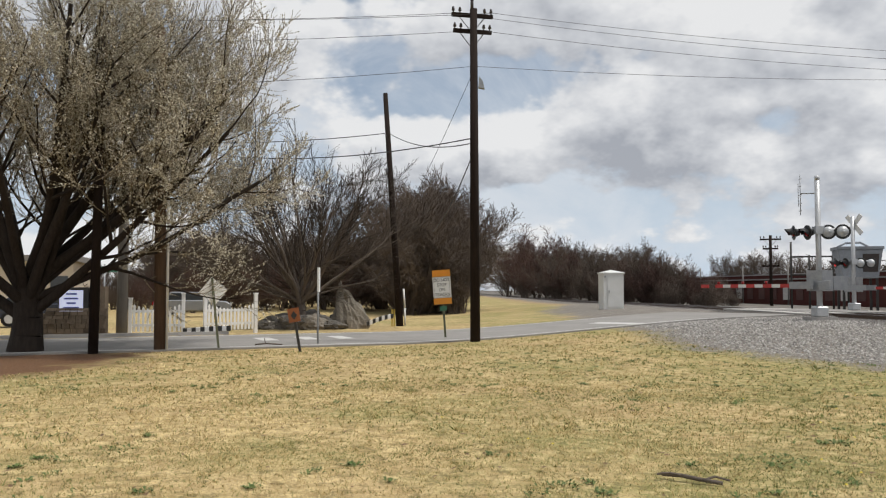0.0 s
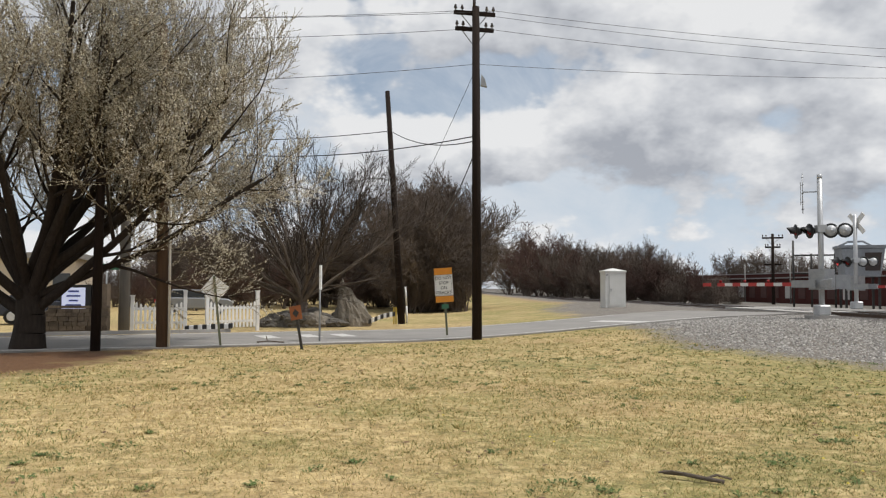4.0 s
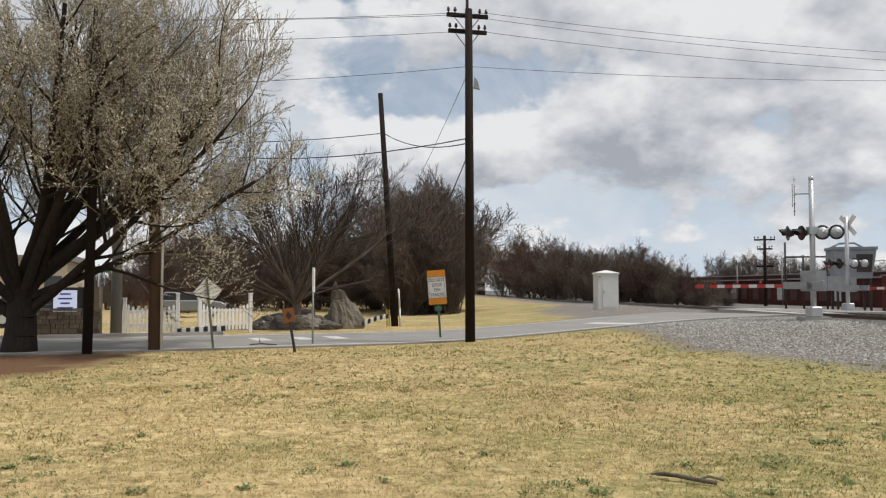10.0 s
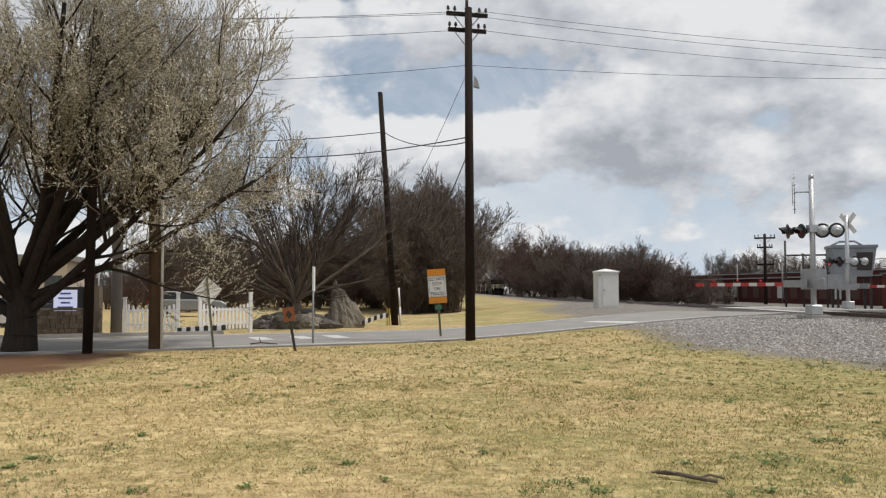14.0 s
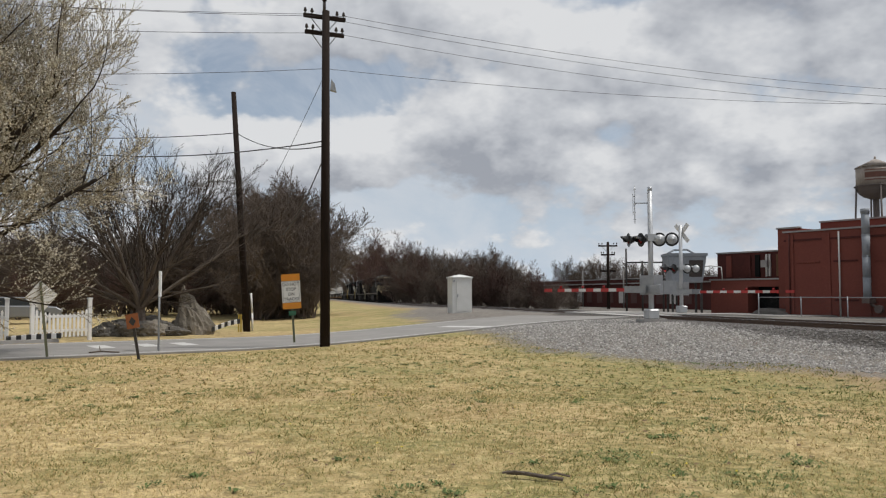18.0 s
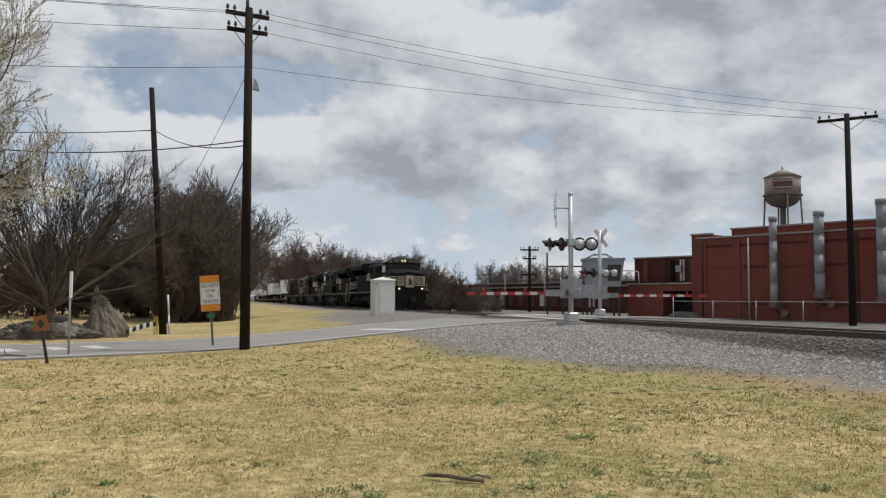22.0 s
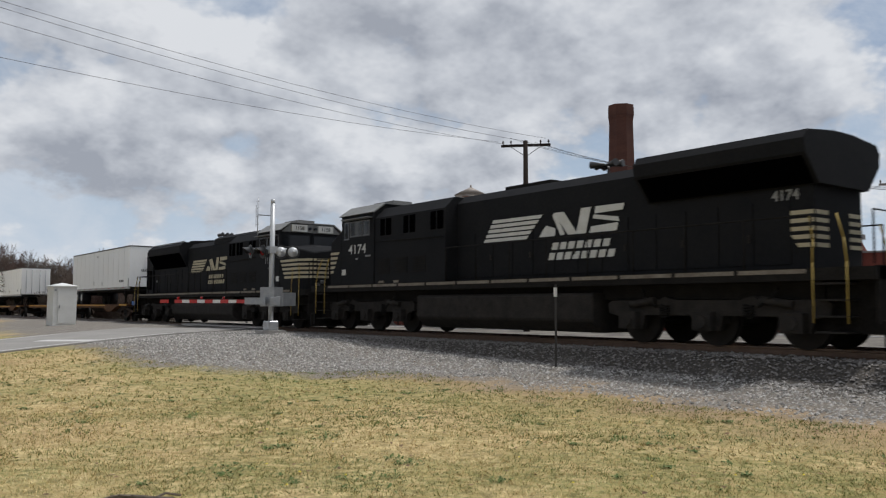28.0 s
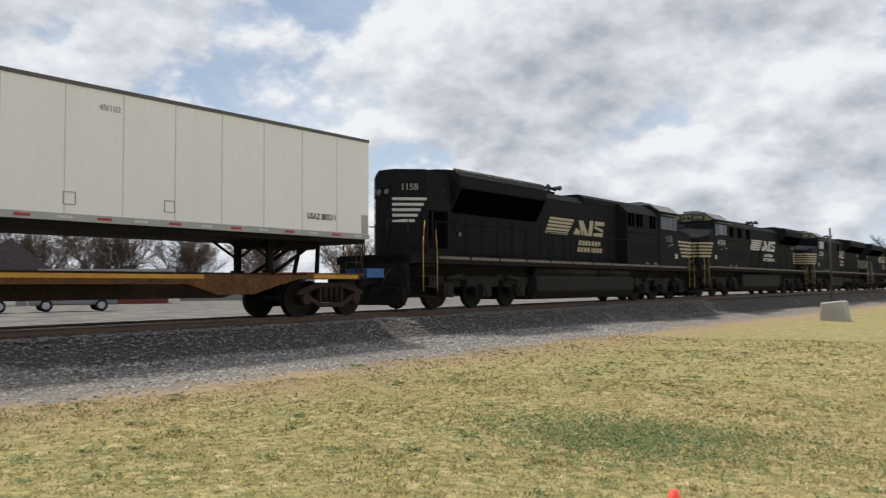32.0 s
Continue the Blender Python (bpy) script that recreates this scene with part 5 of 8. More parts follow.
    prism(bm, [(-0.2, 2.1), (-0.1, 2.15), (-0.05, 2.4), (-0.16, 2.5), (0.0, 2.65), (0.1, 2.6), (0.16, 2.4), (0.2, 2.15), (0.26, 2.12), (0.16, 2.35), (0.05, 2.3)], "y", yn - 0.03, yn - 0.024)
    part("painted_figure", bm, cream if gm else BLACK, nd)
    for s in (-1, 1):
        bm = bm_()
        tube(bm, (s * 0.98, -ye - 0.10, 1.78), (s * 0.98, -ye + 0.1, 1.78), 0.068, 0.068, 14)
        part("ditch_light", bm, LAMP_ON if number == "7603" else WINFRAME, t)
        bm = bm_()
        box(bm, s * 0.98 - 0.06, s * 0.98 + 0.06, -ye - 0.04, -ye + 0.1, 1.60, 1.68)
        part("lamp_bracket", bm, LOCO_MATT, t)
    # rear of the hood: end stripes and number
    yr = y_end
    rh = 0.952
    if not gm:
        stripes_on_nose(hood, yr, yr - 0.32, rh, 2.05, cream, 1)
    for s in (-1, 1):
        if not gm:
            lettering("number", number, 0.30, side_m(s, rh + 0.003, yr - 0.6, 3.12), TRL_GREY, hood, 0.006, 1.0)
        bm = bm_()
        tube(bm, (s * 0.16, yr, 3.55), (s * 0.16, yr + 0.06, 3.55), 0.085, 0.085, 12)
        part("rear_light", bm, WINFRAME, hood)
    # emblem
    for s in (-1, 1):
        emblem(hood, s, hw + 0.03, 0.25 if gm else 1.95 if old else 1.3, 3.05 if not gm else 2.98, 1.42 if gm else 1.55 if old else 1.13, cream if kind == "new" or gm else LOGO)
    # walkways
    rails = CREAM if kind == "new" else RAIL_YELLOW
    for s in (-1, 1):
        handrail(t, s, y_wide + 0.1, ye - 1.2, 1.46, 1.6, 2.62, LOCO_MATT, 9)
    end_platform(t, -ye, -1, rails)
    end_platform(t, ye, 1, rails)
    # tank, reservoirs and gear between the trucks
    yt = 6.9 if not gm else 7.25
    loco_truck(t, -yt)
    loco_truck(t, yt)
    f0, f1 = (-3.9, 4.2) if gm else (-3.7, 3.8) if old else (-3.9, 0.4)
    bm = bm_()
    prism(bm, [(-1.1, 0.20), (1.1, 0.20), (1.42, 0.50), (1.42, 0.98 if gm else 1.15), (1.3, 1.08 if gm else 1.2), (-1.3, 1.08 if gm else 1.2), (-1.42, 0.98 if gm else 1.15), (-1.42, 0.50)], "y", f0, f1)
    part("fuel_tank", bm, GRIME, t, bev=0.04)
    for s in (-1, 1):
        for a, b in ((f0 + 0.3, f0 + 3.0), (f0 + 3.3, f1 - 0.2)) if gm else () if old else ((0.6, 1.75), (1.95, 3.1)):
            bm = bm_()
            zr, rr = (1.22, 0.15) if gm else (0.88, 0.24)
            tube(bm, (s * 1.22, a, zr), (s * 1.22, b, zr), rr, rr, 14)
            tube(bm, (s * 1.22, a - 0.08, zr), (s * 1.22, a, zr), rr * 0.6, rr, 14)
            tube(bm, (s * 1.22, b, zr), (s * 1.22, b + 0.08, zr), rr, rr * 0.6, 14)
            part("air_reservoir", bm, GRIME, t)
    bm = bm_()
    box(bm, -1.0, 1.0, -ye + 1.2, ye - 1.2, 1.02, 1.36)
    part("underframe", bm, LOCO_MATT, t)
    return t


# ---- spine cars and trailers ----
RUST = mat("rusty_orange_deck", (0.19, 0.085, 0.028), 0.85, col2=(0.06, 0.033, 0.022), scale=1.6, fine=12, bump=0.15)
YSILL = mat("yellow_deck_paint", (0.62, 0.33, 0.03), 0.7, col2=(0.42, 0.20, 0.03), scale=2.5, fine=18, bump=0.06)
BROWN_STEEL = mat("rusty_brown_steel", (0.060, 0.036, 0.026), 0.85, col2=(0.026, 0.018, 0.014), scale=2, fine=20, bump=0.15)
TRL = mat("white_trailer_skin", (0.85, 0.85, 0.83), 0.45, col2=(0.80, 0.797, 0.775), scale=0.9, fine=12, stretch=(1, 1, 0.35), bump=0.03)
TRL_SEAM = mat("dirty_trailer_seam", (0.69, 0.685, 0.66), 0.6, col2=(0.58, 0.575, 0.55), scale=2, bump=0.02)
TRL_RAIL = mat("trailer_rail", (0.42, 0.42, 0.41), 0.5, 0.4, col2=(0.30, 0.30, 0.29), scale=3, bump=0.05)
TYRE = mat("black_rubber", (0.02, 0.02, 0.021), 0.85, scale=6, bump=0.1)
RED = mat("red_reflector", (0.42, 0.035, 0.03), 0.5, scale=5, bump=0.02)


def car_truck(parent, y):
    bm = bm_()
    box(bm, -0.98, 0.98, y - 0.2, y + 0.2, 0.5, 0.85)
    t = part("truck_bolster", bm, BROWN_STEEL, parent)
    for s in (-1, 1):
        bm = bm_()
        x0, x1 = sorted((s * 0.98, s * 1.12))
        prism(bm, [(y - 1.18, 0.56), (y - 0.95, 0.58), (y - 0.62, 0.70), (y - 0.34, 0.76), (y + 0.34, 0.76), (y + 0.62, 0.70), (y + 0.95, 0.58), (y + 1.18, 0.56), (y + 1.15, 0.68), (y + 0.5, 0.88), (y - 0.5, 0.88), (y - 1.15, 0.68)], "x", x0, x1)
        prism(bm, [(y - 0.92, 0.50), (y - 0.42, 0.24), (y + 0.42, 0.24), (y + 0.92, 0.50), (y + 0.80, 0.56), (y + 0.38, 0.36), (y - 0.38, 0.36), (y - 0.80, 0.56)], "x", x0 + 0.002, x1 - 0.002)
        for q in (-0.42, 0.34):
            box(bm, x0 + 0.004, x1 - 0.004, y + q, y + q + 0.08, 0.30, 0.78)
        for q in (-0.89, 0.89):
            tube(bm, (s * 1.0, y + q, 0.46), (s * 1.17, y + q, 0.46), 0.15, 0.14, 12)
        part("truck_frame", bm, BROWN_STEEL, t)
    for k in (-0.89, 0.89):
        axle(t, y + k, 0.46)
    for s in (-1, 1):
        for j in range(3):
            bm = bm_()
            tube(bm, (s * 1.06, y - 0.2 + 0.2 * j, 0.37), (s * 1.06, y - 0.2 + 0.2 * j, 0.75), 0.075, 0.075, 10)
            part("spring", bm, GRIME, t)


def spine_car(u0, u1, first=False, last=False):
    """A platform of a spine car from u0 (front) to u1; its origin is at mid length on the rail."""
    L = (u1 - u0) / 2
    t = thing("spine_car", (TX, 0, 1), "rusty orange and yellow spine car carrying a highway trailer", "rail car", "spine cars of the train")
    bm = bm_()
    prism(bm, [(-L + 1.0, 0.98), (-L + 3.2, 0.98), (-L + 5.2, 0.52), (L - 5.2, 0.52), (L - 3.2, 0.98), (L - 1.0, 0.98), (L - 1.0, 1.12), (-L + 1.0, 1.12)], "x", -0.38, 0.38)
    part("centre_sill", bm, BROWN_STEEL, t)
    for s in (-1, 1):
        x0, x1 = sorted((s * 0.95, s * 1.28))
        bm = bm_()
        prism(bm, [(-L + 1.4, 0.96), (-L + 3.6, 0.96), (-L + 4.2, 0.82), (-L + 5.0, 0.60), (-L + 6.0, 0.60), (-L + 6.8, 0.84), (L - 3.0, 0.84), (L - 3.0, 1.06), (-L + 1.4, 1.06)], "x", x0, x1)
        part("side_sill", bm, RUST, t)
        bm = bm_()
        box(bm, *sorted((s * 1.285, s * 1.30)), -L + 1.5, -L + 3.1, 0.98, 1.08)
        part("yellow_edge", bm, YSILL, t, "yellow painted deck edge")
        bm = bm_()
        box(bm, *sorted((s * 1.285, s * 1.30)), -L + 6.4, L - 3.2, 0.96, 1.05)
        part("yellow_edge", bm, YSILL, t)
        bm = bm_()
        box(bm, *sorted((s * 0.45, s * 1.27)), -L + 7.5, L - 3.0, 1.0, 1.05)
        part("wheel_deck", bm, BROWN_STEEL, t)
    bm = bm_()
    box(bm, -1.25, 1.25, -L + 1.2, -L + 3.3, 1.06, 1.12)
    part("end_deck", bm, RUST, t, bev=0.01)
    # trailer hitch stand with raking struts
    hy = -L + 2.05
    bm = bm_()
    for s in (-1, 1):
        tube(bm, (s * 0.45, hy + 0.15, 1.1), (s * 0.35, hy + 0.0, 1.98), 0.06, 0.06, 8)
        tube(bm, (s * 0.40, hy + 1.65, 1.1), (s * 0.35, hy + 0.15, 1.95), 0.05, 0.05, 8)
    part("hitch_stand", bm, LOCO_MATT, t)
    bm = bm_()
    box(bm, -0.5, 0.5, hy - 0.3, hy + 0.45, 1.93, 2.02)
    part("hitch_plate", bm, LOCO_MATT, t, bev=0.02)
    # hand brake wheel and end rails
    bm = bm_()
    for i in range(16):
        a, b = 6.283 * i / 16, 6.283 * (i + 1) / 16
        tube(bm, (-0.9, -L + 1.1 + 0.24 * math.cos(a), 1.62 + 0.24 * math.sin(a)), (-0.9, -L + 1.1 + 0.24 * math.cos(b), 1.62 + 0.24 * math.sin(b)), 0.015, 0.015, 5)
    for a in (0.5, 2.6, 4.7):
        tube(bm, (-0.9, -L + 1.1, 1.62), (-0.9, -L + 1.1 + 0.24 * math.cos(a), 1.62 + 0.24 * math.sin(a)), 0.012, 0.012, 5)
    part("brake_wheel", bm, GRIME, t)
    bm = bm_()
    pipe(bm, [(-1.2, -L + 1.2, 1.1), (-1.2, -L + 1.2, 1.42), (-1.2, -L + 1.85, 1.42), (-1.2, -L + 1.85, 1.1)], 0.016, 6)
    pipe(bm, [(-0.8, -L + 1.05, 1.05), (-0.8, -L + 1.05, 1.72), (-0.98, -L + 1.05, 1.72), (-0.98, -L + 1.05, 1.05)], 0.02, 6)
    part("grab_rail", bm, BROWN_STEEL, t)
    bm = bm_()
    box(bm, -0.15, 0.15, -L - 0.02, -L + 1.2, 0.76, 1.0)
    part("coupler", bm, GRIME, t, bev=0.02)
    if first:
        bm = bm_()
        box(bm, -1.12, -0.35, -L + 0.25, -L + 0.95, 1.02, 1.27)
        part("end_box", bm, mat("bright_blue_paint", (0.03, 0.13, 0.38), 0.6, col2=(0.02, 0.08, 0.24), scale=4, bump=0.05), t, "bright blue painted box at the coupler end", bev=0.04)
    car_truck(t, -L + 2.3)
    if last:
        car_truck(t, L - 2.3)
    return t


def trailer(length, number, doors_forward=False, z0=2.05, z1=4.78):
    t = thing("trailer", (TX, 0, 1), "white box trailer riding on a spine car", "trailer", "trailers on the train")
    L = length / 2
    bm = bm_()
    box(bm, -1.28, 1.28, -L, L, z0 + 0.14, z1 - 0.08)
    part("box_body", bm, TRL, t, bev=0.03)
    bm = bm_()
    box(bm, -1.30, 1.30, -L - 0.01, L + 0.01, z1 - 0.08, z1)
    part("roof", bm, mat("dark_roof_edge", (0.13, 0.125, 0.115), 0.7, col2=(0.08, 0.076, 0.07), scale=2, bump=0.05), t, "dark grey roof edge", bev=0.02)
    for s in (-1, 1):
        bm = bm_()
        box(bm, *sorted((s * 1.22, s * 1.30)), -L, L, z0, z0 + 0.14)
        r = part("bottom_rail", bm, TRL_RAIL, t)
        for i in range(18):
            bm = bm_()
            y = lerp(-L + 0.3, L - 0.6, i / 17)
            box(bm, *sorted((s * 1.301, s * 1.307)), y, y + 0.3, z0 + 0.045, z0 + 0.10)
            part("reflector", bm, RED if i % 2 else LOGO, r)
        for i in range(1, 12):
            bm = bm_()
            y = lerp(-L, L, i / 12)
            box(bm, *sorted((s * 1.281, s * 1.287)), y - 0.012, y + 0.012, z0 + 0.15, z1 - 0.1)
            part("panel_seam", bm, TRL_SEAM, t)
        lettering("fleet_number", number, 0.21, side_m(s, 1.285, -L + 1.75, z0 + 0.50), BLACK, t, 0.004, 0.85)
        if number.startswith("USAZ"):
            lettering("size_mark", "48/102", 0.17, side_m(s, 1.285, -L + 7.6, z1 - 0.42), TRL_RAIL, t, 0.002, 1.0)
        for i, y in enumerate((-L + 6.1, -L + 8.3)):
            bm = bm_()
            pipe(bm, [(s * 1.287, y, z0 + 0.32), (s * 1.287, y + 0.24, z0 + 0.32), (s * 1.287, y + 0.24, z0 + 0.56), (s * 1.287, y, z0 + 0.56), (s * 1.287, y, z0 + 0.32)], 0.012, 4)
            part("frame_holder", bm, TRL_RAIL, t)
        bm = bm_()
        box(bm, *sorted((s * 1.284, s * 1.30)), -L + 0.05, -L + 0.28, z0 + 0.15, z0 + 0.65)
        part("corner_plate", bm, TRL_RAIL, t)
    bm = bm_()
    box(bm, -1.2, 1.2, -L + 0.1, L - 0.1, z0 - 0.12, z0)
    part("underframe", bm, LOCO_MATT, t)
    bm = bm_()
    prism(bm, [(-L + 1.0, z0 - 0.12), (-L + 3.4, z0 - 0.12), (-L + 3.0, z0 - 0.3), (-L + 1.3, z0 - 0.3)], "x", -0.5, 0.5)
    part("kingpin_plate", bm, LOCO_MATT, t)
    # landing gear
    for s in (-1, 1):
        bm = bm_()
        box(bm, s * 0.62 - 0.06, s * 0.62 + 0.06, -L + 2.85, -L + 3.0, 1.2, z0 - 0.1)
        tube(bm, (s * 0.62, -L + 2.95, 1.5), (s * 0.62, -L + 3.7, z0 - 0.12), 0.035, 0.035, 6)
        tube(bm, (s * 0.62, -L + 2.9, 1.5), (s * 0.62, -L + 2.25, z0 - 0.12), 0.035, 0.035, 6)
        box(bm, s * 0.62 - 0.12, s * 0.62 + 0.12, -L + 2.8, -L + 3.05, 1.12, 1.2)
        part("landing_leg", bm, LOCO_MATT, t)
    for y in (L - 1.4, L - 2.65):
        for s in (-1, 1):
            bm = bm_()
            tube(bm, (s * 0.68, y, 1.57), (s * 1.24, y, 1.57), 0.50, 0.50, 20)
            w = part("wheel", bm, TYRE, t, bev=0.04)
            bm = bm_()
            tube(bm, (s * 1.22, y, 1.57), (s * 1.255, y, 1.57), 0.27, 0.22, 14)
            part("rim", bm, TRL_RAIL, w)
    bm = bm_()
    for s in (-1, 1):
        box(bm, s * 0.45 - 0.06, s * 0.45 + 0.06, L - 3.6, L - 0.4, 1.72, z0 - 0.1)
    part("bogie", bm, LOCO_MATT, t)
    # the end that faces forward
    if doors_forward:
        for s in (-1, 1):
            bm = bm_()
            box(bm, *sorted((s * 0.02, s * 1.22)), -L - 0.03, -L - 0.004, z0 + 0.2, z1 - 0.16)
            d = part("door", bm, TRL, t)
            for q in (0.35, 0.85):
                bm = bm_()
                tube(bm, (s * q, -L - 0.05, z0 + 0.2), (s * q, -L - 0.05, z1 - 0.2), 0.018, 0.018, 6)
                part("lock_rod", bm, GALV, d)
    else:
        bm = bm_()
        box(bm, 0.1, 0.55, -L - 0.03, -L - 0.004, z0 + 0.18, z0 + 0.72)
        part("hatch", bm, LOCO_DARK, t)
        bm = bm_()
        box(bm, -0.25, 0.25, -L - 0.09, -L - 0.004, z1 - 0.85, z1 - 0.72)
        part("lamp_box", bm, TRL_RAIL, t)
        lettering("fleet_number", number, 0.20, Matrix.Translation((-0.1, -L - 0.006, z0 + 1.15)) @ Matrix.Rotation(radians(90), 4, "X"), BLACK, t, 0.004, 0.8)
    return t


cars = []


def build_train():
    cars.append((make_loco("7603", "new", CREAM, "black diesel locomotive with cream stripes and lit headlights"), 12.1, 0))
    cars.append((make_loco("7570", "new", CREAM, "black diesel locomotive with cream striped nose running backwards"), 33.85, 180))
    cars.append((make_loco("4174", "old", CREAM, "black diesel locomotive with white markings running backwards"), 55.6, 180))
    cars.append((make_loco("1158", "emd", CREAM, "black diesel locomotive with flared radiators and yellow grab rails"), 77.9, 0))
    u = 89.6
    for i, (ln, num, fwd) in enumerate((("48", "USAZ 883211", False), ("53", "", True), ("53", "", False), ("48", "", True), ("53", "", False))):
        step = 17.6
        c = spine_car(u, u + step, i == 0, i == 4)
        cars.append((c, u + step / 2, 0))
        if i == 1:
            u += step
            c2 = spine_car(u, u + step)
            cars.append((c2, u + step / 2, 0))
        tl = 14.6 if ln == "48" else 16.1
        t = trailer(tl, num if num else "48-1029", fwd)
        cars.append((t, u + 1.05 + tl / 2, 0))
        u += step
    return u


build_train()


def train_row(t, u):
    d = 25.785 - t
    y = 17.07 * d - 0.0256 * d * d - 0.5 * math.exp(-((t - 30.0) / 0.7) ** 2) + u
    return pose(TX, y, rail_z(y))


# ---- level crossing signals ----
RED_LENS = mat("red_signal_lens", (0.30, 0.012, 0.012), 0.25, scale=4, amount=0.3, bump=0.0)
RED_LIT = mat("lit_red_lens", (0.75, 0.03, 0.03), 0.3, scale=4, amount=0.2, bump=0.0, emit=0.9)
GATE_RED = mat("gate_red", (0.50, 0.04, 0.035), 0.5, scale=5, amount=0.25, bump=0.03)
GATE_WHITE = mat("gate_white", (0.72, 0.71, 0.68), 0.5, scale=5, amount=0.15, bump=0.03)
RN = Vector((-0.403, 0.915, 0))   # across the road


def signal_unit(parent, c, d, lit=False):
    """A flashing light: round black target, hood and red lens, facing d."""
    z = Vector((0, 0, 1))
    m = Matrix.Translation(c) @ d.to_track_quat("Y", "Z").to_matrix().to_4x4()
    bm = bm_()
    tube(bm, (0, -0.01, 0), (0, 0.01, 0), 0.255, 0.255, 28)
    tube(bm, (0, -0.20, 0), (0, -0.01, 0), 0.10, 0.17, 16)
    u = part("signal_light", bm, BLACK, parent, at=m)
    bm = bm_()
    k = 14
    for i in range(k):
        a0, a1 = math.pi * (-0.15 + 1.3 * i / k), math.pi * (-0.15 + 1.3 * (i + 1) / k)
        v = [bm.verts.new(p) for p in ((0.165 * math.cos(a0), 0.01, 0.165 * math.sin(a0)), (0.165 * math.cos(a1), 0.01, 0.165 * math.sin(a1)),
                                       (0.15 * math.cos(a1), 0.16 + 0.14 * math.sin(max(0, a1)), 0.15 * math.sin(a1)), (0.15 * math.cos(a0), 0.16 + 0.14 * math.sin(max(0, a0)), 0.15 * math.sin(a0)))]
        w = [bm.verts.new(p.co * 0.97) for p in v]
        bm.faces.new(v)
        bm.faces.new(w[::-1])
    part("hood", bm, BLACK, u)
    bm = bm_()
    tube(bm, (0, 0.012, 0), (0, 0.045, 0), 0.152, 0.10, 22)
    part("lens", bm, RED_LIT if lit else RED_LENS, u)
    return u


def signal_back(parent, c, d):
    """A light seen from behind: pale domed housing on a black target."""
    m = Matrix.Translation(c) @ d.to_track_quat("Y", "Z").to_matrix().to_4x4()
    bm = bm_()
    tube(bm, (0, -0.01, 0), (0, 0.012, 0), 0.255, 0.255, 28)
    u = part("signal_light", bm, BLACK, parent, at=m)
    bm = bm_()
    for i in range(6):
        a0, a1 = math.pi / 2 * i / 6, math.pi / 2 * (i + 1) / 6
        tube(bm, (0, -0.012 - 0.17 * math.sin(a0), 0), (0, -0.012 - 0.17 * math.sin(a1), 0), 0.19 * math.cos(a0), max(0.02, 0.19 * math.cos(a1)), 20, i == 5)
    part("housing", bm, ALU, u, "pale domed lamp housing")
    bm = bm_()
    tube(bm, (0, 0.014, 0), (0, 0.05, 0), 0.152, 0.10, 22)
    part("lens", bm, RED_LENS, u)
    return u


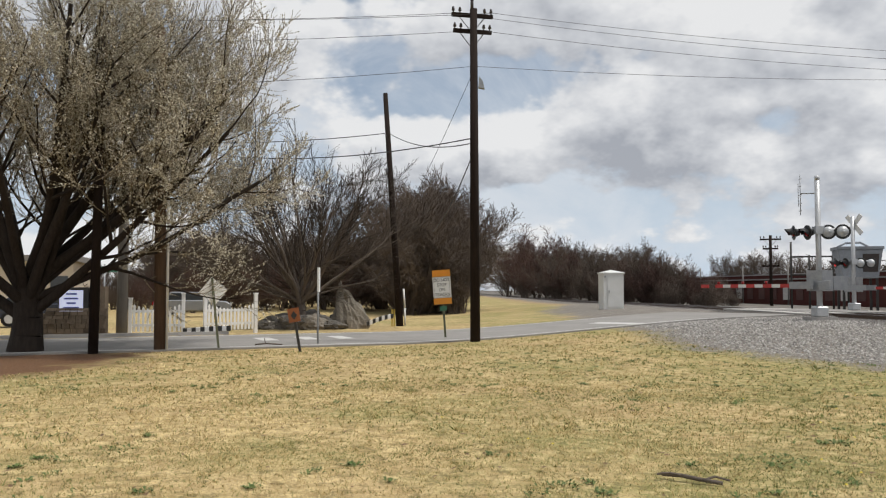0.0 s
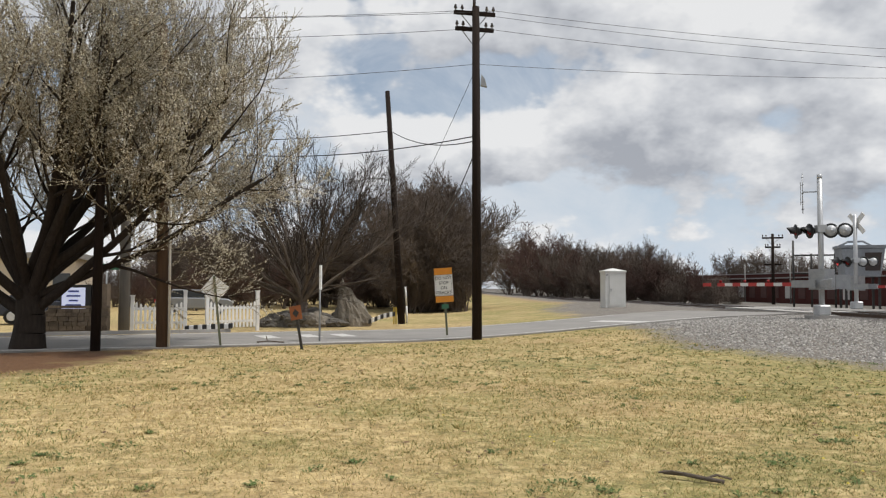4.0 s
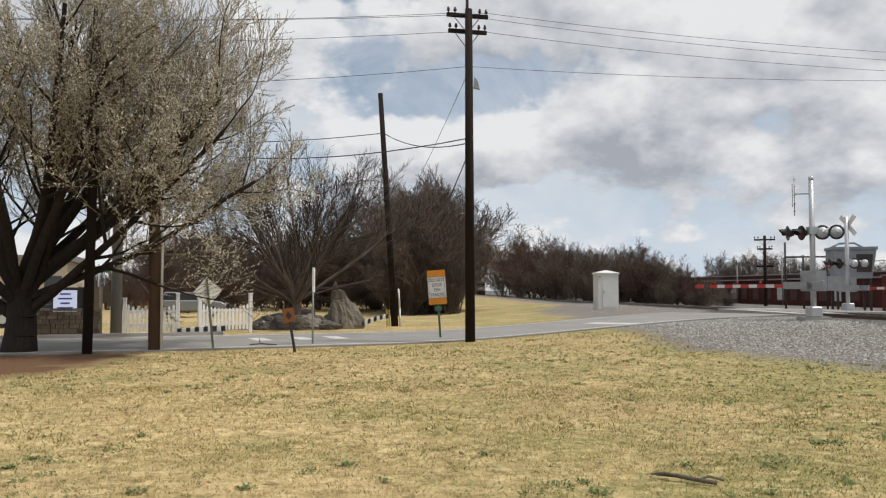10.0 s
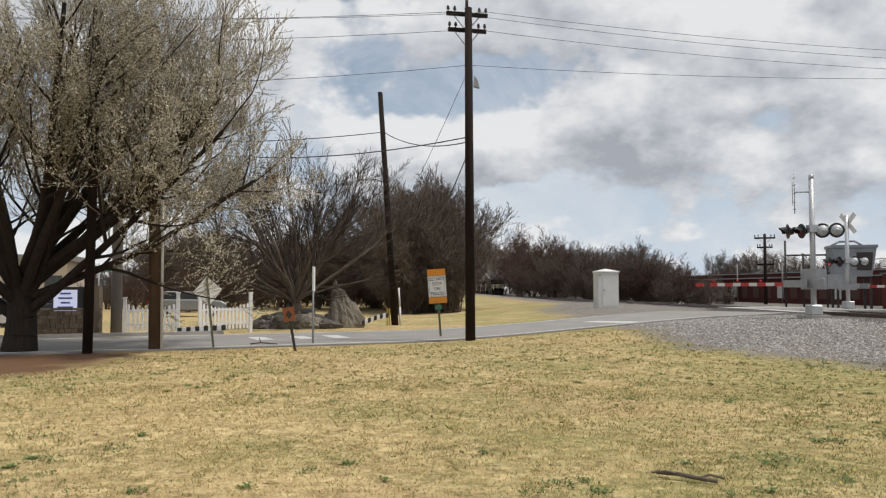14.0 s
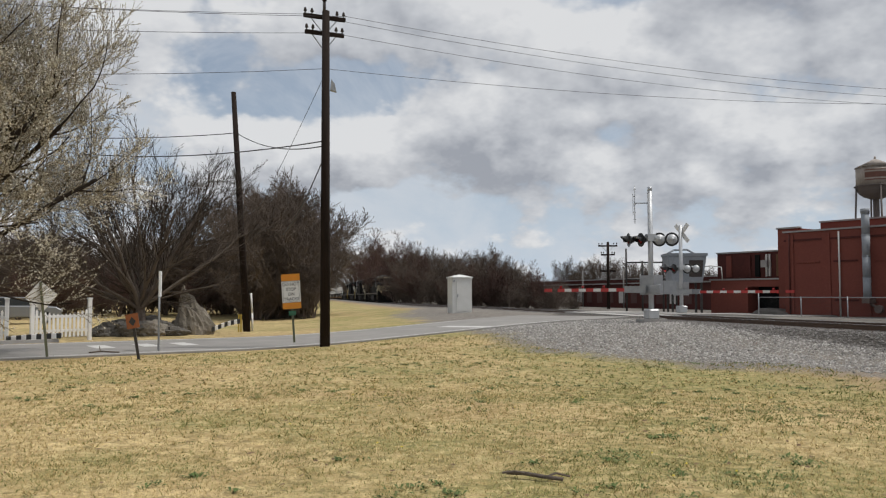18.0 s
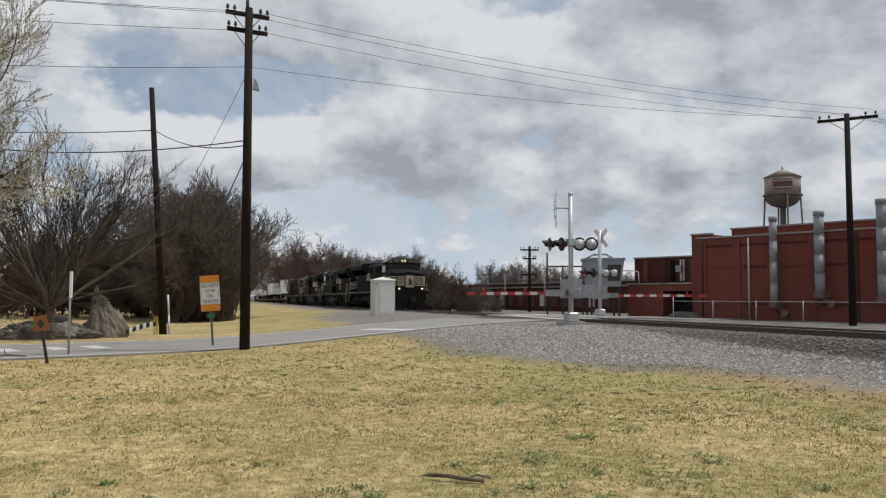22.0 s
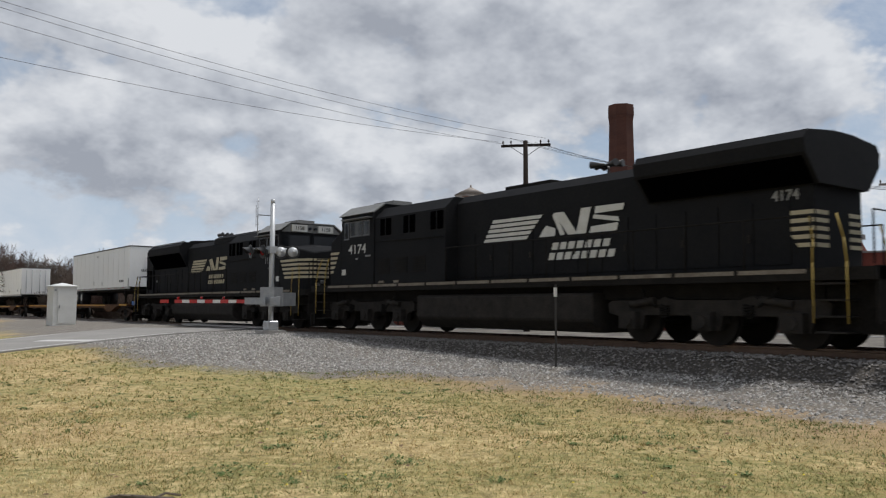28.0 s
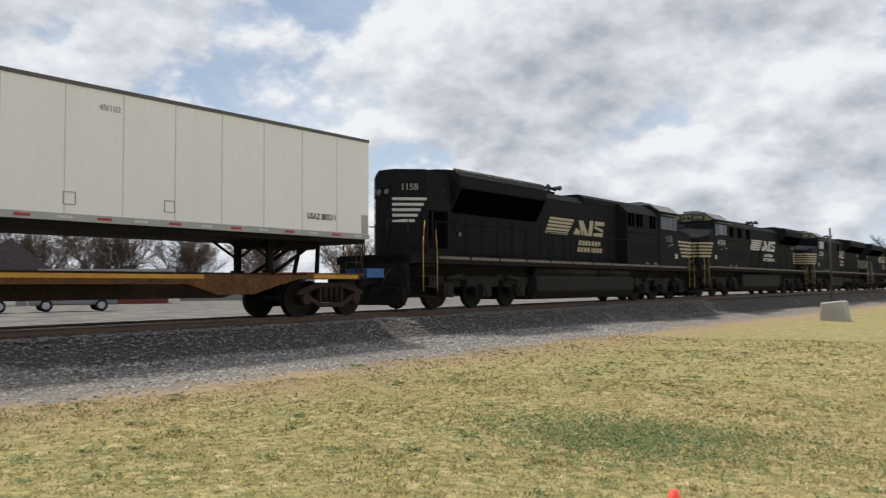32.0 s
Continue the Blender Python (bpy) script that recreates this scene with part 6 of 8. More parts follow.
def crossing_signal(base, height, arm_dir, arm_len, zl, full, label):
    t = thing("crossing_signal", base, label, "crossing signal", "signals of the level crossing")
    bm = bm_()
    tube(bm, (0, 0, 0.1), (0, 0, height), 0.095, 0.09, 14)
    part("mast", bm, ALU, t)
    bm = bm_()
    prism(bm, [(-0.22, -0.22), (0.22, -0.22), (0.22, 0.22), (-0.22, 0.22)], "z", 0.1, 0.45)
    part("base_casting", bm, ALU, t, bev=0.04)
    bm = bm_()
    box(bm, -0.45, 0.45, -0.35, 0.35, -0.3, 0.1)
    part("foundation", bm, CONCRETE, t, bev=0.03)
    # cross arm for the lights: one pair faces along the road, one across it
    sr = Vector((0.905, -0.425, 0))
    bm = bm_()
    tube(bm, sr * -0.80 + Vector((0, 0, zl + 0.1)), sr * 0.80 + Vector((0, 0, zl + 0.1)), 0.035, 0.035, 8)
    part("light_bracket", bm, ALU, t)
    bm = bm_()
    box(bm, -0.15, 0.15, -0.15, 0.15, zl - 0.06, zl + 0.2)
    part("junction_box", bm, ALU, t, bev=0.03)
    up = Vector((0, 0, zl))
    signal_unit(t, sr * -0.34 + up, Vector((-0.90, -0.10, -0.05)))
    signal_unit(t, sr * -0.78 + up, Vector((-0.98, 0.15, -0.05)), not full)
    signal_back(t, sr * 0.32 + up, Vector((0.30, 0.95, 0)) if full else Vector((0.8, 0.6, 0)))
    signal_back(t, sr * 0.76 + up, Vector((0.30, 0.95, 0)) if full else Vector((0.8, 0.6, 0)))
    # gate machine and arm
    bm = bm_()
    box(bm, -0.33, 0.33, -0.24, 0.24, 0.98, 1.68)
    turn = Matrix.Rotation(math.atan2(arm_dir.y, arm_dir.x), 4, "Z")
    off = turn @ Vector((-0.22, 0.24, 0))
    g = part("gate_machine", bm, GALV, t, "grey metal gate machine", at=Matrix.Translation(off) @ turn, bev=0.03)
    for s in (-1, 1):
        bm = bm_()
        box(bm, *sorted((-0.05, 0.95)), s * 0.36 - 0.02, s * 0.36 + 0.02, 1.05, 1.3)
        part("arm_bracket", bm, GALV, g)
    bm = bm_()
    prism(bm, [(-0.75, 1.35), (-0.3, 1.3), (-0.3, 1.05), (-0.75, 1.0)], "y", 0.32, 0.42)
    part("counterweight", bm, GALV, g, bev=0.02)
    n = int(arm_len / 0.4)
    bm = bm_()
    arm = part("gate_arm", box(bm, 0.9, arm_len, 0.32, 0.37, 1.10, 1.22), GATE_WHITE, g, "red and white striped gate arm, lowered")
    for i in range(n):
        if i % 2 == 0:
            bm = bm_()
            box(bm, 0.95 + i * 0.4, 0.95 + i * 0.4 + 0.4, 0.312, 0.378, 1.095, 1.225)
            part("red_band", bm, GATE_RED, arm)
    for x in (arm_len * 0.45, arm_len * 0.7, arm_len - 0.1):
        bm = bm_()
        tube(bm, (x, 0.345, 1.23), (x, 0.345, 1.33), 0.05, 0.05, 10)
        part("arm_lamp", bm, RED_LENS, arm)
    return t


def build_crossing():
    b1 = Vector((13.2, 28.0, 0.66))
    s1 = crossing_signal(b1, 4.8, RN, 4.5, 3.0, True, "grey crossing signal mast with black target lights, gate lowered")
    bm = bm_()
    pipe(bm, [(0, 0, 4.35), (-0.55, 0.1, 4.35)], 0.02, 6)
    pipe(bm, [(-0.55, 0.1, 3.6), (-0.55, 0.1, 5.0)], 0.015, 6)
    for z in (3.75, 4.0, 4.3, 4.6, 4.85):
        pipe(bm, [(-0.55, 0.0, z), (-0.55, 0.2, z)], 0.012, 5)
    pipe(bm, [(-0.62, 0.1, 3.9), (-0.62, 0.1, 4.7)], 0.012, 5)
    part("antenna", bm, GALV, s1)
    bm = bm_()
    tube(bm, (0, 0, 4.8), (0, 0, 4.95), 0.085, 0.085, 12)
    part("bell", bm, ALU, s1)
    bm = bm_()
    box(bm, 0.55, 1.05, 0.1, 0.35, 1.0, 1.5)
    part("control_box", bm, GALV, s1, bev=0.02)
    b2 = Vector((20.1, 39.1, 0.62))
    s2 = crossing_signal(b2, 4.6, -RN, 5.2, 2.35, False, "grey crossing signal mast with crossbuck, gate lowered")
    for a in (48, -48):
        bm = bm_()
        box(bm, -0.61, 0.61, -0.012, 0.012, -0.115, 0.115)
        m = Matrix.Translation((0, 0, 4.2)) @ (E1.to_track_quat("Y", "Z").to_matrix().to_4x4()) @ Matrix.Translation((0, 0.1 + (0.014 if a > 0 else -0.014), 0)) @ Matrix.Rotation(radians(a), 4, "Y")
        part("crossbuck_blade", bm, GATE_WHITE, s2, at=m)
    # marker post with a white band at the edge of the gravel
    p = thing("marker_post", (13.5, 13.55, 0.16), "thin dark steel marker post with a white band", "post")
    bm = bm_()
    prism(bm, [(-0.03, -0.012), (0.03, -0.012), (0.03, -0.004), (0.006, -0.004), (0.006, 0.025), (-0.006, 0.025), (-0.006, -0.004), (-0.03, -0.004)], "z", -0.2, 2.02)
    part("stake", bm, LOCO_MATT_, p)
    bm = bm_()
    box(bm, -0.035, 0.035, -0.016, 0.03, 1.74, 1.95)
    part("band", bm, GATE_WHITE, p)


LOCO_MATT_ = mat("dark_painted_steel", (0.03, 0.028, 0.026), 0.75, col2=(0.055, 0.05, 0.045), scale=4, bump=0.1)
build_crossing()

# ---- road signs ----
ORANGE = mat("orange_sheeting", (0.80, 0.30, 0.02), 0.5, scale=3, amount=0.15, bump=0.02)
SIGN_WHITE = mat("white_sheeting", (0.86, 0.85, 0.82), 0.5, scale=3, amount=0.1, bump=0.02)
SIGN_BACK = mat("bare_aluminium", (0.86, 0.86, 0.85), 0.5, 0.0, scale=3, amount=0.15, bump=0.03)
GREEN = mat("green_sheeting", (0.05, 0.20, 0.11), 0.5, scale=3, bump=0.02)
GREEN_POST = mat("green_steel_post", (0.10, 0.12, 0.07), 0.7, col2=(0.16, 0.15, 0.09), scale=4, bump=0.1)


def sign_face(parent, name, w, z0, z1, material, y=-0.03, th=0.006, label=""):
    bm = bm_()
    box(bm, -w / 2, w / 2, y - th, y, z0, z1)
    return part(name, bm, material, parent, label, bev=0.0)


def build_signs():
    s = thing("road_sign", at_heading(0.75, 28.0, -0.02), "white sign with orange strips reading do not stop on tracks", "road sign", "signs by the road")
    s.rotation_euler = (0, radians(-4.0), radians(-10))
    bm = bm_()
    prism(bm, [(-0.035, -0.015), (0.035, -0.015), (0.035, 0.02), (-0.035, 0.02)], "z", -0.3, 2.0)
    part("post", bm, GREEN_POST, s)
    sign_face(s, "orange_strip", 0.62, 2.14, 2.37, ORANGE)
    w = sign_face(s, "panel", 0.62, 1.42, 2.13, SIGN_WHITE)
    sign_face(s, "orange_strip", 0.62, 1.20, 1.41, ORANGE)
    sign_face(s, "small_plate", 0.24, 0.98, 1.13, GREEN)
    for k, line in enumerate(("DO NOT", "STOP", "ON", "TRACKS")):
        lettering("line", line, 0.15, Matrix.Translation((0, -0.0375, 2.02 - k * 0.165)) @ Matrix.Rotation(radians(90), 4, "X"), BLACK, w, 0.001, 0.92)
    bm = bm_()
    pipe(bm, [(-0.27, -0.037, 1.45), (0.27, -0.037, 1.45), (0.27, -0.037, 2.10), (-0.27, -0.037, 2.10), (-0.27, -0.037, 1.45)], 0.005, 4)
    part("border", bm, BLACK, w)
    # diamond seen from behind
    d = thing("road_sign", at_heading(-14.7, 24.1, 0.0), "diamond road sign seen from behind, leaning steel post", "road sign", "signs by the road")
    d.rotation_euler = (0, radians(-6), radians(25))
    bm = bm_()
    prism(bm, [(-0.03, -0.015), (0.03, -0.015), (0.03, 0.02), (-0.03, 0.02)], "z", -0.3, 2.0)
    part("post", bm, GREEN_POST, d)
    bm = bm_()
    box(bm, -0.29, 0.29, 0.02, 0.027, -0.29, 0.29)
    part("plate", bm, SIGN_BACK, d, "pale bare metal back", at=Matrix.Translation((0, 0.01, 1.62)) @ Matrix.Rotation(radians(45), 4, "Y"))
    # small orange marker
    o = thing("road_sign", at_heading(-9.3, 22.6, 0.0), "small weathered orange sign on a leaning post", "road sign", "signs by the road")
    o.rotation_euler = (0, radians(-10), radians(-8))
    bm = bm_()
    prism(bm, [(-0.035, -0.015), (0.035, -0.015), (0.035, 0.02), (-0.035, 0.02)], "z", -0.3, 1.25)
    part("post", bm, LOCO_MATT_, o)
    bm = bm_()
    box(bm, -0.16, 0.16, -0.03, -0.02, 0.80, 1.18)
    p = part("plate", bm, mat("faded_orange", (0.36, 0.12, 0.04), 0.7, scale=5, bump=0.05), o, "faded orange plate")
    bm = bm_()
    prism(bm, [(0, 0.86), (0.09, 0.98), (0, 1.10), (-0.09, 0.98)], "y", -0.038, -0.032)
    part("symbol", bm, BLACK, p)
    g = thing("sign_post", at_heading(-8.1, 25.4, 0.0), "plain grey galvanised sign post with a thin edge-on plate", "post")
    bm = bm_()
    tube(bm, (0, 0, -0.3), (0, 0, 2.35), 0.03, 0.03, 8)
    part("post", bm, GALV, g)
    bm = bm_()
    box(bm, -0.02, 0.02, -0.05, 0.30, 1.6, 2.35)
    part("plate", bm, SIGN_BACK, g)
    # street name sign across the road
    n = thing("street_sign", at_heading(-21.9, 32.5, 0.1), "green street name sign on a thin post", "street sign")
    bm = bm_()
    tube(bm, (0, 0, -0.2), (0, 0, 2.5), 0.03, 0.03, 8)
    part("post", bm, GALV, n)
    bm = bm_()
    box(bm, -0.45, 0.45, -0.012, 0.012, 2.2, 2.42)
    pl = part("plate", bm, GREEN, n)
    for k in range(5):
        bm = bm_()
        box(bm, -0.3 + k * 0.12, -0.22 + k * 0.12, -0.018, -0.013, 2.27, 2.35)
        part("lettering_bar", bm, SIGN_WHITE, pl)
    bm = bm_()
    box(bm, 0.62, 0.86, -0.012, 0.012, 2.15, 2.55)
    tube(bm, (0.74, 0.02, -0.1), (0.74, 0.02, 2.6), 0.025, 0.025, 8)
    part("side_plate", bm, SIGN_WHITE, n)


build_signs()

# ---- across the road: fence, boulders, monument sign ----
FENCE = mat("white_fence_paint", (0.86, 0.85, 0.83), 0.6, scale=2, amount=0.15, bump=0.05)
ROCK = mat("pale_boulder", (0.30, 0.265, 0.215), 0.95, col2=(0.125, 0.11, 0.09), scale=1.6, fine=12, bump=0.9)
ROCK_D = mat("dark_boulder", (0.17, 0.155, 0.135), 0.95, col2=(0.085, 0.078, 0.07), scale=2, fine=14, bump=0.9)
STONE = mat("brown_fieldstone", (0.24, 0.19, 0.14), 0.95, col2=(0.13, 0.10, 0.075), scale=3, fine=20, bump=0.6, island=0.45)


def picket_fence(a, b, tall=1.4):
    a, b = Vector(a), Vector(b)
    d = b - a
    L = d.length
    m = Matrix.Translation(a) @ Matrix.Rotation(math.atan2(d.y, d.x), 4, "Z")
    t = thing("picket_fence", m, "white picket fence section with scalloped top", "fence", "fence sections across the road")
    for i, x in enumerate((0, L)):
        bm = bm_()
        box(bm, x - 0.06, x + 0.06, -0.06, 0.06, -0.2, tall if i else tall * 0.88)
        box(bm, x - 0.08, x + 0.08, -0.08, 0.08, (tall if i else tall * 0.88), (tall if i else tall * 0.88) + 0.04)
        part("post", bm, FENCE, t)
    for z in (0.28, 0.78):
        bm = bm_()
        box(bm, 0.06, L - 0.06, -0.02, 0.02, z, z + 0.09)
        part("rail", bm, FENCE, t)
    k = int(L / 0.155)
    for i in range(k):
        x = 0.14 + i * (L - 0.28) / max(1, k - 1)
        u = abs(2 * i / max(1, k - 1) - 1)
        top = 0.92 + 0.16 * u * u
        bm = bm_()
        prism(bm, [(x - 0.04, 0.10), (x + 0.04, 0.10), (x + 0.04, top - 0.06), (x, top), (x - 0.04, top - 0.06)], "y", -0.042, -0.022)
        part("picket", bm, FENCE, t)


def boulder(label, at, size, material, seed, peak=0.0):
    rng = random.Random(seed)
    bm = bm_()
    bmesh.ops.create_icosphere(bm, subdivisions=4, radius=1.0)
    off = Vector((rng.uniform(0, 50), rng.uniform(0, 50), rng.uniform(0, 50)))
    for v in bm.verts:
        p = v.co.copy()
        cell = noise.voronoi(p * 1.6 + off)[0]
        r = 0.78 + 0.30 * noise.noise(p * 1.3 + off) + 0.16 * (cell[1] - cell[0]) + 0.10 * noise.noise(p * 5 + off) + 0.06 * noise.noise(p * 11 + off)
        q = p * r
        if peak:
            q.x += peak * max(0, q.z) ** 1.2
            k = 1 - 0.55 * max(0, q.z)
            q.x, q.y = q.x * k + (1 - k) * peak, q.y * k
        v.co = Vector((q.x * size[0], q.y * size[1], q.z * size[2]))
    ob = part("boulder", bm, material, at=at)
    ob.rotation_euler[2] = rng.uniform(-0.3, 0.3)
    return tagged(ob, label, "boulder", "boulders by the small tree")


def build_far_side():
    z = 0.06
    for (h0, r0), (h1, r1) in (((-20.3, 31.5), (-17.0, 31.3)), ((-15.6, 31.8), (-12.3, 32.6))):
        a, b = at_heading(h0, r0, z), at_heading(h1, r1, z)
        picket_fence(a, b, 1.45)
    a, b = at_heading(-31, 33.5, z), at_heading(-28.6, 33, z)
    picket_fence(a, b, 1.2)
    boulder("tall pointed pale boulder standing beside the tree", at_heading(-6.0, 36.5, 0.35), (0.95, 0.7, 1.75), ROCK, 2, -0.35)
    for i, (h, r, sx, sz, mt) in enumerate(((-10.9, 36.0, 0.9, 0.55, ROCK_D), (-9.7, 35.4, 1.0, 0.6, ROCK_D), (-8.6, 35.5, 0.9, 0.65, ROCK), (-9.2, 36.6, 1.1, 0.85, ROCK_D), (-8.0, 36.2, 0.8, 0.6, ROCK_D), (-7.2, 35.4, 0.7, 0.3, ROCK_D), (-10.2, 36.8, 0.9, 0.6, ROCK_D), (-7.0, 36.6, 0.6, 0.6, ROCK_D), (-11.6, 35.5, 0.5, 0.3, ROCK_D))):
        boulder("rough grey boulder in a low rock pile", at_heading(h, r, 0.12), (sx, sx * 0.8, sz), mt, 30 + i)
    # monument sign: fieldstone base with a lit screen
    m = thing("monument_sign", Matrix.Translation(at_heading(-23.6, 31.6, 0.02)) @ Matrix.Rotation(radians(8), 4, "Z"), "fieldstone monument sign with a pale digital screen", "sign")
    rng = random.Random(9)
    bm = bm_()
    box(bm, -1.15, 1.05, -0.28, 0.28, -0.2, 0.80)
    core = part("base", bm, STONE, m)
    z0 = 0.0
    while z0 < 0.9:
        x = -1.2
        hh = rng.uniform(0.10, 0.17)
        while x < 1.05:
            w = rng.uniform(0.16, 0.36)
            bm = bm_()
            box(bm, x + 0.01, x + w - 0.01, -0.34 - rng.uniform(0, 0.04), -0.26, z0 + 0.008, z0 + hh - 0.008)
            if not (z0 > 0.5 and x < -0.9):
                part("stone", bm, STONE, core, bev=0.02)
            x += w
        z0 += hh
    bm = bm_()
    box(bm, 0.55, 1.05, -0.22, 0.26, 0.8, 1.75)
    part("pillar", bm, STONE, m, bev=0.03)
    bm = bm_()
    box(bm, -0.52, 0.50, -0.2, 0.2, 0.80, 1.72)
    cs = part("screen_case", bm, BLACK, m, bev=0.03)
    bm = bm_()
    box(bm, -0.46, 0.32, -0.215, -0.204, 0.86, 1.62)
    sc = part("screen", bm, mat("lit_display", (0.62, 0.66, 0.86), 0.4, scale=1.5, amount=0.15, bump=0.0, emit=0.55), cs, "pale blue lit display")
    for k, w in enumerate((0.36, 0.46, 0.30, 0.52)):
        bm = bm_()
        box(bm, -0.07 - w / 2, -0.07 + w / 2, -0.222, -0.217, 1.46 - k * 0.16, 1.52 - k * 0.16)
        part("lettering_bar", bm, mat("display_ink", (0.10, 0.14, 0.42), 0.5, scale=5, bump=0), sc)
    # pale building and cars further off on the left
    b = thing("building", Matrix.Translation(at_heading(-26.5, 62, 0.0)) @ Matrix.Rotation(radians(14), 4, "Z"), "low cream building with a flat dark roof edge", "building", "buildings across the road")
    bm = bm_()
    box(bm, -7, 3.0, 0, 8, 0, 3.6)
    part("wall", bm, mat("cream_stucco", (0.58, 0.51, 0.42), 0.9, scale=1.2, amount=0.15, bump=0.1), b)
    bm = bm_()
    box(bm, -7.3, 3.3, -0.4, 8.3, 3.6, 4.0)
    part("roof", bm, GREY_POLE, b)
    for x in (-5.5, -3.0, -0.5, 1.6):
        bm = bm_()
        box(bm, x, x + 1.1, -0.03, 0.02, 1.0, 2.6)
        part("window", bm, GLASS_B, b)


def striped_kerb(at, turn, length, rise, k):
    """A low bent guard of alternating black and white blocks."""
    t = thing("striped_guard", Matrix.Translation(at) @ Matrix.Rotation(radians(turn), 4, "Z"), "low black and white striped guard at the road edge", "guard", "striped guards across the road")
    for i in range(k):
        x0, x1 = length * i / k, length * (i + 0.94) / k
        z0, z1 = rise * math.sin(1.4 * i / k), rise * math.sin(1.4 * (i + 0.94) / k)
        bm = bm_()
        prism(bm, [(x0, z0 - 0.10), (x1, z1 - 0.10), (x1, z1 + 0.09), (x0, z0 + 0.09)], "y", -0.07, 0.07)
        part("block", bm, BLACK if i % 2 == 0 else FENCE, t, bev=0.01)


striped_kerb(at_heading(-4.75, 35.0, 0.22), 10, 1.15, 0.34, 9)
striped_kerb(at_heading(-17.0, 31.2, 0.17), 6, 1.7, 0.10, 11)
GLASS_B = mat("window_glass", (0.03, 0.035, 0.04), 0.1, spec=0.7, scale=2, bump=0)


def build_car(at, turn, paint, label):
    c = thing("car", Matrix.Translation(at) @ Matrix.Rotation(radians(turn), 4, "Z"), label, "car", "parked cars")
    bm = bm_()
    prism(bm, [(-2.2, 0.35), (2.2, 0.35), (2.25, 0.75), (1.95, 0.92), (1.0, 1.0), (-1.85, 1.02), (-2.25, 0.8)], "y", -0.88, 0.88)
    part("body", bm, paint, c, bev=0.06)
    bm = bm_()
    prism(bm, [(-1.75, 1.0), (1.05, 1.0), (0.35, 1.48), (-1.25, 1.5)], "y", -0.76, 0.76)
    part("cabin", bm, paint, c, bev=0.05)
    for s in (-1, 1):
        bm = bm_()
        prism(bm, [(-1.5, 1.04), (0.8, 1.04), (0.28, 1.41), (-1.18, 1.42)], "y", s * 0.762, s * 0.775)
        part("side_window", bm, GLASS_B, c)
        for x in (-1.4, 1.4):
            bm = bm_()
            tube(bm, (x, s * 0.68, 0.33), (x, s * 0.9, 0.33), 0.33, 0.33, 18)
            w = part("wheel", bm, TYRE_B, c)
            bm = bm_()
            tube(bm, (x, s * 0.9, 0.33), (x, s * 0.91, 0.33), 0.2, 0.19, 14)
            part("rim", bm, ALU, w)
    for s in (-1, 1):
        bm = bm_()
        box(bm, 2.2, 2.27, s * 0.7 - 0.17, s * 0.7 + 0.17, 0.66, 0.82)
        part("headlight", bm, ALU, c)
        bm = bm_()
        box(bm, -2.28, -2.2, s * 0.7 - 0.15, s * 0.7 + 0.15, 0.72, 0.9)
        part("tail_light", bm, RED_LENS, c)
    return c


TYRE_B = mat("tyre_rubber", (0.02, 0.02, 0.02), 0.85, scale=6, bump=0.1)
CAR_WHITE = mat("white_car_paint", (0.72, 0.72, 0.71), 0.25, scale=2, amount=0.06, bump=0)
CAR_DARK = mat("dark_blue_car_paint", (0.03, 0.035, 0.05), 0.25, scale=2, amount=0.2, bump=0)
CAR_RED = mat("red_car_paint", (0.28, 0.03, 0.025), 0.25, scale=2, amount=0.1, bump=0)
CAR_GREY = mat("grey_car_paint", (0.25, 0.26, 0.27), 0.25, 0.3, scale=2, amount=0.1, bump=0)
build_far_side()
build_car(at_heading(-25.2, 41, 0.05), 20, CAR_DARK, "dark blue parked car behind the monument sign")
build_car(at_heading(-16.4, 52, 0.05), 15, CAR_GREY, "grey parked car beyond the picket fence")


# ---- the mill beyond the tracks ----
BRICK = mat("red_painted_brick", (0.20, 0.062, 0.046), 0.85, col2=(0.15, 0.047, 0.036), scale=0.5, fine=9, bump=0.15)
BRICK_D = mat("dark_red_brick", (0.095, 0.029, 0.024), 0.9, col2=(0.062, 0.022, 0.019), scale=0.7, fine=9, bump=0.2)
BRICK_CH = mat("chimney_brick", (0.105, 0.052, 0.039), 0.9, col2=(0.06, 0.031, 0.026), scale=0.8, fine=9, stretch=(1, 1, 2.5), bump=0.3)
COPING = mat("coping_metal", (0.36, 0.34, 0.33), 0.6, 0.3, scale=2, bump=0.05)
DARK_IN = mat("unlit_interior", (0.01, 0.01, 0.01), 0.95, scale=2, bump=0)
DUCT = mat("galvanised_duct", (0.30, 0.32, 0.345), 0.7, 0.0, col2=(0.21, 0.225, 0.245), scale=2, fine=12, bump=0.05)
PIPE_W = mat("pale_pipe", (0.55, 0.53, 0.50), 0.6, scale=3, amount=0.2, bump=0.05)
MC = Vector((27.3, 41.0, 0.0))
MILL = Matrix.Translation(MC) @ Matrix.Rotation(math.atan2(E2.y, E2.x), 4, "Z")   # x along the wall, y away from the tracks


def mill_x(h):
    """Distance along the mill's long wall at which the heading h meets it."""
    k = math.tan(radians(h))
    return (k * MC.y - MC.x) / (E2.x - k * E2.y)


def wall_box(name, parent, x0, x1, y0, y1, z0, z1, material, cope=True, bev=0.0, label=""):
    bm = bm_()
    box(bm, x0, x1, y0, y1, z0, z1)
    w = part(name, bm, material, parent, label, bev=bev)
    if cope:
        bm = bm_()
        box(bm, x0 - 0.06, x1 + 0.06, y0 - 0.07, y0 + 0.28, z1 + 0.002, z1 + 0.09)
        part("coping", bm, COPING, w)
    return w


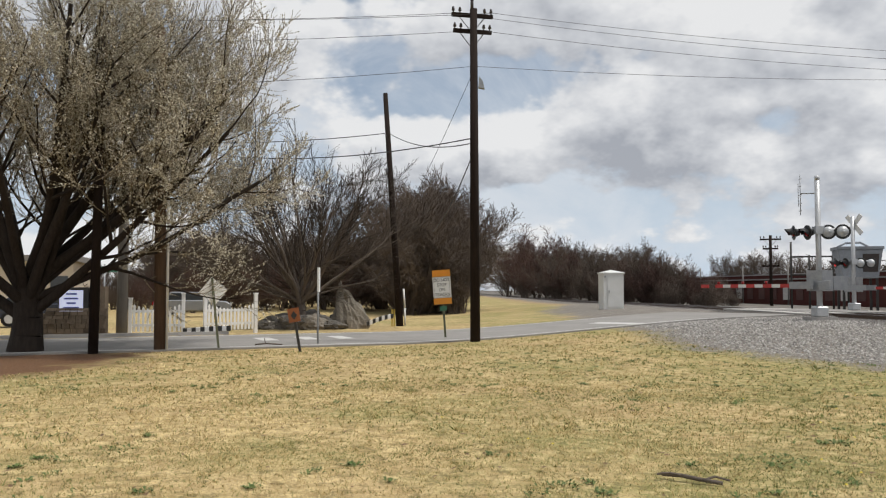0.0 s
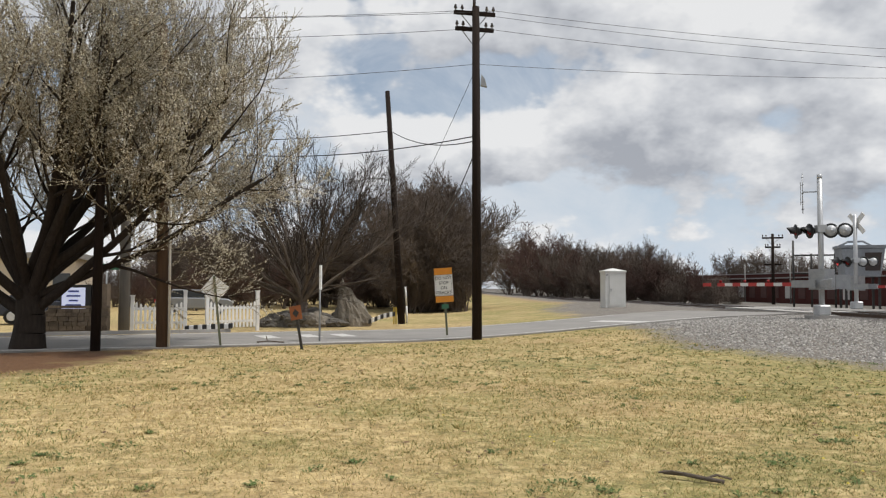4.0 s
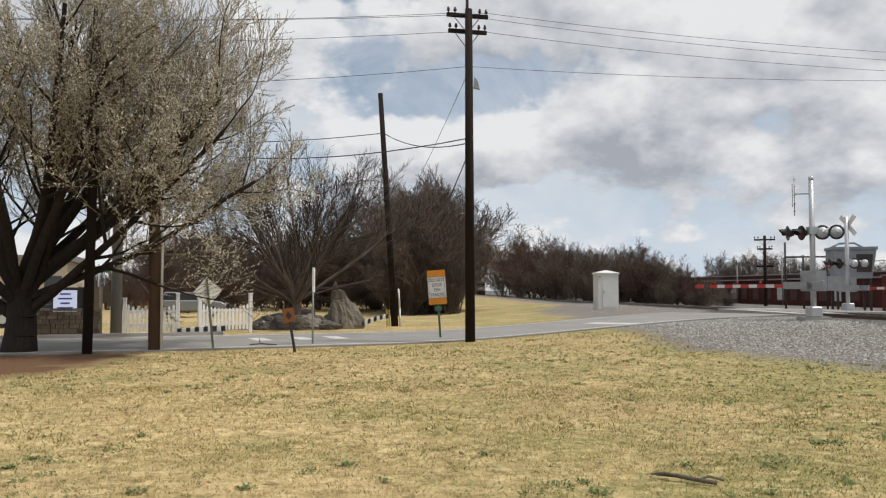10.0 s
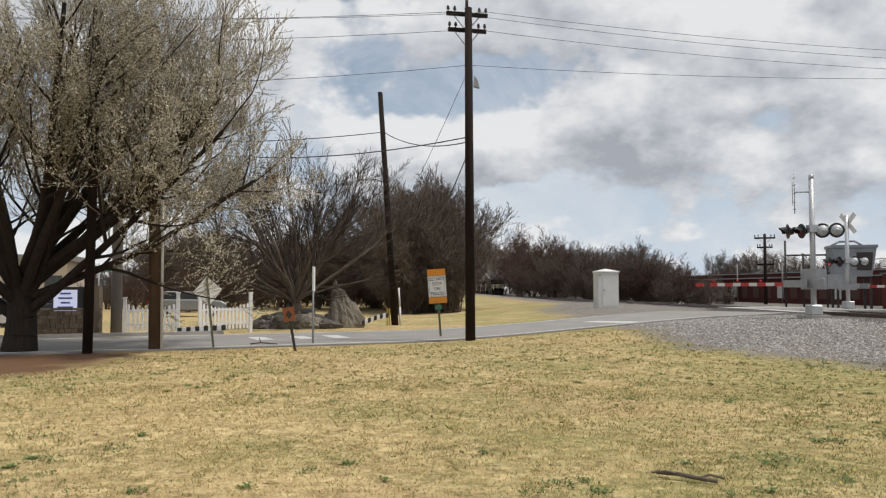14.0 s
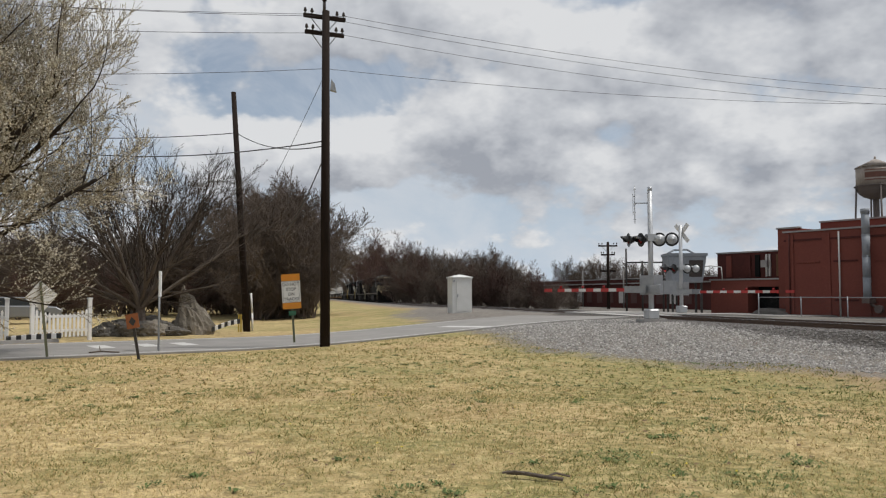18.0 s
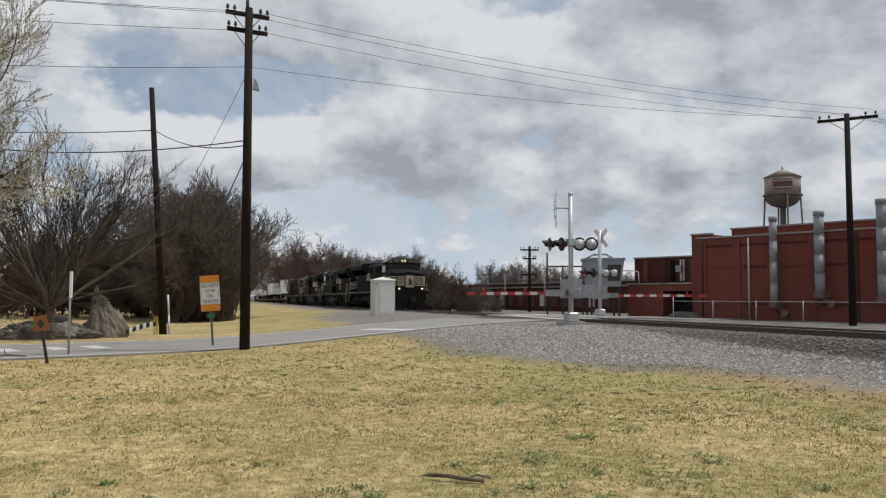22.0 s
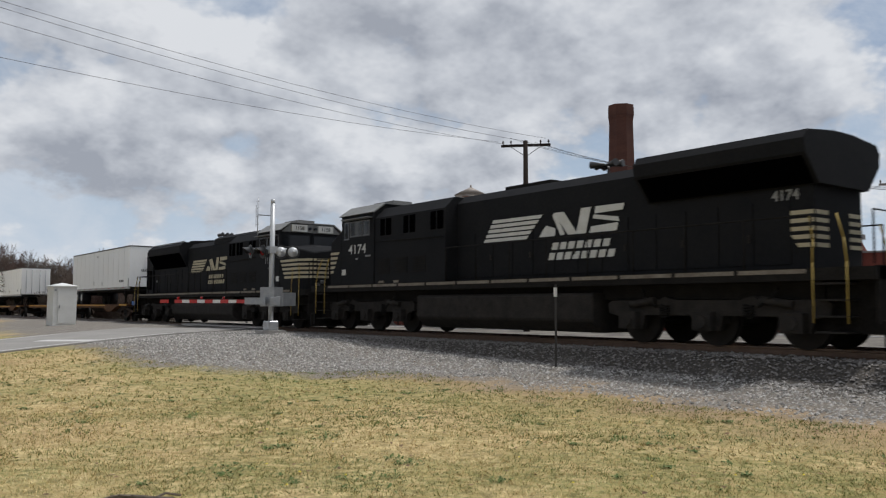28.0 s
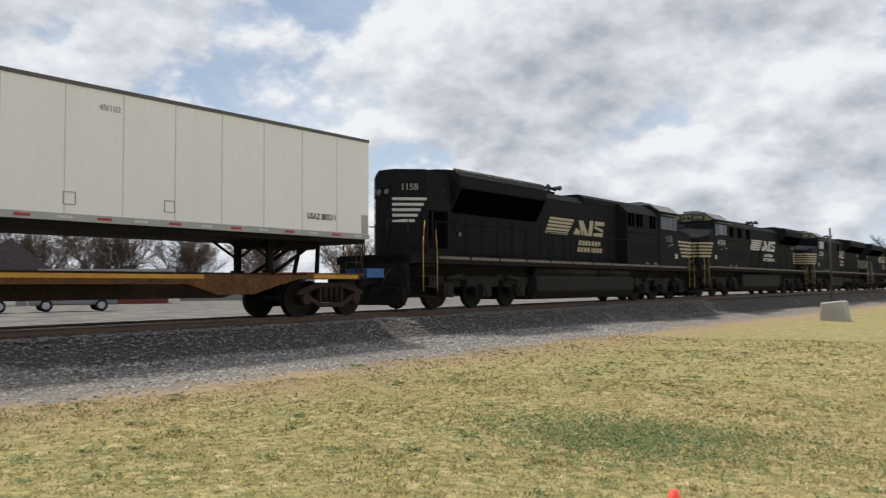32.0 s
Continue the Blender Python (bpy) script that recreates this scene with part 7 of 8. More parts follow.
def build_mill():
    m = thing("mill_building", MILL, "long windowless red painted brick mill building with ducts", "building", "mill buildings")
    L = 17.2
    main = wall_box("wall", m, 0, L, 0, 26, 0.3, 5.05, BRICK)
    up = wall_box("upper_wall", m, 0.4, 11.5, 3.0, 24, 5.05, 5.75, BRICK)
    wall_box("corner_tower", m, -0.9, 0.35, 0.8, 6, 0.3, 5.35, BRICK)
    # pilasters, bricked-up window ledges and downpipes
    for i in range(9):
        x = 0.15 + i * 2.1
        bm = bm_()
        box(bm, x, x + 0.42, -0.06, -0.002, 0.35, 4.9)
        part("pilaster", bm, BRICK_D if i in (4, 6) else BRICK, main)
    for i in range(8):
        x = 0.75 + i * 2.1
        for z in (3.35, 1.3):
            bm = bm_()
            box(bm, x, x + 1.3, -0.05, -0.002, z, z + 0.09)
            part("ledge", bm, BRICK_D if i % 2 else BRICK, main)
    bm = bm_()
    box(bm, 0, L, -0.045, -0.003, 4.55, 4.66)
    part("string_course", bm, BRICK_D, main)
    for x in (0.35, 3.2, 14.2):
        bm = bm_()
        tube(bm, (x, -0.10, 0.4), (x, -0.10, 4.95), 0.045, 0.045, 8)
        part("downpipe", bm, PIPE_W if x > 1 else BRICK_D, main)
    # three exhaust ducts
    for h, top, bot, r in ((38.65, 5.75, 1.45, 0.19), (41.35, 5.85, 1.95, 0.24), (44.9, 6.2, 1.75, 0.27)):
        x = mill_x(h)
        d = thing("exhaust_duct", MILL @ Matrix.Translation((x, -0.5, 0)), "galvanised exhaust duct rising up the mill wall", "duct", "ducts on the mill wall")
        k = 4
        for i in range(k):
            bm = bm_()
            z0, z1 = lerp(bot, top, i / k), lerp(bot, top, (i + 1) / k)
            tube(bm, (0, 0, z0), (0, 0, z1 - 0.03), r, r, 18)
            tube(bm, (0, 0, z1 - 0.05), (0, 0, z1 - 0.004), r + 0.012, r + 0.012, 18)
            part("duct_section", bm, DUCT, d)
        bm = bm_()
        tube(bm, (0, 0, top), (0, 0, top + 0.22), r + 0.03, r + 0.03, 18)
        part("cap", bm, DUCT, d)
        bm = bm_()
        box(bm, -r, r, -r, 0.48, bot - 0.25, bot)
        tube(bm, (0.40, 0.2, bot - 0.55), (0.40, 0.45, bot - 0.55), 0.20, 0.20, 16)
        tube(bm, (0.05, 0.15, bot - 0.25), (0.36, 0.3, bot - 0.50), 0.07, 0.07, 8)
        part("fan_housing", bm, mat("dull_fan_metal", (0.20, 0.15, 0.13), 0.7, 0.2, scale=3, bump=0.1), d, bev=0.03)
    # lower block to the north, with a dark loading bay
    n = thing("mill_building", MILL, "older dark red brick mill block with a loading bay", "building", "mill buildings")
    w = wall_box("upper_wall", n, -5.6, -0.95, 1.6, 14, 2.6, 4.15, BRICK_D)
    lo = wall_box("lower_wall", n, -5.6, -3.0, 0.9, 14, 0.3, 2.5, BRICK)
    wall_box("lintel_wall", n, -3.0, -0.95, 0.9, 2.0, 2.1, 2.5, BRICK)
    bm = bm_()
    box(bm, -3.0, -0.95, 2.0, 2.2, 0.3, 2.5)
    part("bay_back", bm, DARK_IN, n)
    bm = bm_()
    box(bm, -0.95, -0.9, 0.9, 2.0, 0.3, 2.5)
    part("bay_side", bm, BRICK_D, n)
    for x, mt, ww in ((-4.9, BRICK, 0.35), (-3.6, BRICK_D, 0.4), (-2.2, PIPE_W, 0.12), (-2.0, PIPE_W, 0.12), (-2.9, DARK_IN, 0.3), (-1.5, mat("rust_stain", (0.16, 0.09, 0.05), 0.9, scale=2, bump=0.1), 0.5)):
        bm = bm_()
        box(bm, x, x + ww, 1.50, 1.598, 2.7, 4.0)
        part("wall_panel", bm, mt, w)
    bm = bm_()
    box(bm, -2.35, -1.95, 1.25, 1.6, 3.25, 3.65)
    part("vent_box", bm, COPING, w, bev=0.02)
    bm = bm_()
    prism(bm, [(-3.2, 0.35), (-0.2, 0.35), (-1.2, 0.85), (-2.2, 0.9)], "y", -0.6, 0.8)
    tagged(part("dirt_heap", bm, mat("grey_dirt", (0.17, 0.155, 0.14), 0.95, scale=3, bump=0.6), at=MILL @ Matrix.Translation((0.9, 0.0, -0.02)), bev=0.15), "low grey heap of dirt beside the mill", "heap")
    bm = bm_()
    pipe(bm, [(-4.7, 0.85, 2.5), (-4.7, 0.75, 3.3), (-5.3, 0.5, 3.4), (-5.6, 0.35, 3.35)], 0.03, 6)
    lamp_ = tagged(part("wall_lamp", bm, PIPE_W, at=MILL), "bent pale wall lamp on the mill", "lamp")
    # long low range behind the crossing
    a, b = at_heading(16.2, 92), at_heading(29.5, 63)
    d = b - a
    R = Matrix.Translation(a) @ Matrix.Rotation(math.atan2(d.y, d.x), 4, "Z")
    lowr = thing("mill_building", R, "long low red brick range with a flat roof", "building", "mill buildings")
    LL = d.length
    lw = wall_box("wall", lowr, 4.5, LL, 0, 10, 0.1, 2.95, BRICK_D)
    an = wall_box("annexe", lowr, 0, 4.4, 1.2, 9, 0.1, 2.75, BRICK)
    bm = bm_()
    box(bm, 0.6, 3.9, 1.12, 1.198, 0.9, 2.45)
    part("door_panel", bm, BRICK_D, an)
    for i in range(14):
        x = 6.0 + i * (LL - 8) / 14
        bm = bm_()
        box(bm, x, x + 0.9, -0.05, -0.003, 0.9, 2.1)
        part("window", bm, mat("boarded_window", (0.10, 0.045, 0.038), 0.8, scale=2, bump=0.1) if i % 4 else PIPE_W, lw)
    bm = bm_()
    box(bm, 4.5, LL, -0.25, 0.0, 2.55, 2.65)
    part("gutter", bm, COPING, lw)
    for x in (7, 15, 22):
        bm = bm_()
        tube(bm, (x, -0.3, 0.1), (x, -0.3, 3.9), 0.06, 0.06, 8)
        tagged(part("yard_post", bm, GREY_POLE, at=R), "plain weathered post before the low range", "post", "posts before the low range")
    # dust collector on legs
    c = thing("dust_collector", Matrix.Translation(at_heading(27.4, 52, 0.4)) @ Matrix.Rotation(radians(-15), 4, "Z"), "grey steel dust collector hopper on legs", "hopper")
    bm = bm_()
    prism(bm, [(-1.15, 3.55), (-0.9, 1.95), (0.9, 1.95), (1.15, 3.55)], "y", -0.9, 0.9)
    part("hopper", bm, DUCT, c, bev=0.03)
    bm = bm_()
    box(bm, -1.2, 1.2, -0.95, 0.95, 3.555, 3.72)
    part("lid", bm, DUCT, c, bev=0.03)
    bm = bm_()
    prism(bm, [(0.1, 3.3), (0.95, 3.3), (0.85, 2.3), (0.1, 2.3)], "y", -0.93, -0.905)
    part("dark_panel", bm, mat("brown_panel", (0.06, 0.045, 0.04), 0.7, scale=3, bump=0.05), c)
    for x in (-0.85, 0.85):
        for y in (-0.7, 0.7):
            bm = bm_()
            box(bm, x - 0.06, x + 0.06, y - 0.06, y + 0.06, -0.2, 1.96)
            part("leg", bm, LOCO_MATT_, c)
    bm = bm_()
    pipe(bm, [(-1.0, 0, 3.72), (-0.6, 0, 3.95), (0.2, 0, 3.98), (0.6, 0, 3.75)], 0.06, 8)
    part("pipe", bm, DUCT, c)
    # black pipe frame beside it
    f = thing("pipe_frame", Matrix.Translation(at_heading(25.1, 54, 0.4)) @ Matrix.Rotation(radians(-20), 4, "Z"), "black steel frame of posts and rails in the yard", "frame")
    for x in (-1.4, -0.4, 0.9, 1.7):
        bm = bm_()
        tube(bm, (x, 0, -0.2), (x, 0, 3.4 if x > -1 else 4.2), 0.06, 0.06, 8)
        part("upright", bm, LOCO_MATT_, f)
    for z in (2.2, 3.3):
        bm = bm_()
        tube(bm, (-1.4, 0, z), (1.7, 0, z), 0.05, 0.05, 8)
        part("rail", bm, LOCO_MATT_, f)
    # old telegraph pole
    p = at_heading(22.4, 66, 0.3)
    utility_pole(p, p + Vector((0, 0, 5.5)), "old dark telegraph pole with three short crossarms", ((0.3, 1.5, -20), (1.0, 1.1, -20), (2.3, 1.2, -20)), 0.14, 0.10)
    # chimney
    ch = thing("chimney", Matrix.Translation(at_heading(49.45, 62, 0.3)) @ Matrix.Rotation(radians(20), 4, "Z"), "tall tapered red brick chimney with a corbelled cap", "chimney")
    bm = bm_()
    tube(bm, (0, 0, 0), (0, 0, 15.2), 1.32, 0.93, 8)
    for fc in bm.faces:
        fc.smooth = False
    part("shaft", bm, BRICK_CH, ch)
    bm = bm_()
    for i, (z, r) in enumerate(((15.2, 0.95), (15.45, 0.98), (15.65, 1.01), (16.25, 0.98))):
        tube(bm, (0, 0, z), (0, 0, z + (0.25, 0.2, 0.6, 0.2)[i]), r, r, 8)
    for fc in bm.faces:
        fc.smooth = False
    part("cap", bm, BRICK_CH, ch)
    # office block and lower wing to the south
    o = thing("mill_building", MILL, "red brick mill block with a pale cornice and few windows", "building", "mill buildings")
    wall_box("wall", o, 14.6, L + 0.02, 0.05, 12, 5.05, 5.45, BRICK)
    ow = wall_box("office_wall", o, L + 0.02, 25.0, 0.7, 14, 0.3, 4.85, BRICK, False)
    bm = bm_()
    box(bm, L, 25.2, 0.45, 1.0, 4.852, 5.05)
    part("cornice", bm, COPING, ow, bev=0.03)
    bm = bm_()
    box(bm, L + 0.6, 24.6, 1.4, 2.2, 5.05, 5.42)
    part("cornice", bm, COPING, ow, bev=0.03)
    sw = wall_box("south_wing", o, 25.0, 46, 2.0, 14, 0.3, 4.3, BRICK)
    for x, z0, z1, mt in ((18.6, 1.1, 2.0, DARK_IN), (20.4, 2.3, 4.0, DARK_IN), (20.4, 0.9, 1.9, BRICK_D), (23.6, 0.9, 1.8, DARK_IN), (24.5, 0.9, 1.8, BRICK_D)):
        bm = bm_()
        box(bm, x, x + 0.55, 0.62, 0.698, z0, z1)
        wd = part("window", bm, mt, ow)
        bm = bm_()
        box(bm, x - 0.1, x + 0.65, 0.55, 0.70, z0 - 0.12, z0 - 0.01)
        part("sill", bm, COPING, wd)
    for x in (26.5, 29.5, 32.5, 36):
        bm = bm_()
        box(bm, x, x + 0.9, 1.93, 1.998, 1.2, 2.6)
        part("window", bm, GLASS_B, sw)
    bm = bm_()
    tube(bm, (22.6, 0.6, 0.3), (22.6, 0.6, 4.8), 0.05, 0.05, 8)
    part("downpipe", bm, BRICK_D, ow)
    # white warning diamond on the wall
    bm = bm_()
    box(bm, -0.36, 0.36, -0.02, 0, -0.36, 0.36)
    dx = mill_x(51.5)
    dm = tagged(part("warning_diamond", bm, SIGN_WHITE, at=MILL @ Matrix.Translation((dx, -0.01, 2.35)) @ Matrix.Rotation(radians(45), 4, "Y")), "white warning diamond mounted on the mill wall", "sign")
    # water tower
    t = thing("water_tower", at_heading(39.0, 170, 0.0), "old steel water tower with conical roof on four legs", "water tower")
    TANK = mat("faded_tank_paint", (0.36, 0.32, 0.28), 0.7, col2=(0.22, 0.18, 0.155), scale=0.6, fine=4, stretch=(1, 1, 0.4), bump=0.1)
    TANK_D = mat("rusty_tank_bottom", (0.13, 0.105, 0.095), 0.8, scale=0.5, bump=0.1)
    bm = bm_()
    tube(bm, (0, 0, 21.4), (0, 0, 25.0), 3.3, 3.3, 28)
    tk = part("tank", bm, TANK, t)
    bm = bm_()
    tube(bm, (0, 0, 25.0), (0, 0, 26.6), 3.5, 0.25, 28)
    tube(bm, (0, 0, 26.6), (0, 0, 27.1), 0.2, 0.15, 10)
    part("roof", bm, TANK, t)
    bm = bm_()
    for i in range(5):
        a0, a1 = math.pi / 2 * i / 5, math.pi / 2 * (i + 1) / 5
        tube(bm, (0, 0, 21.4 - 2.3 * math.sin(a0)), (0, 0, 21.4 - 2.3 * math.sin(a1)), 3.3 * math.cos(a0), max(0.5, 3.3 * math.cos(a1)), 28, False)
    part("bowl", bm, TANK_D, t)
    bm = bm_()
    tube(bm, (0, 0, 0), (0, 0, 19.4), 0.55, 0.55, 14)
    part("riser", bm, TANK_D, t)
    for i in range(4):
        a = math.pi / 4 + i * math.pi / 2 + 0.35
        bm = bm_()
        tube(bm, (4.3 * math.cos(a), 4.3 * math.sin(a), 0), (3.25 * math.cos(a), 3.25 * math.sin(a), 21.8), 0.17, 0.17, 8)
        part("leg", bm, TANK_D, t)
        b = a + math.pi / 2
        for z in (7.5, 14.5):
            k = lerp(4.3, 3.25, z / 21.8)
            bm = bm_()
            tube(bm, (k * math.cos(a), k * math.sin(a), z), (k * math.cos(b), k * math.sin(b), z), 0.08, 0.08, 6)
            part("strut", bm, TANK_D, t)
    bm = bm_()
    for i in range(28):
        a, b = 6.283 * i / 28, 6.283 * (i + 1) / 28
        tube(bm, (3.55 * math.cos(a), 3.55 * math.sin(a), 21.5), (3.55 * math.cos(b), 3.55 * math.sin(b), 21.5), 0.12, 0.12, 5)
    part("balcony", bm, TANK_D, t)
    # painted panel with bars for its unreadable words, on the side towards the tracks
    for z0, z1, mt in ((22.4, 24.4, mat("tank_panel", (0.16, 0.07, 0.05), 0.8, scale=1, bump=0.03)), (23.9, 24.2, TANK), (22.6, 22.9, TANK)):
        bm = bm_()
        k = 8
        c0 = radians(90 - 39.0 + 180)
        rr = 3.32 if mt is not TANK else 3.34
        for i in range(k):
            a, b = c0 - 0.55 + 1.1 * i / k, c0 - 0.55 + 1.1 * (i + 1) / k
            bm.faces.new([bm.verts.new(p) for p in ((rr * math.cos(a), rr * math.sin(a), z0), (rr * math.cos(b), rr * math.sin(b), z0), (rr * math.cos(b), rr * math.sin(b), z1), (rr * math.cos(a), rr * math.sin(a), z1))])
        part("painted_panel", bm, mt, tk)
    # chain-link fence before the mill: posts, top rail and sagging wires
    fe = thing("chain_link_fence", MILL @ Matrix.Translation((0, -3.2, 0)), "low galvanised chain-link fence before the mill", "fence")
    k = 13
    for i in range(k + 1):
        x = 0.5 + i * 2.4
        bm = bm_()
        tube(bm, (x, 0, 0.2), (x, 0, 1.55 if i % 4 else 1.75), 0.03, 0.03, 6)
        part("post", bm, GALV, fe)
    for z in (0.5, 1.5):
        bm = bm_()
        tube(bm, (0.5, 0, z), (0.5 + k * 2.4, 0, z), 0.02, 0.02, 6)
        part("rail", bm, GALV, fe)
    segs = []
    x = 0.5
    while x < 0.5 + k * 2.4 - 0.9:
        segs.append((x, 0, 0.5, x + 0.95, 0, 1.5, 0.0025, 0.0025))
        segs.append((x + 0.95, 0, 0.5, x, 0, 1.5, 0.0025, 0.0025))
        x += 0.12
    mesh_part("mesh", segs_mesh("mesh", segs, 3), LOCO_MATT_, fe)


build_mill()


# ---- the town side, seen under and behind the train ----
def block(name_label, h, r, w, d, hgt, material, roof, wins=0, turn=None, rows=1, pitched=0.0):
    p = at_heading(h, r, 0.45)
    m = Matrix.Translation(p) @ Matrix.Rotation(radians(-h if turn is None else turn), 4, "Z")
    b = thing("building", m, name_label, "building", "buildings beyond the tracks")
    bm = bm_()
    box(bm, -w / 2, w / 2, 0, d, 0, hgt)
    wl_ = part("wall", bm, material, b)
    bm = bm_()
    if pitched:
        prism(bm, [(-w / 2 - 0.4, hgt), (w / 2 + 0.4, hgt), (0, hgt + pitched)], "y", -0.4, d + 0.4)
    else:
        box(bm, -w / 2 - 0.15, w / 2 + 0.15, -0.15, d + 0.15, hgt + 0.002, hgt + 0.22)
    part("roof", bm, roof, b)
    for j in range(rows):
        for i in range(wins):
            x = lerp(-w / 2 + 0.8, w / 2 - 1.8, i / max(1, wins - 1))
            z = 1.0 + j * 2.9
            bm = bm_()
            box(bm, x, x + 1.0, -0.03, 0.02, z, z + 1.5)
            wi = part("window", bm, PIPE_W, wl_)
            bm = bm_()
            box(bm, x + 0.08, x + 0.92, -0.045, -0.032, z + 0.08, z + 0.70)
            part("pane", bm, GLASS_B, wi)
            bm = bm_()
            box(bm, x + 0.08, x + 0.92, -0.045, -0.032, z + 0.78, z + 1.42)
            part("pane", bm, GLASS_B, wi)
    return b


SHINGLE = mat("dark_shingle", (0.10, 0.10, 0.105), 0.9, scale=3, bump=0.2)
GREY_WALL = mat("grey_block_wall", (0.30, 0.29, 0.27), 0.9, scale=1, amount=0.2, bump=0.1)
RED_ROOF = mat("red_metal_roof", (0.33, 0.075, 0.06), 0.6, scale=1, amount=0.2, bump=0.05)
block("red brick shop building with white sash windows", 94.0, 62, 9, 8, 5.2, BRICK, COPING, 4, None, 2)
block("long low red brick building with a flat roof", 82.5, 70, 16, 10, 3.6, BRICK, COPING, 6)
block("low grey block building with a flat roof", 102, 78, 16, 9, 3.0, GREY_WALL, COPING, 5)
block("low brown shop with red metal roof", 111, 72, 13, 8, 2.4, GREY_WALL, RED_ROOF, 4, None, 1, 0.8)
block("dark shingled house with a steep gable", 114.5, 80, 7, 9, 2.6, GREY_WALL, SHINGLE, 2, None, 1, 3.2)
block("long grey building with a low shingled roof", 107, 84, 14, 9, 2.7, GREY_WALL, SHINGLE, 4)
block("red brick wing with pale windows", 120, 75, 10, 8, 2.8, BRICK, COPING, 4)
block("low pale building far along the tracks", 129, 90, 14, 8, 2.8, GREY_WALL, RED_ROOF, 4)
block("low pale building far along the tracks", 139, 110, 16, 8, 2.8, GREY_WALL, COPING, 4)
for i, (h, r, mt, lab) in enumerate(((88.5, 44, CAR_WHITE, "white parked car in the lot behind the tracks"), (92.5, 46, CAR_GREY, "grey parked car in the lot behind the tracks"), (97, 44, CAR_WHITE, "white parked car in the lot behind the tracks"), (101.5, 47, CAR_WHITE, "white parked car in the lot behind the tracks"),
                                     (107, 46, CAR_RED, "red parked car in the lot behind the tracks"), (112, 48, CAR_WHITE, "white parked car in the lot behind the tracks"), (84, 47, CAR_GREY, "grey parked car in the lot behind the tracks"), (118, 50, CAR_GREY, "grey parked car in the lot behind the tracks"), (79, 45, CAR_WHITE, "white parked car in the lot behind the tracks"))):
    build_car(at_heading(h, r, 0.52), -h + 8 * (i % 3), mt, lab)
lp = at_heading(103.5, 55, 0.45)
ll = thing("lot_lamp", lp, "dark slender parking lot lamp", "street lamp")
bm = bm_()
tube(bm, (0, 0, -0.2), (0, 0, 8.0), 0.09, 0.06, 10)
part("pole", bm, LOCO_MATT_, ll)
bm = bm_()
box(bm, -0.45, 0.15, -0.12, 0.12, 8.0, 8.12)
part("head", bm, LOCO_MATT_, ll, bev=0.03)
for h, r in ((73, 60), (66.5, 52)):
    p = at_heading(h, r, 0.45)
    utility_pole(p, p + Vector((0, 0, 8.5)), "weathered utility pole beyond the tracks", ((0.3, 2.2, -h + 10),), 0.14, 0.10, GREY_POLE)

# ---- near the camera on the far right ----
cb = thing("concrete_block", at_heading(167.9, 42, 0.1), "pale concrete block standing on the lawn", "block")
bm = bm_()
prism(bm, [(-0.6, -0.2), (0.6, -0.2), (0.52, 0.75), (-0.45, 0.85)], "y", -0.5, 0.5)
part("body", bm, CONCRETE, cb, bev=0.06)
bm = bm_()
tube(bm, (0.1, 0.1, 0.8), (0.1, 0.1, 4.2), 0.05, 0.04, 8)
part("post", bm, LOCO_MATT_, cb)
cn = thing("traffic_cone", at_heading(157.8, 5.7, 0.0), "bright orange-red traffic cone on the lawn", "cone")
CONE = mat("cone_plastic", (0.85, 0.06, 0.02), 0.5, scale=4, amount=0.1, bump=0.02)
bm = bm_()
box(bm, -0.14, 0.14, -0.14, 0.14, -0.02, 0.03)
part("foot", bm, CONE, cn, bev=0.01)
bm = bm_()
tube(bm, (0, 0, 0.03), (0, 0, 0.30), 0.10, 0.028, 20)
part("cone", bm, CONE, cn)


# ---- grass, stones and litter ----
def blades_material():
    m = bpy.data.materials.new("grass_blades")
    m.use_nodes = True
    n, l = m.node_tree.nodes, m.node_tree.links
    b = n["Principled BSDF"]
    b.inputs["Roughness"].default_value = 0.85
    b.inputs["Specular IOR Level"].default_value = 0.15
    g = n.new("ShaderNodeNewGeometry")
    co = n.new("ShaderNodeTexCoord")
    t = n.new("ShaderNodeTexNoise")
    t.inputs["Scale"].default_value, t.inputs["Detail"].default_value = 0.45, 4
    l.new(co.outputs["Object"], t.inputs["Vector"])
    a = n.new("ShaderNodeMath")
    a.operation = "MULTIPLY_ADD"
    a.inputs[1].default_value = 0.50
    l.new(g.outputs["Random Per Island"], a.inputs[0])
    # greener towards the tracks
    sx = n.new("ShaderNodeSeparateXYZ")
    l.new(co.outputs["Object"], sx.inputs[0])
    ea = n.new("ShaderNodeMapRange")
    ea.inputs["From Min"].default_value, ea.inputs["From Max"].default_value = -4.0, 12.0
    ea.inputs["To Min"].default_value, ea.inputs["To Max"].default_value = -0.04, 0.085
    l.new(sx.outputs[0], ea.inputs["Value"])
    ad = n.new("ShaderNodeMath")
    l.new(t.outputs["Fac"], ad.inputs[0])
    l.new(ea.outputs[0], ad.inputs[1])
    l.new(ad.outputs[0], a.inputs[2])
    r = n.new("ShaderNodeValToRGB")
    e = r.color_ramp.elements
    e[0].position, e[0].color = 0.42, (0.84, 0.70, 0.41, 1)
    e[1].position, e[1].color = 0.98, (0.13, 0.165, 0.045, 1)
    for p, c in ((0.56, (0.56, 0.43, 0.20, 1)), (0.68, (0.33, 0.235, 0.095, 1)), (0.76, (0.52, 0.40, 0.20, 1)), (0.84, (0.20, 0.21, 0.065, 1))):
        k = e.new(p)
        k.color = c
    l.new(a.outputs[0], r.inputs[0])
    l.new(r.outputs[0], b.inputs["Base Color"])
    return m


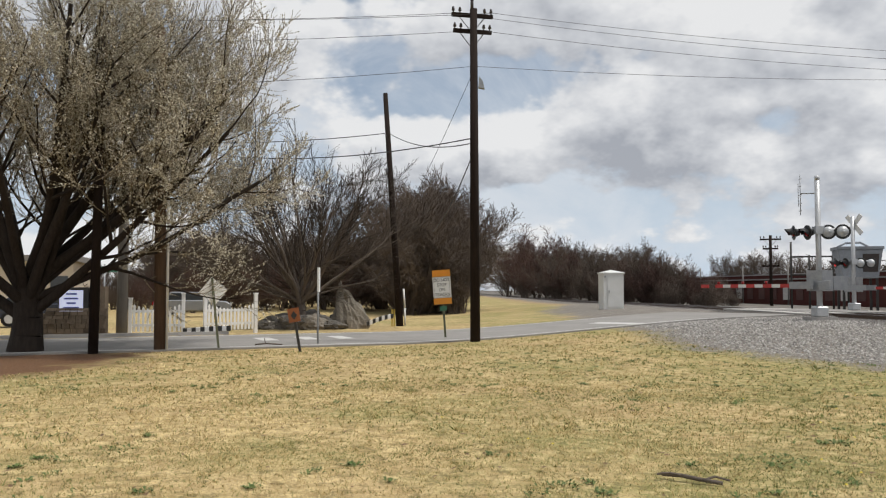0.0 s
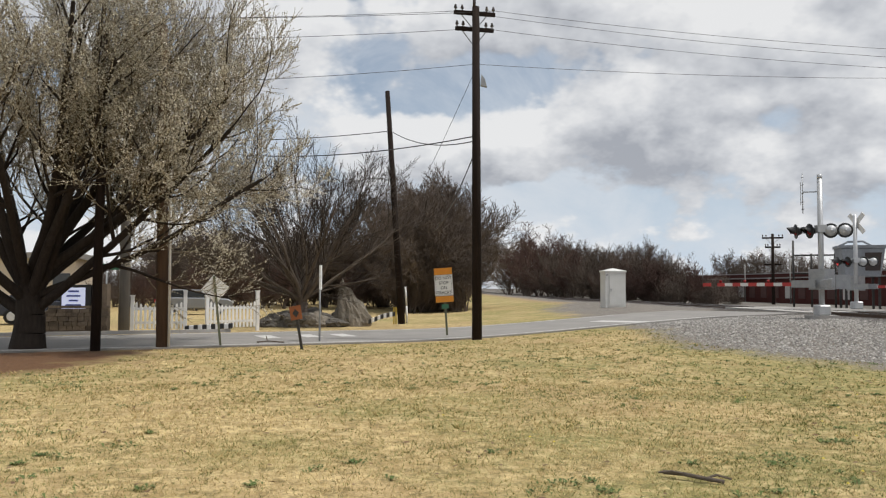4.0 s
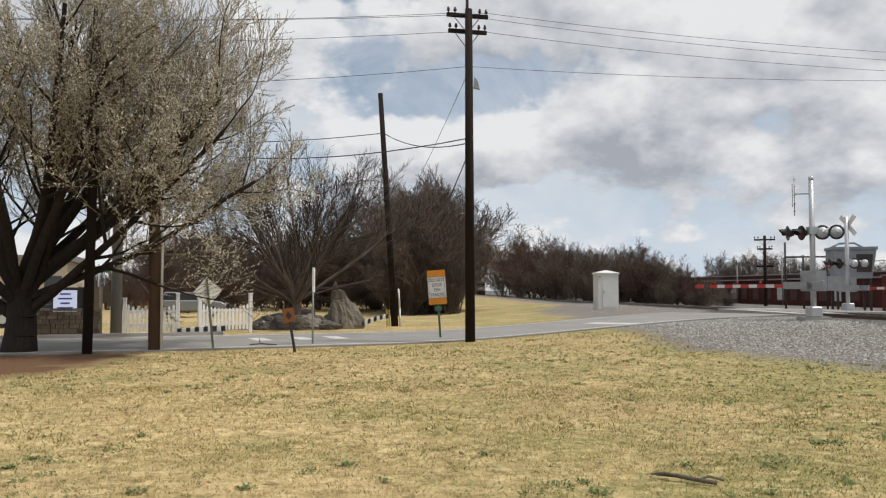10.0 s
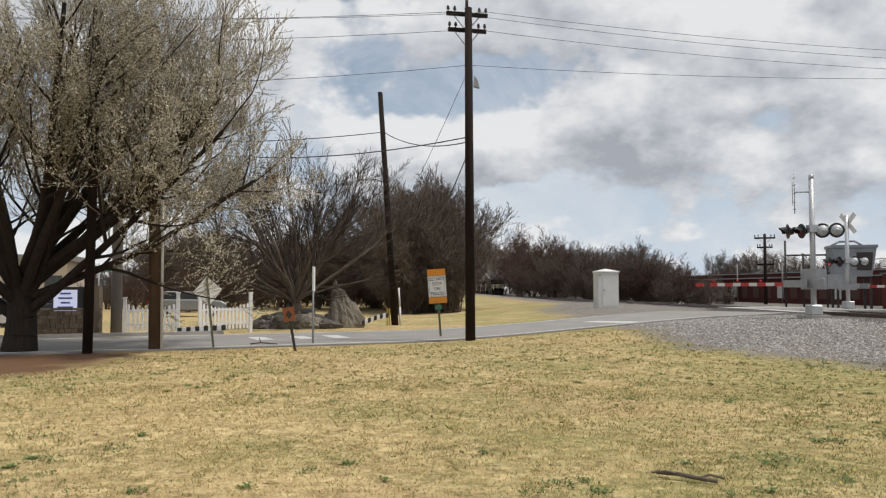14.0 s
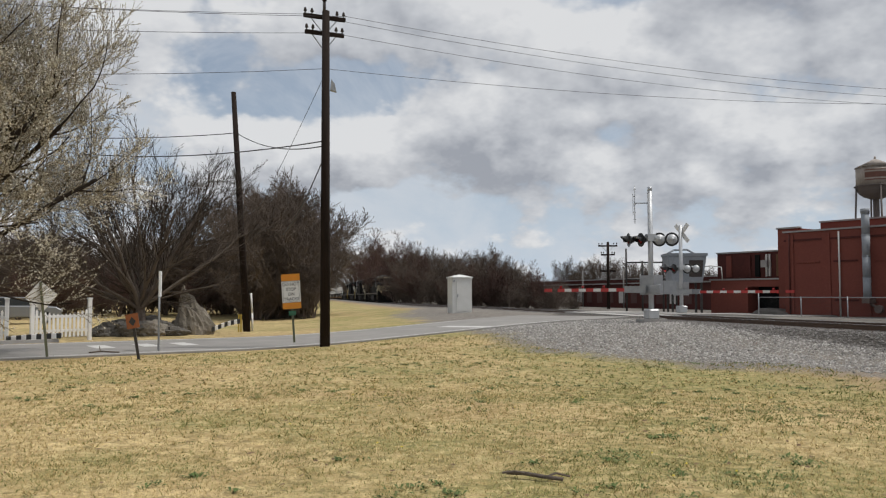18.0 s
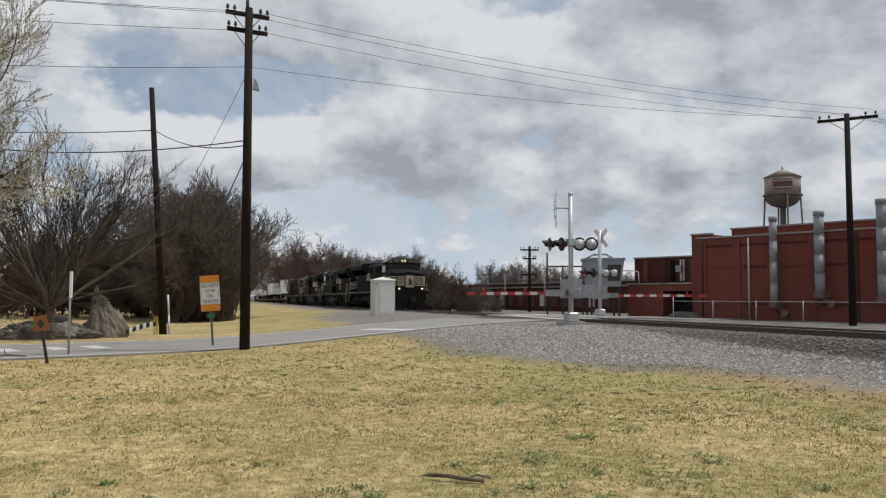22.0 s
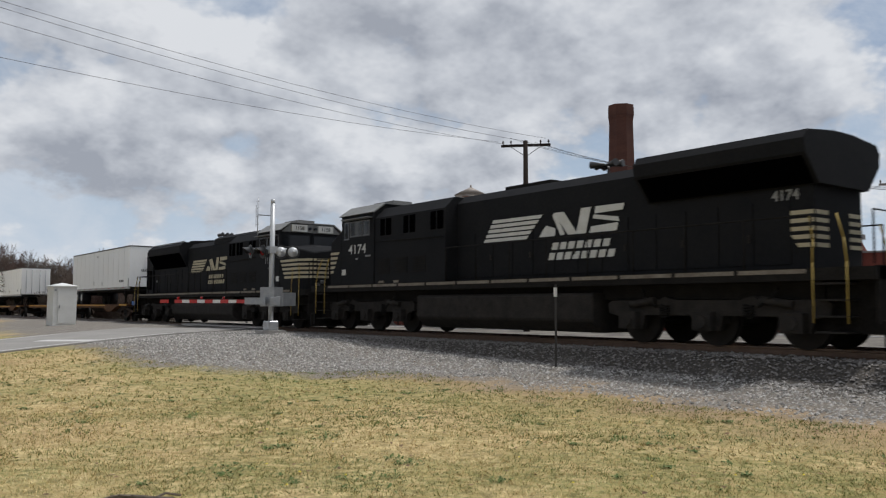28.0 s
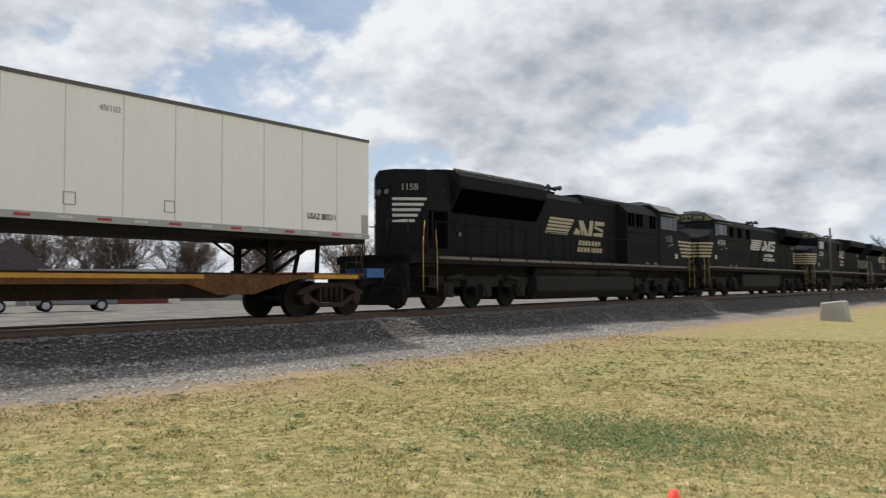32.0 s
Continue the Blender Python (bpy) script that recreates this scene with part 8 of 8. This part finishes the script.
def grass_edge(x, y):
    """Lawn only: true where grass grows."""
    if x > 11.6 + 1.2 * noise.noise((x * 0.4, y * 0.4, 7)):
        return False
    if y > 14 and x > 11.6 - 5.0 * smooth(14, 22, y) + 1.0 * noise.noise((x * 0.5, y * 0.5, 2)):
        return False
    if road_w(x, y) > -0.45:
        return False
    if math.hypot(x + 12.5, y - 19) < 5.2 + 1.2 * noise.noise((x * 0.6, y * 0.6, 1)):
        return False
    return True


def build_grass():
    rng = random.Random(2)
    vs, fs = [], []
    made = 0
    for ring, (r0, r1, count, hgt, wid) in enumerate(((5.0, 9.5, 78000, 0.032, 0.0042), (9.5, 15.0, 72000, 0.038, 0.0065), (15.0, 27.0, 60000, 0.046, 0.011))):
        for _ in range(count):
            r = math.sqrt(rng.uniform(r0 * r0, r1 * r1))
            h = rng.uniform(-36, 176)
            x, y = r * math.sin(radians(h)), r * math.cos(radians(h))
            if not grass_edge(x, y):
                continue
            thin = noise.noise((x * 0.9, y * 0.9, 5)) + 0.6 * noise.noise((x * 3, y * 3, 5))
            if rng.random() > 0.72 + 0.5 * thin:
                continue
            z = ground_z(x, y) - 0.008
            tuft = 1.0 + 0.9 * max(0, noise.noise((x * 1.7, y * 1.7, 9)) - 0.1)
            for _k in range(3):
                px, py = x + rng.gauss(0, 0.02), y + rng.gauss(0, 0.02)
                hh = hgt * rng.uniform(0.5, 1.4) * tuft
                a = rng.uniform(0, 6.283)
                w = wid * rng.uniform(0.6, 1.3)
                lx, ly = rng.gauss(0, 0.75) * hh, rng.gauss(0, 0.75) * hh
                o = len(vs)
                vs += [(px - w * math.cos(a), py - w * math.sin(a), z), (px + w * math.cos(a), py + w * math.sin(a), z), (px + lx, py + ly, z + hh)]
                fs.append((o, o + 1, o + 2))
    me = bpy.data.meshes.new("grass")
    me.from_pydata(vs, [], fs)
    me.materials.append(blades_material())
    tagged(new("grass", me), "short dry winter grass with straw and green blades", "grass", kind="stuff")


PEBBLE = ((0, 0, 1), (1, 0, 0.1), (0.2, 1, 0), (-1, 0.1, 0.05), (-0.1, -1, 0), (0, 0, -0.6))
PEB_F = ((0, 1, 2), (0, 2, 3), (0, 3, 4), (0, 4, 1), (5, 2, 1), (5, 3, 2), (5, 4, 3), (5, 1, 4))


def stones(name, label, spots, material):
    rng = random.Random(len(spots))
    P = np.array(PEBBLE)
    vs, fs = [], []
    for x, y, z, s in spots:
        a = rng.uniform(0, 6.283)
        ca, sa = math.cos(a), math.sin(a)
        o = len(vs)
        for p in PEBBLE:
            k = s * rng.uniform(0.65, 1.25)
            px, py, pz = p[0] * k, p[1] * k * 0.8, p[2] * k * 0.7
            vs.append((x + px * ca - py * sa, y + px * sa + py * ca, z + pz))
        fs += [tuple(o + i for i in f) for f in PEB_F]
    me = bpy.data.meshes.new(name)
    me.from_pydata(vs, [], fs)
    me.materials.append(material)
    return tagged(new(name, me), label, "gravel", kind="stuff")


def build_stones():
    rng = random.Random(6)
    dark = mat("ballast_stone", (0.25, 0.235, 0.22), 0.95, col2=(0.11, 0.10, 0.094), scale=9, fine=60, bump=0.3, island=0.55)
    pale = mat("pale_gravel", (0.60, 0.575, 0.54), 0.95, col2=(0.30, 0.28, 0.255), scale=9, fine=60, bump=0.3, island=0.75)
    spots = []
    while len(spots) < 26000:
        y = rng.uniform(-42, 34) if rng.random() < 0.85 else rng.uniform(34, 70)
        x = rng.uniform(13.55, 15.75) if rng.random() < 0.8 else rng.uniform(15.75, 18.3)
        if -0.3 < road_w(x, y) < ROAD_W + 0.3:
            continue
        if x < 13.9 and rng.random() > (x - 13.45) * 2.2:
            continue
        spots.append((x, y, ground_z(x, y) + rng.uniform(-0.005, 0.03), rng.uniform(0.025, 0.055)))
    stones("ballast", "dark grey-brown crushed stone track ballast", spots, dark)
    spots = []
    while len(spots) < 52000:
        y = rng.uniform(-30, 31)
        x = rng.uniform(5.5, 14.0)
        if grass_edge(x, y) or road_w(x, y) > -0.15:
            continue
        inner = x - 11.6 + 5.0 * smooth(14, 22, y) + 1.3 * noise.noise((x * 0.7, y * 0.7, 4))
        if rng.random() > smooth(-0.8, 1.8, inner) + 0.06:
            continue
        spots.append((x, y, ground_z(x, y) + rng.uniform(-0.012, 0.014), rng.choice((0.014, 0.018, 0.024, 0.032, 0.045)) * rng.uniform(0.8, 1.2)))
    stones("gravel", "pale grey gravel between lawn and ballast", spots, pale)


def build_litter():
    rng = random.Random(15)
    leaf = mat("dead_leaf", (0.20, 0.125, 0.07), 0.9, col2=(0.10, 0.065, 0.04), scale=20, bump=0.2, island=0.4)
    vs, fs = [], []
    for _ in range(2600):
        r = math.sqrt(rng.uniform(25, 24 * 24))
        h = rng.uniform(-36, 176)
        x, y = r * math.sin(radians(h)), r * math.cos(radians(h))
        if road_w(x, y) > -0.4 or x > 12.5:
            continue
        z = ground_z(x, y) + rng.uniform(0.015, 0.045)
        s = rng.uniform(0.012, 0.035)
        a = rng.uniform(0, 6.28)
        o = len(vs)
        for k in range(4):
            b = a + k * 1.57
            vs.append((x + s * math.cos(b) * (1.4 if k % 2 else 0.8), y + s * math.sin(b) * (1.4 if k % 2 else 0.8), z + rng.uniform(0, 0.02)))
        fs.append((o, o + 1, o + 2, o + 3))
    me = bpy.data.meshes.new("dead_leaves")
    me.from_pydata(vs, [], fs)
    me.materials.append(leaf)
    tagged(new("dead_leaves", me), "scattered brown dead leaves on the lawn", "leaf litter", kind="stuff")
    # green weeds in flat clumps
    weed = mat("green_weed", (0.06, 0.105, 0.02), 0.8, col2=(0.125, 0.165, 0.04), scale=12, bump=0.1, island=0.35)
    vs, fs = [], []
    for _ in range(1500):
        r = math.sqrt(rng.uniform(36, 22 * 22))
        h = rng.uniform(-34, 172)
        cx, cy = r * math.sin(radians(h)), r * math.cos(radians(h))
        if not grass_edge(cx, cy):
            continue
        n = rng.randint(6, 34)
        sp = rng.choice((0.03, 0.05, 0.08, 0.14))
        if noise.noise((cx * 0.35, cy * 0.35, 3)) + 0.012 * cx < rng.uniform(-0.45, 0.25):
            continue
        for _k in range(n):
            x, y = cx + rng.gauss(0, sp), cy + rng.gauss(0, sp)
            z = ground_z(x, y)
            a, s = rng.uniform(0, 6.28), rng.uniform(0.02, 0.05)
            o = len(vs)
            vs += [(x, y, z), (x + s * math.cos(a) - 0.3 * s * math.sin(a), y + s * math.sin(a) + 0.3 * s * math.cos(a), z + s * 0.7), (x + 1.7 * s * math.cos(a), y + 1.7 * s * math.sin(a), z + s * 0.6), (x + s * math.cos(a) + 0.3 * s * math.sin(a), y + s * math.sin(a) - 0.3 * s * math.cos(a), z + s * 0.7)]
            fs.append((o, o + 1, o + 2, o + 3))
    # the larger dark green patch on the right
    for _k in range(5200):
        x, y = 3.9 + rng.gauss(0, 1.0), -8.4 + rng.gauss(0, 0.75)
        z = ground_z(x, y)
        a, s = rng.uniform(0, 6.28), rng.uniform(0.02, 0.045)
        o = len(vs)
        vs += [(x, y, z), (x + s * math.cos(a) - 0.3 * s * math.sin(a), y + s * math.sin(a) + 0.3 * s * math.cos(a), z + s * 0.7), (x + 1.7 * s * math.cos(a), y + 1.7 * s * math.sin(a), z + s * 0.6), (x + s * math.cos(a) + 0.3 * s * math.sin(a), y + s * math.sin(a) - 0.3 * s * math.cos(a), z + s * 0.7)]
        fs.append((o, o + 1, o + 2, o + 3))
    me = bpy.data.meshes.new("weeds")
    me.from_pydata(vs, [], fs)
    me.materials.append(weed)
    tagged(new("weeds", me), "low green weeds in clumps in the lawn", "weeds", kind="stuff")
    yel = mat("dandelion_yellow", (0.80, 0.62, 0.03), 0.7, scale=10, bump=0)
    vs, fs = [], []
    for _ in range(90):
        r = math.sqrt(rng.uniform(36, 15 * 15))
        h = rng.uniform(0, 150)
        x, y = r * math.sin(radians(h)), r * math.cos(radians(h))
        if not grass_edge(x, y):
            continue
        z, s, o = ground_z(x, y) + 0.04, 0.014, len(vs)
        vs += [(x + s * math.cos(k * 1.047), y + s * math.sin(k * 1.047), z) for k in range(6)] + [(x, y, z + 0.012)]
        fs += [(o + k, o + (k + 1) % 6, o + 6) for k in range(6)]
    me = bpy.data.meshes.new("dandelions")
    me.from_pydata(vs, [], fs)
    me.materials.append(yel)
    tagged(new("dandelions", me), "small yellow dandelion flowers in the lawn", "flowers", kind="stuff")
    # fallen stick
    b = thing("fallen_branch", at_heading(17.2, 7.4, 0.02), "small grey fallen branch lying on the lawn", "branch")
    bm = bm_()
    pipe(bm, [(-0.20, 0.16, 0.03), (-0.06, 0.04, 0.04), (0.08, -0.08, 0.03), (0.22, -0.16, 0.02)], 0.019, 6)
    pipe(bm, [(-0.06, 0.04, 0.04), (-0.16, 0.05, 0.06), (-0.26, 0.10, 0.04)], 0.011, 5)
    pipe(bm, [(0.08, -0.08, 0.03), (0.20, -0.04, 0.05), (0.32, -0.06, 0.02)], 0.010, 5)
    part("stem", bm, BARK_PALE, b)
    # bits of driftwood by the road
    for h, r in ((-11.4, 24.6),):
        b = thing("fallen_branch", at_heading(h, r, 0.03), "small pale branch lying at the road edge", "branch")
        bm = bm_()
        pipe(bm, [(-0.4, 0, 0.03), (-0.1, 0.05, 0.06), (0.4, 0.0, 0.03)], 0.022, 6)
        pipe(bm, [(-0.1, 0.05, 0.06), (-0.15, 0.1, 0.2)], 0.014, 5)
        part("stem", bm, BARK_PALE, b)


build_grass()
build_stones()
build_litter()


def motions():
    ts = [0, 0.05] + list(range(1, 32)) + [31.5, 31.8, 31.9, 31.95, 32.0]
    for ob, u, turn in cars:
        walk(ob, [(t, train_row(t, u) @ pose(0, 0, 0, 0, 0, turn)) for t in ts])


motions()
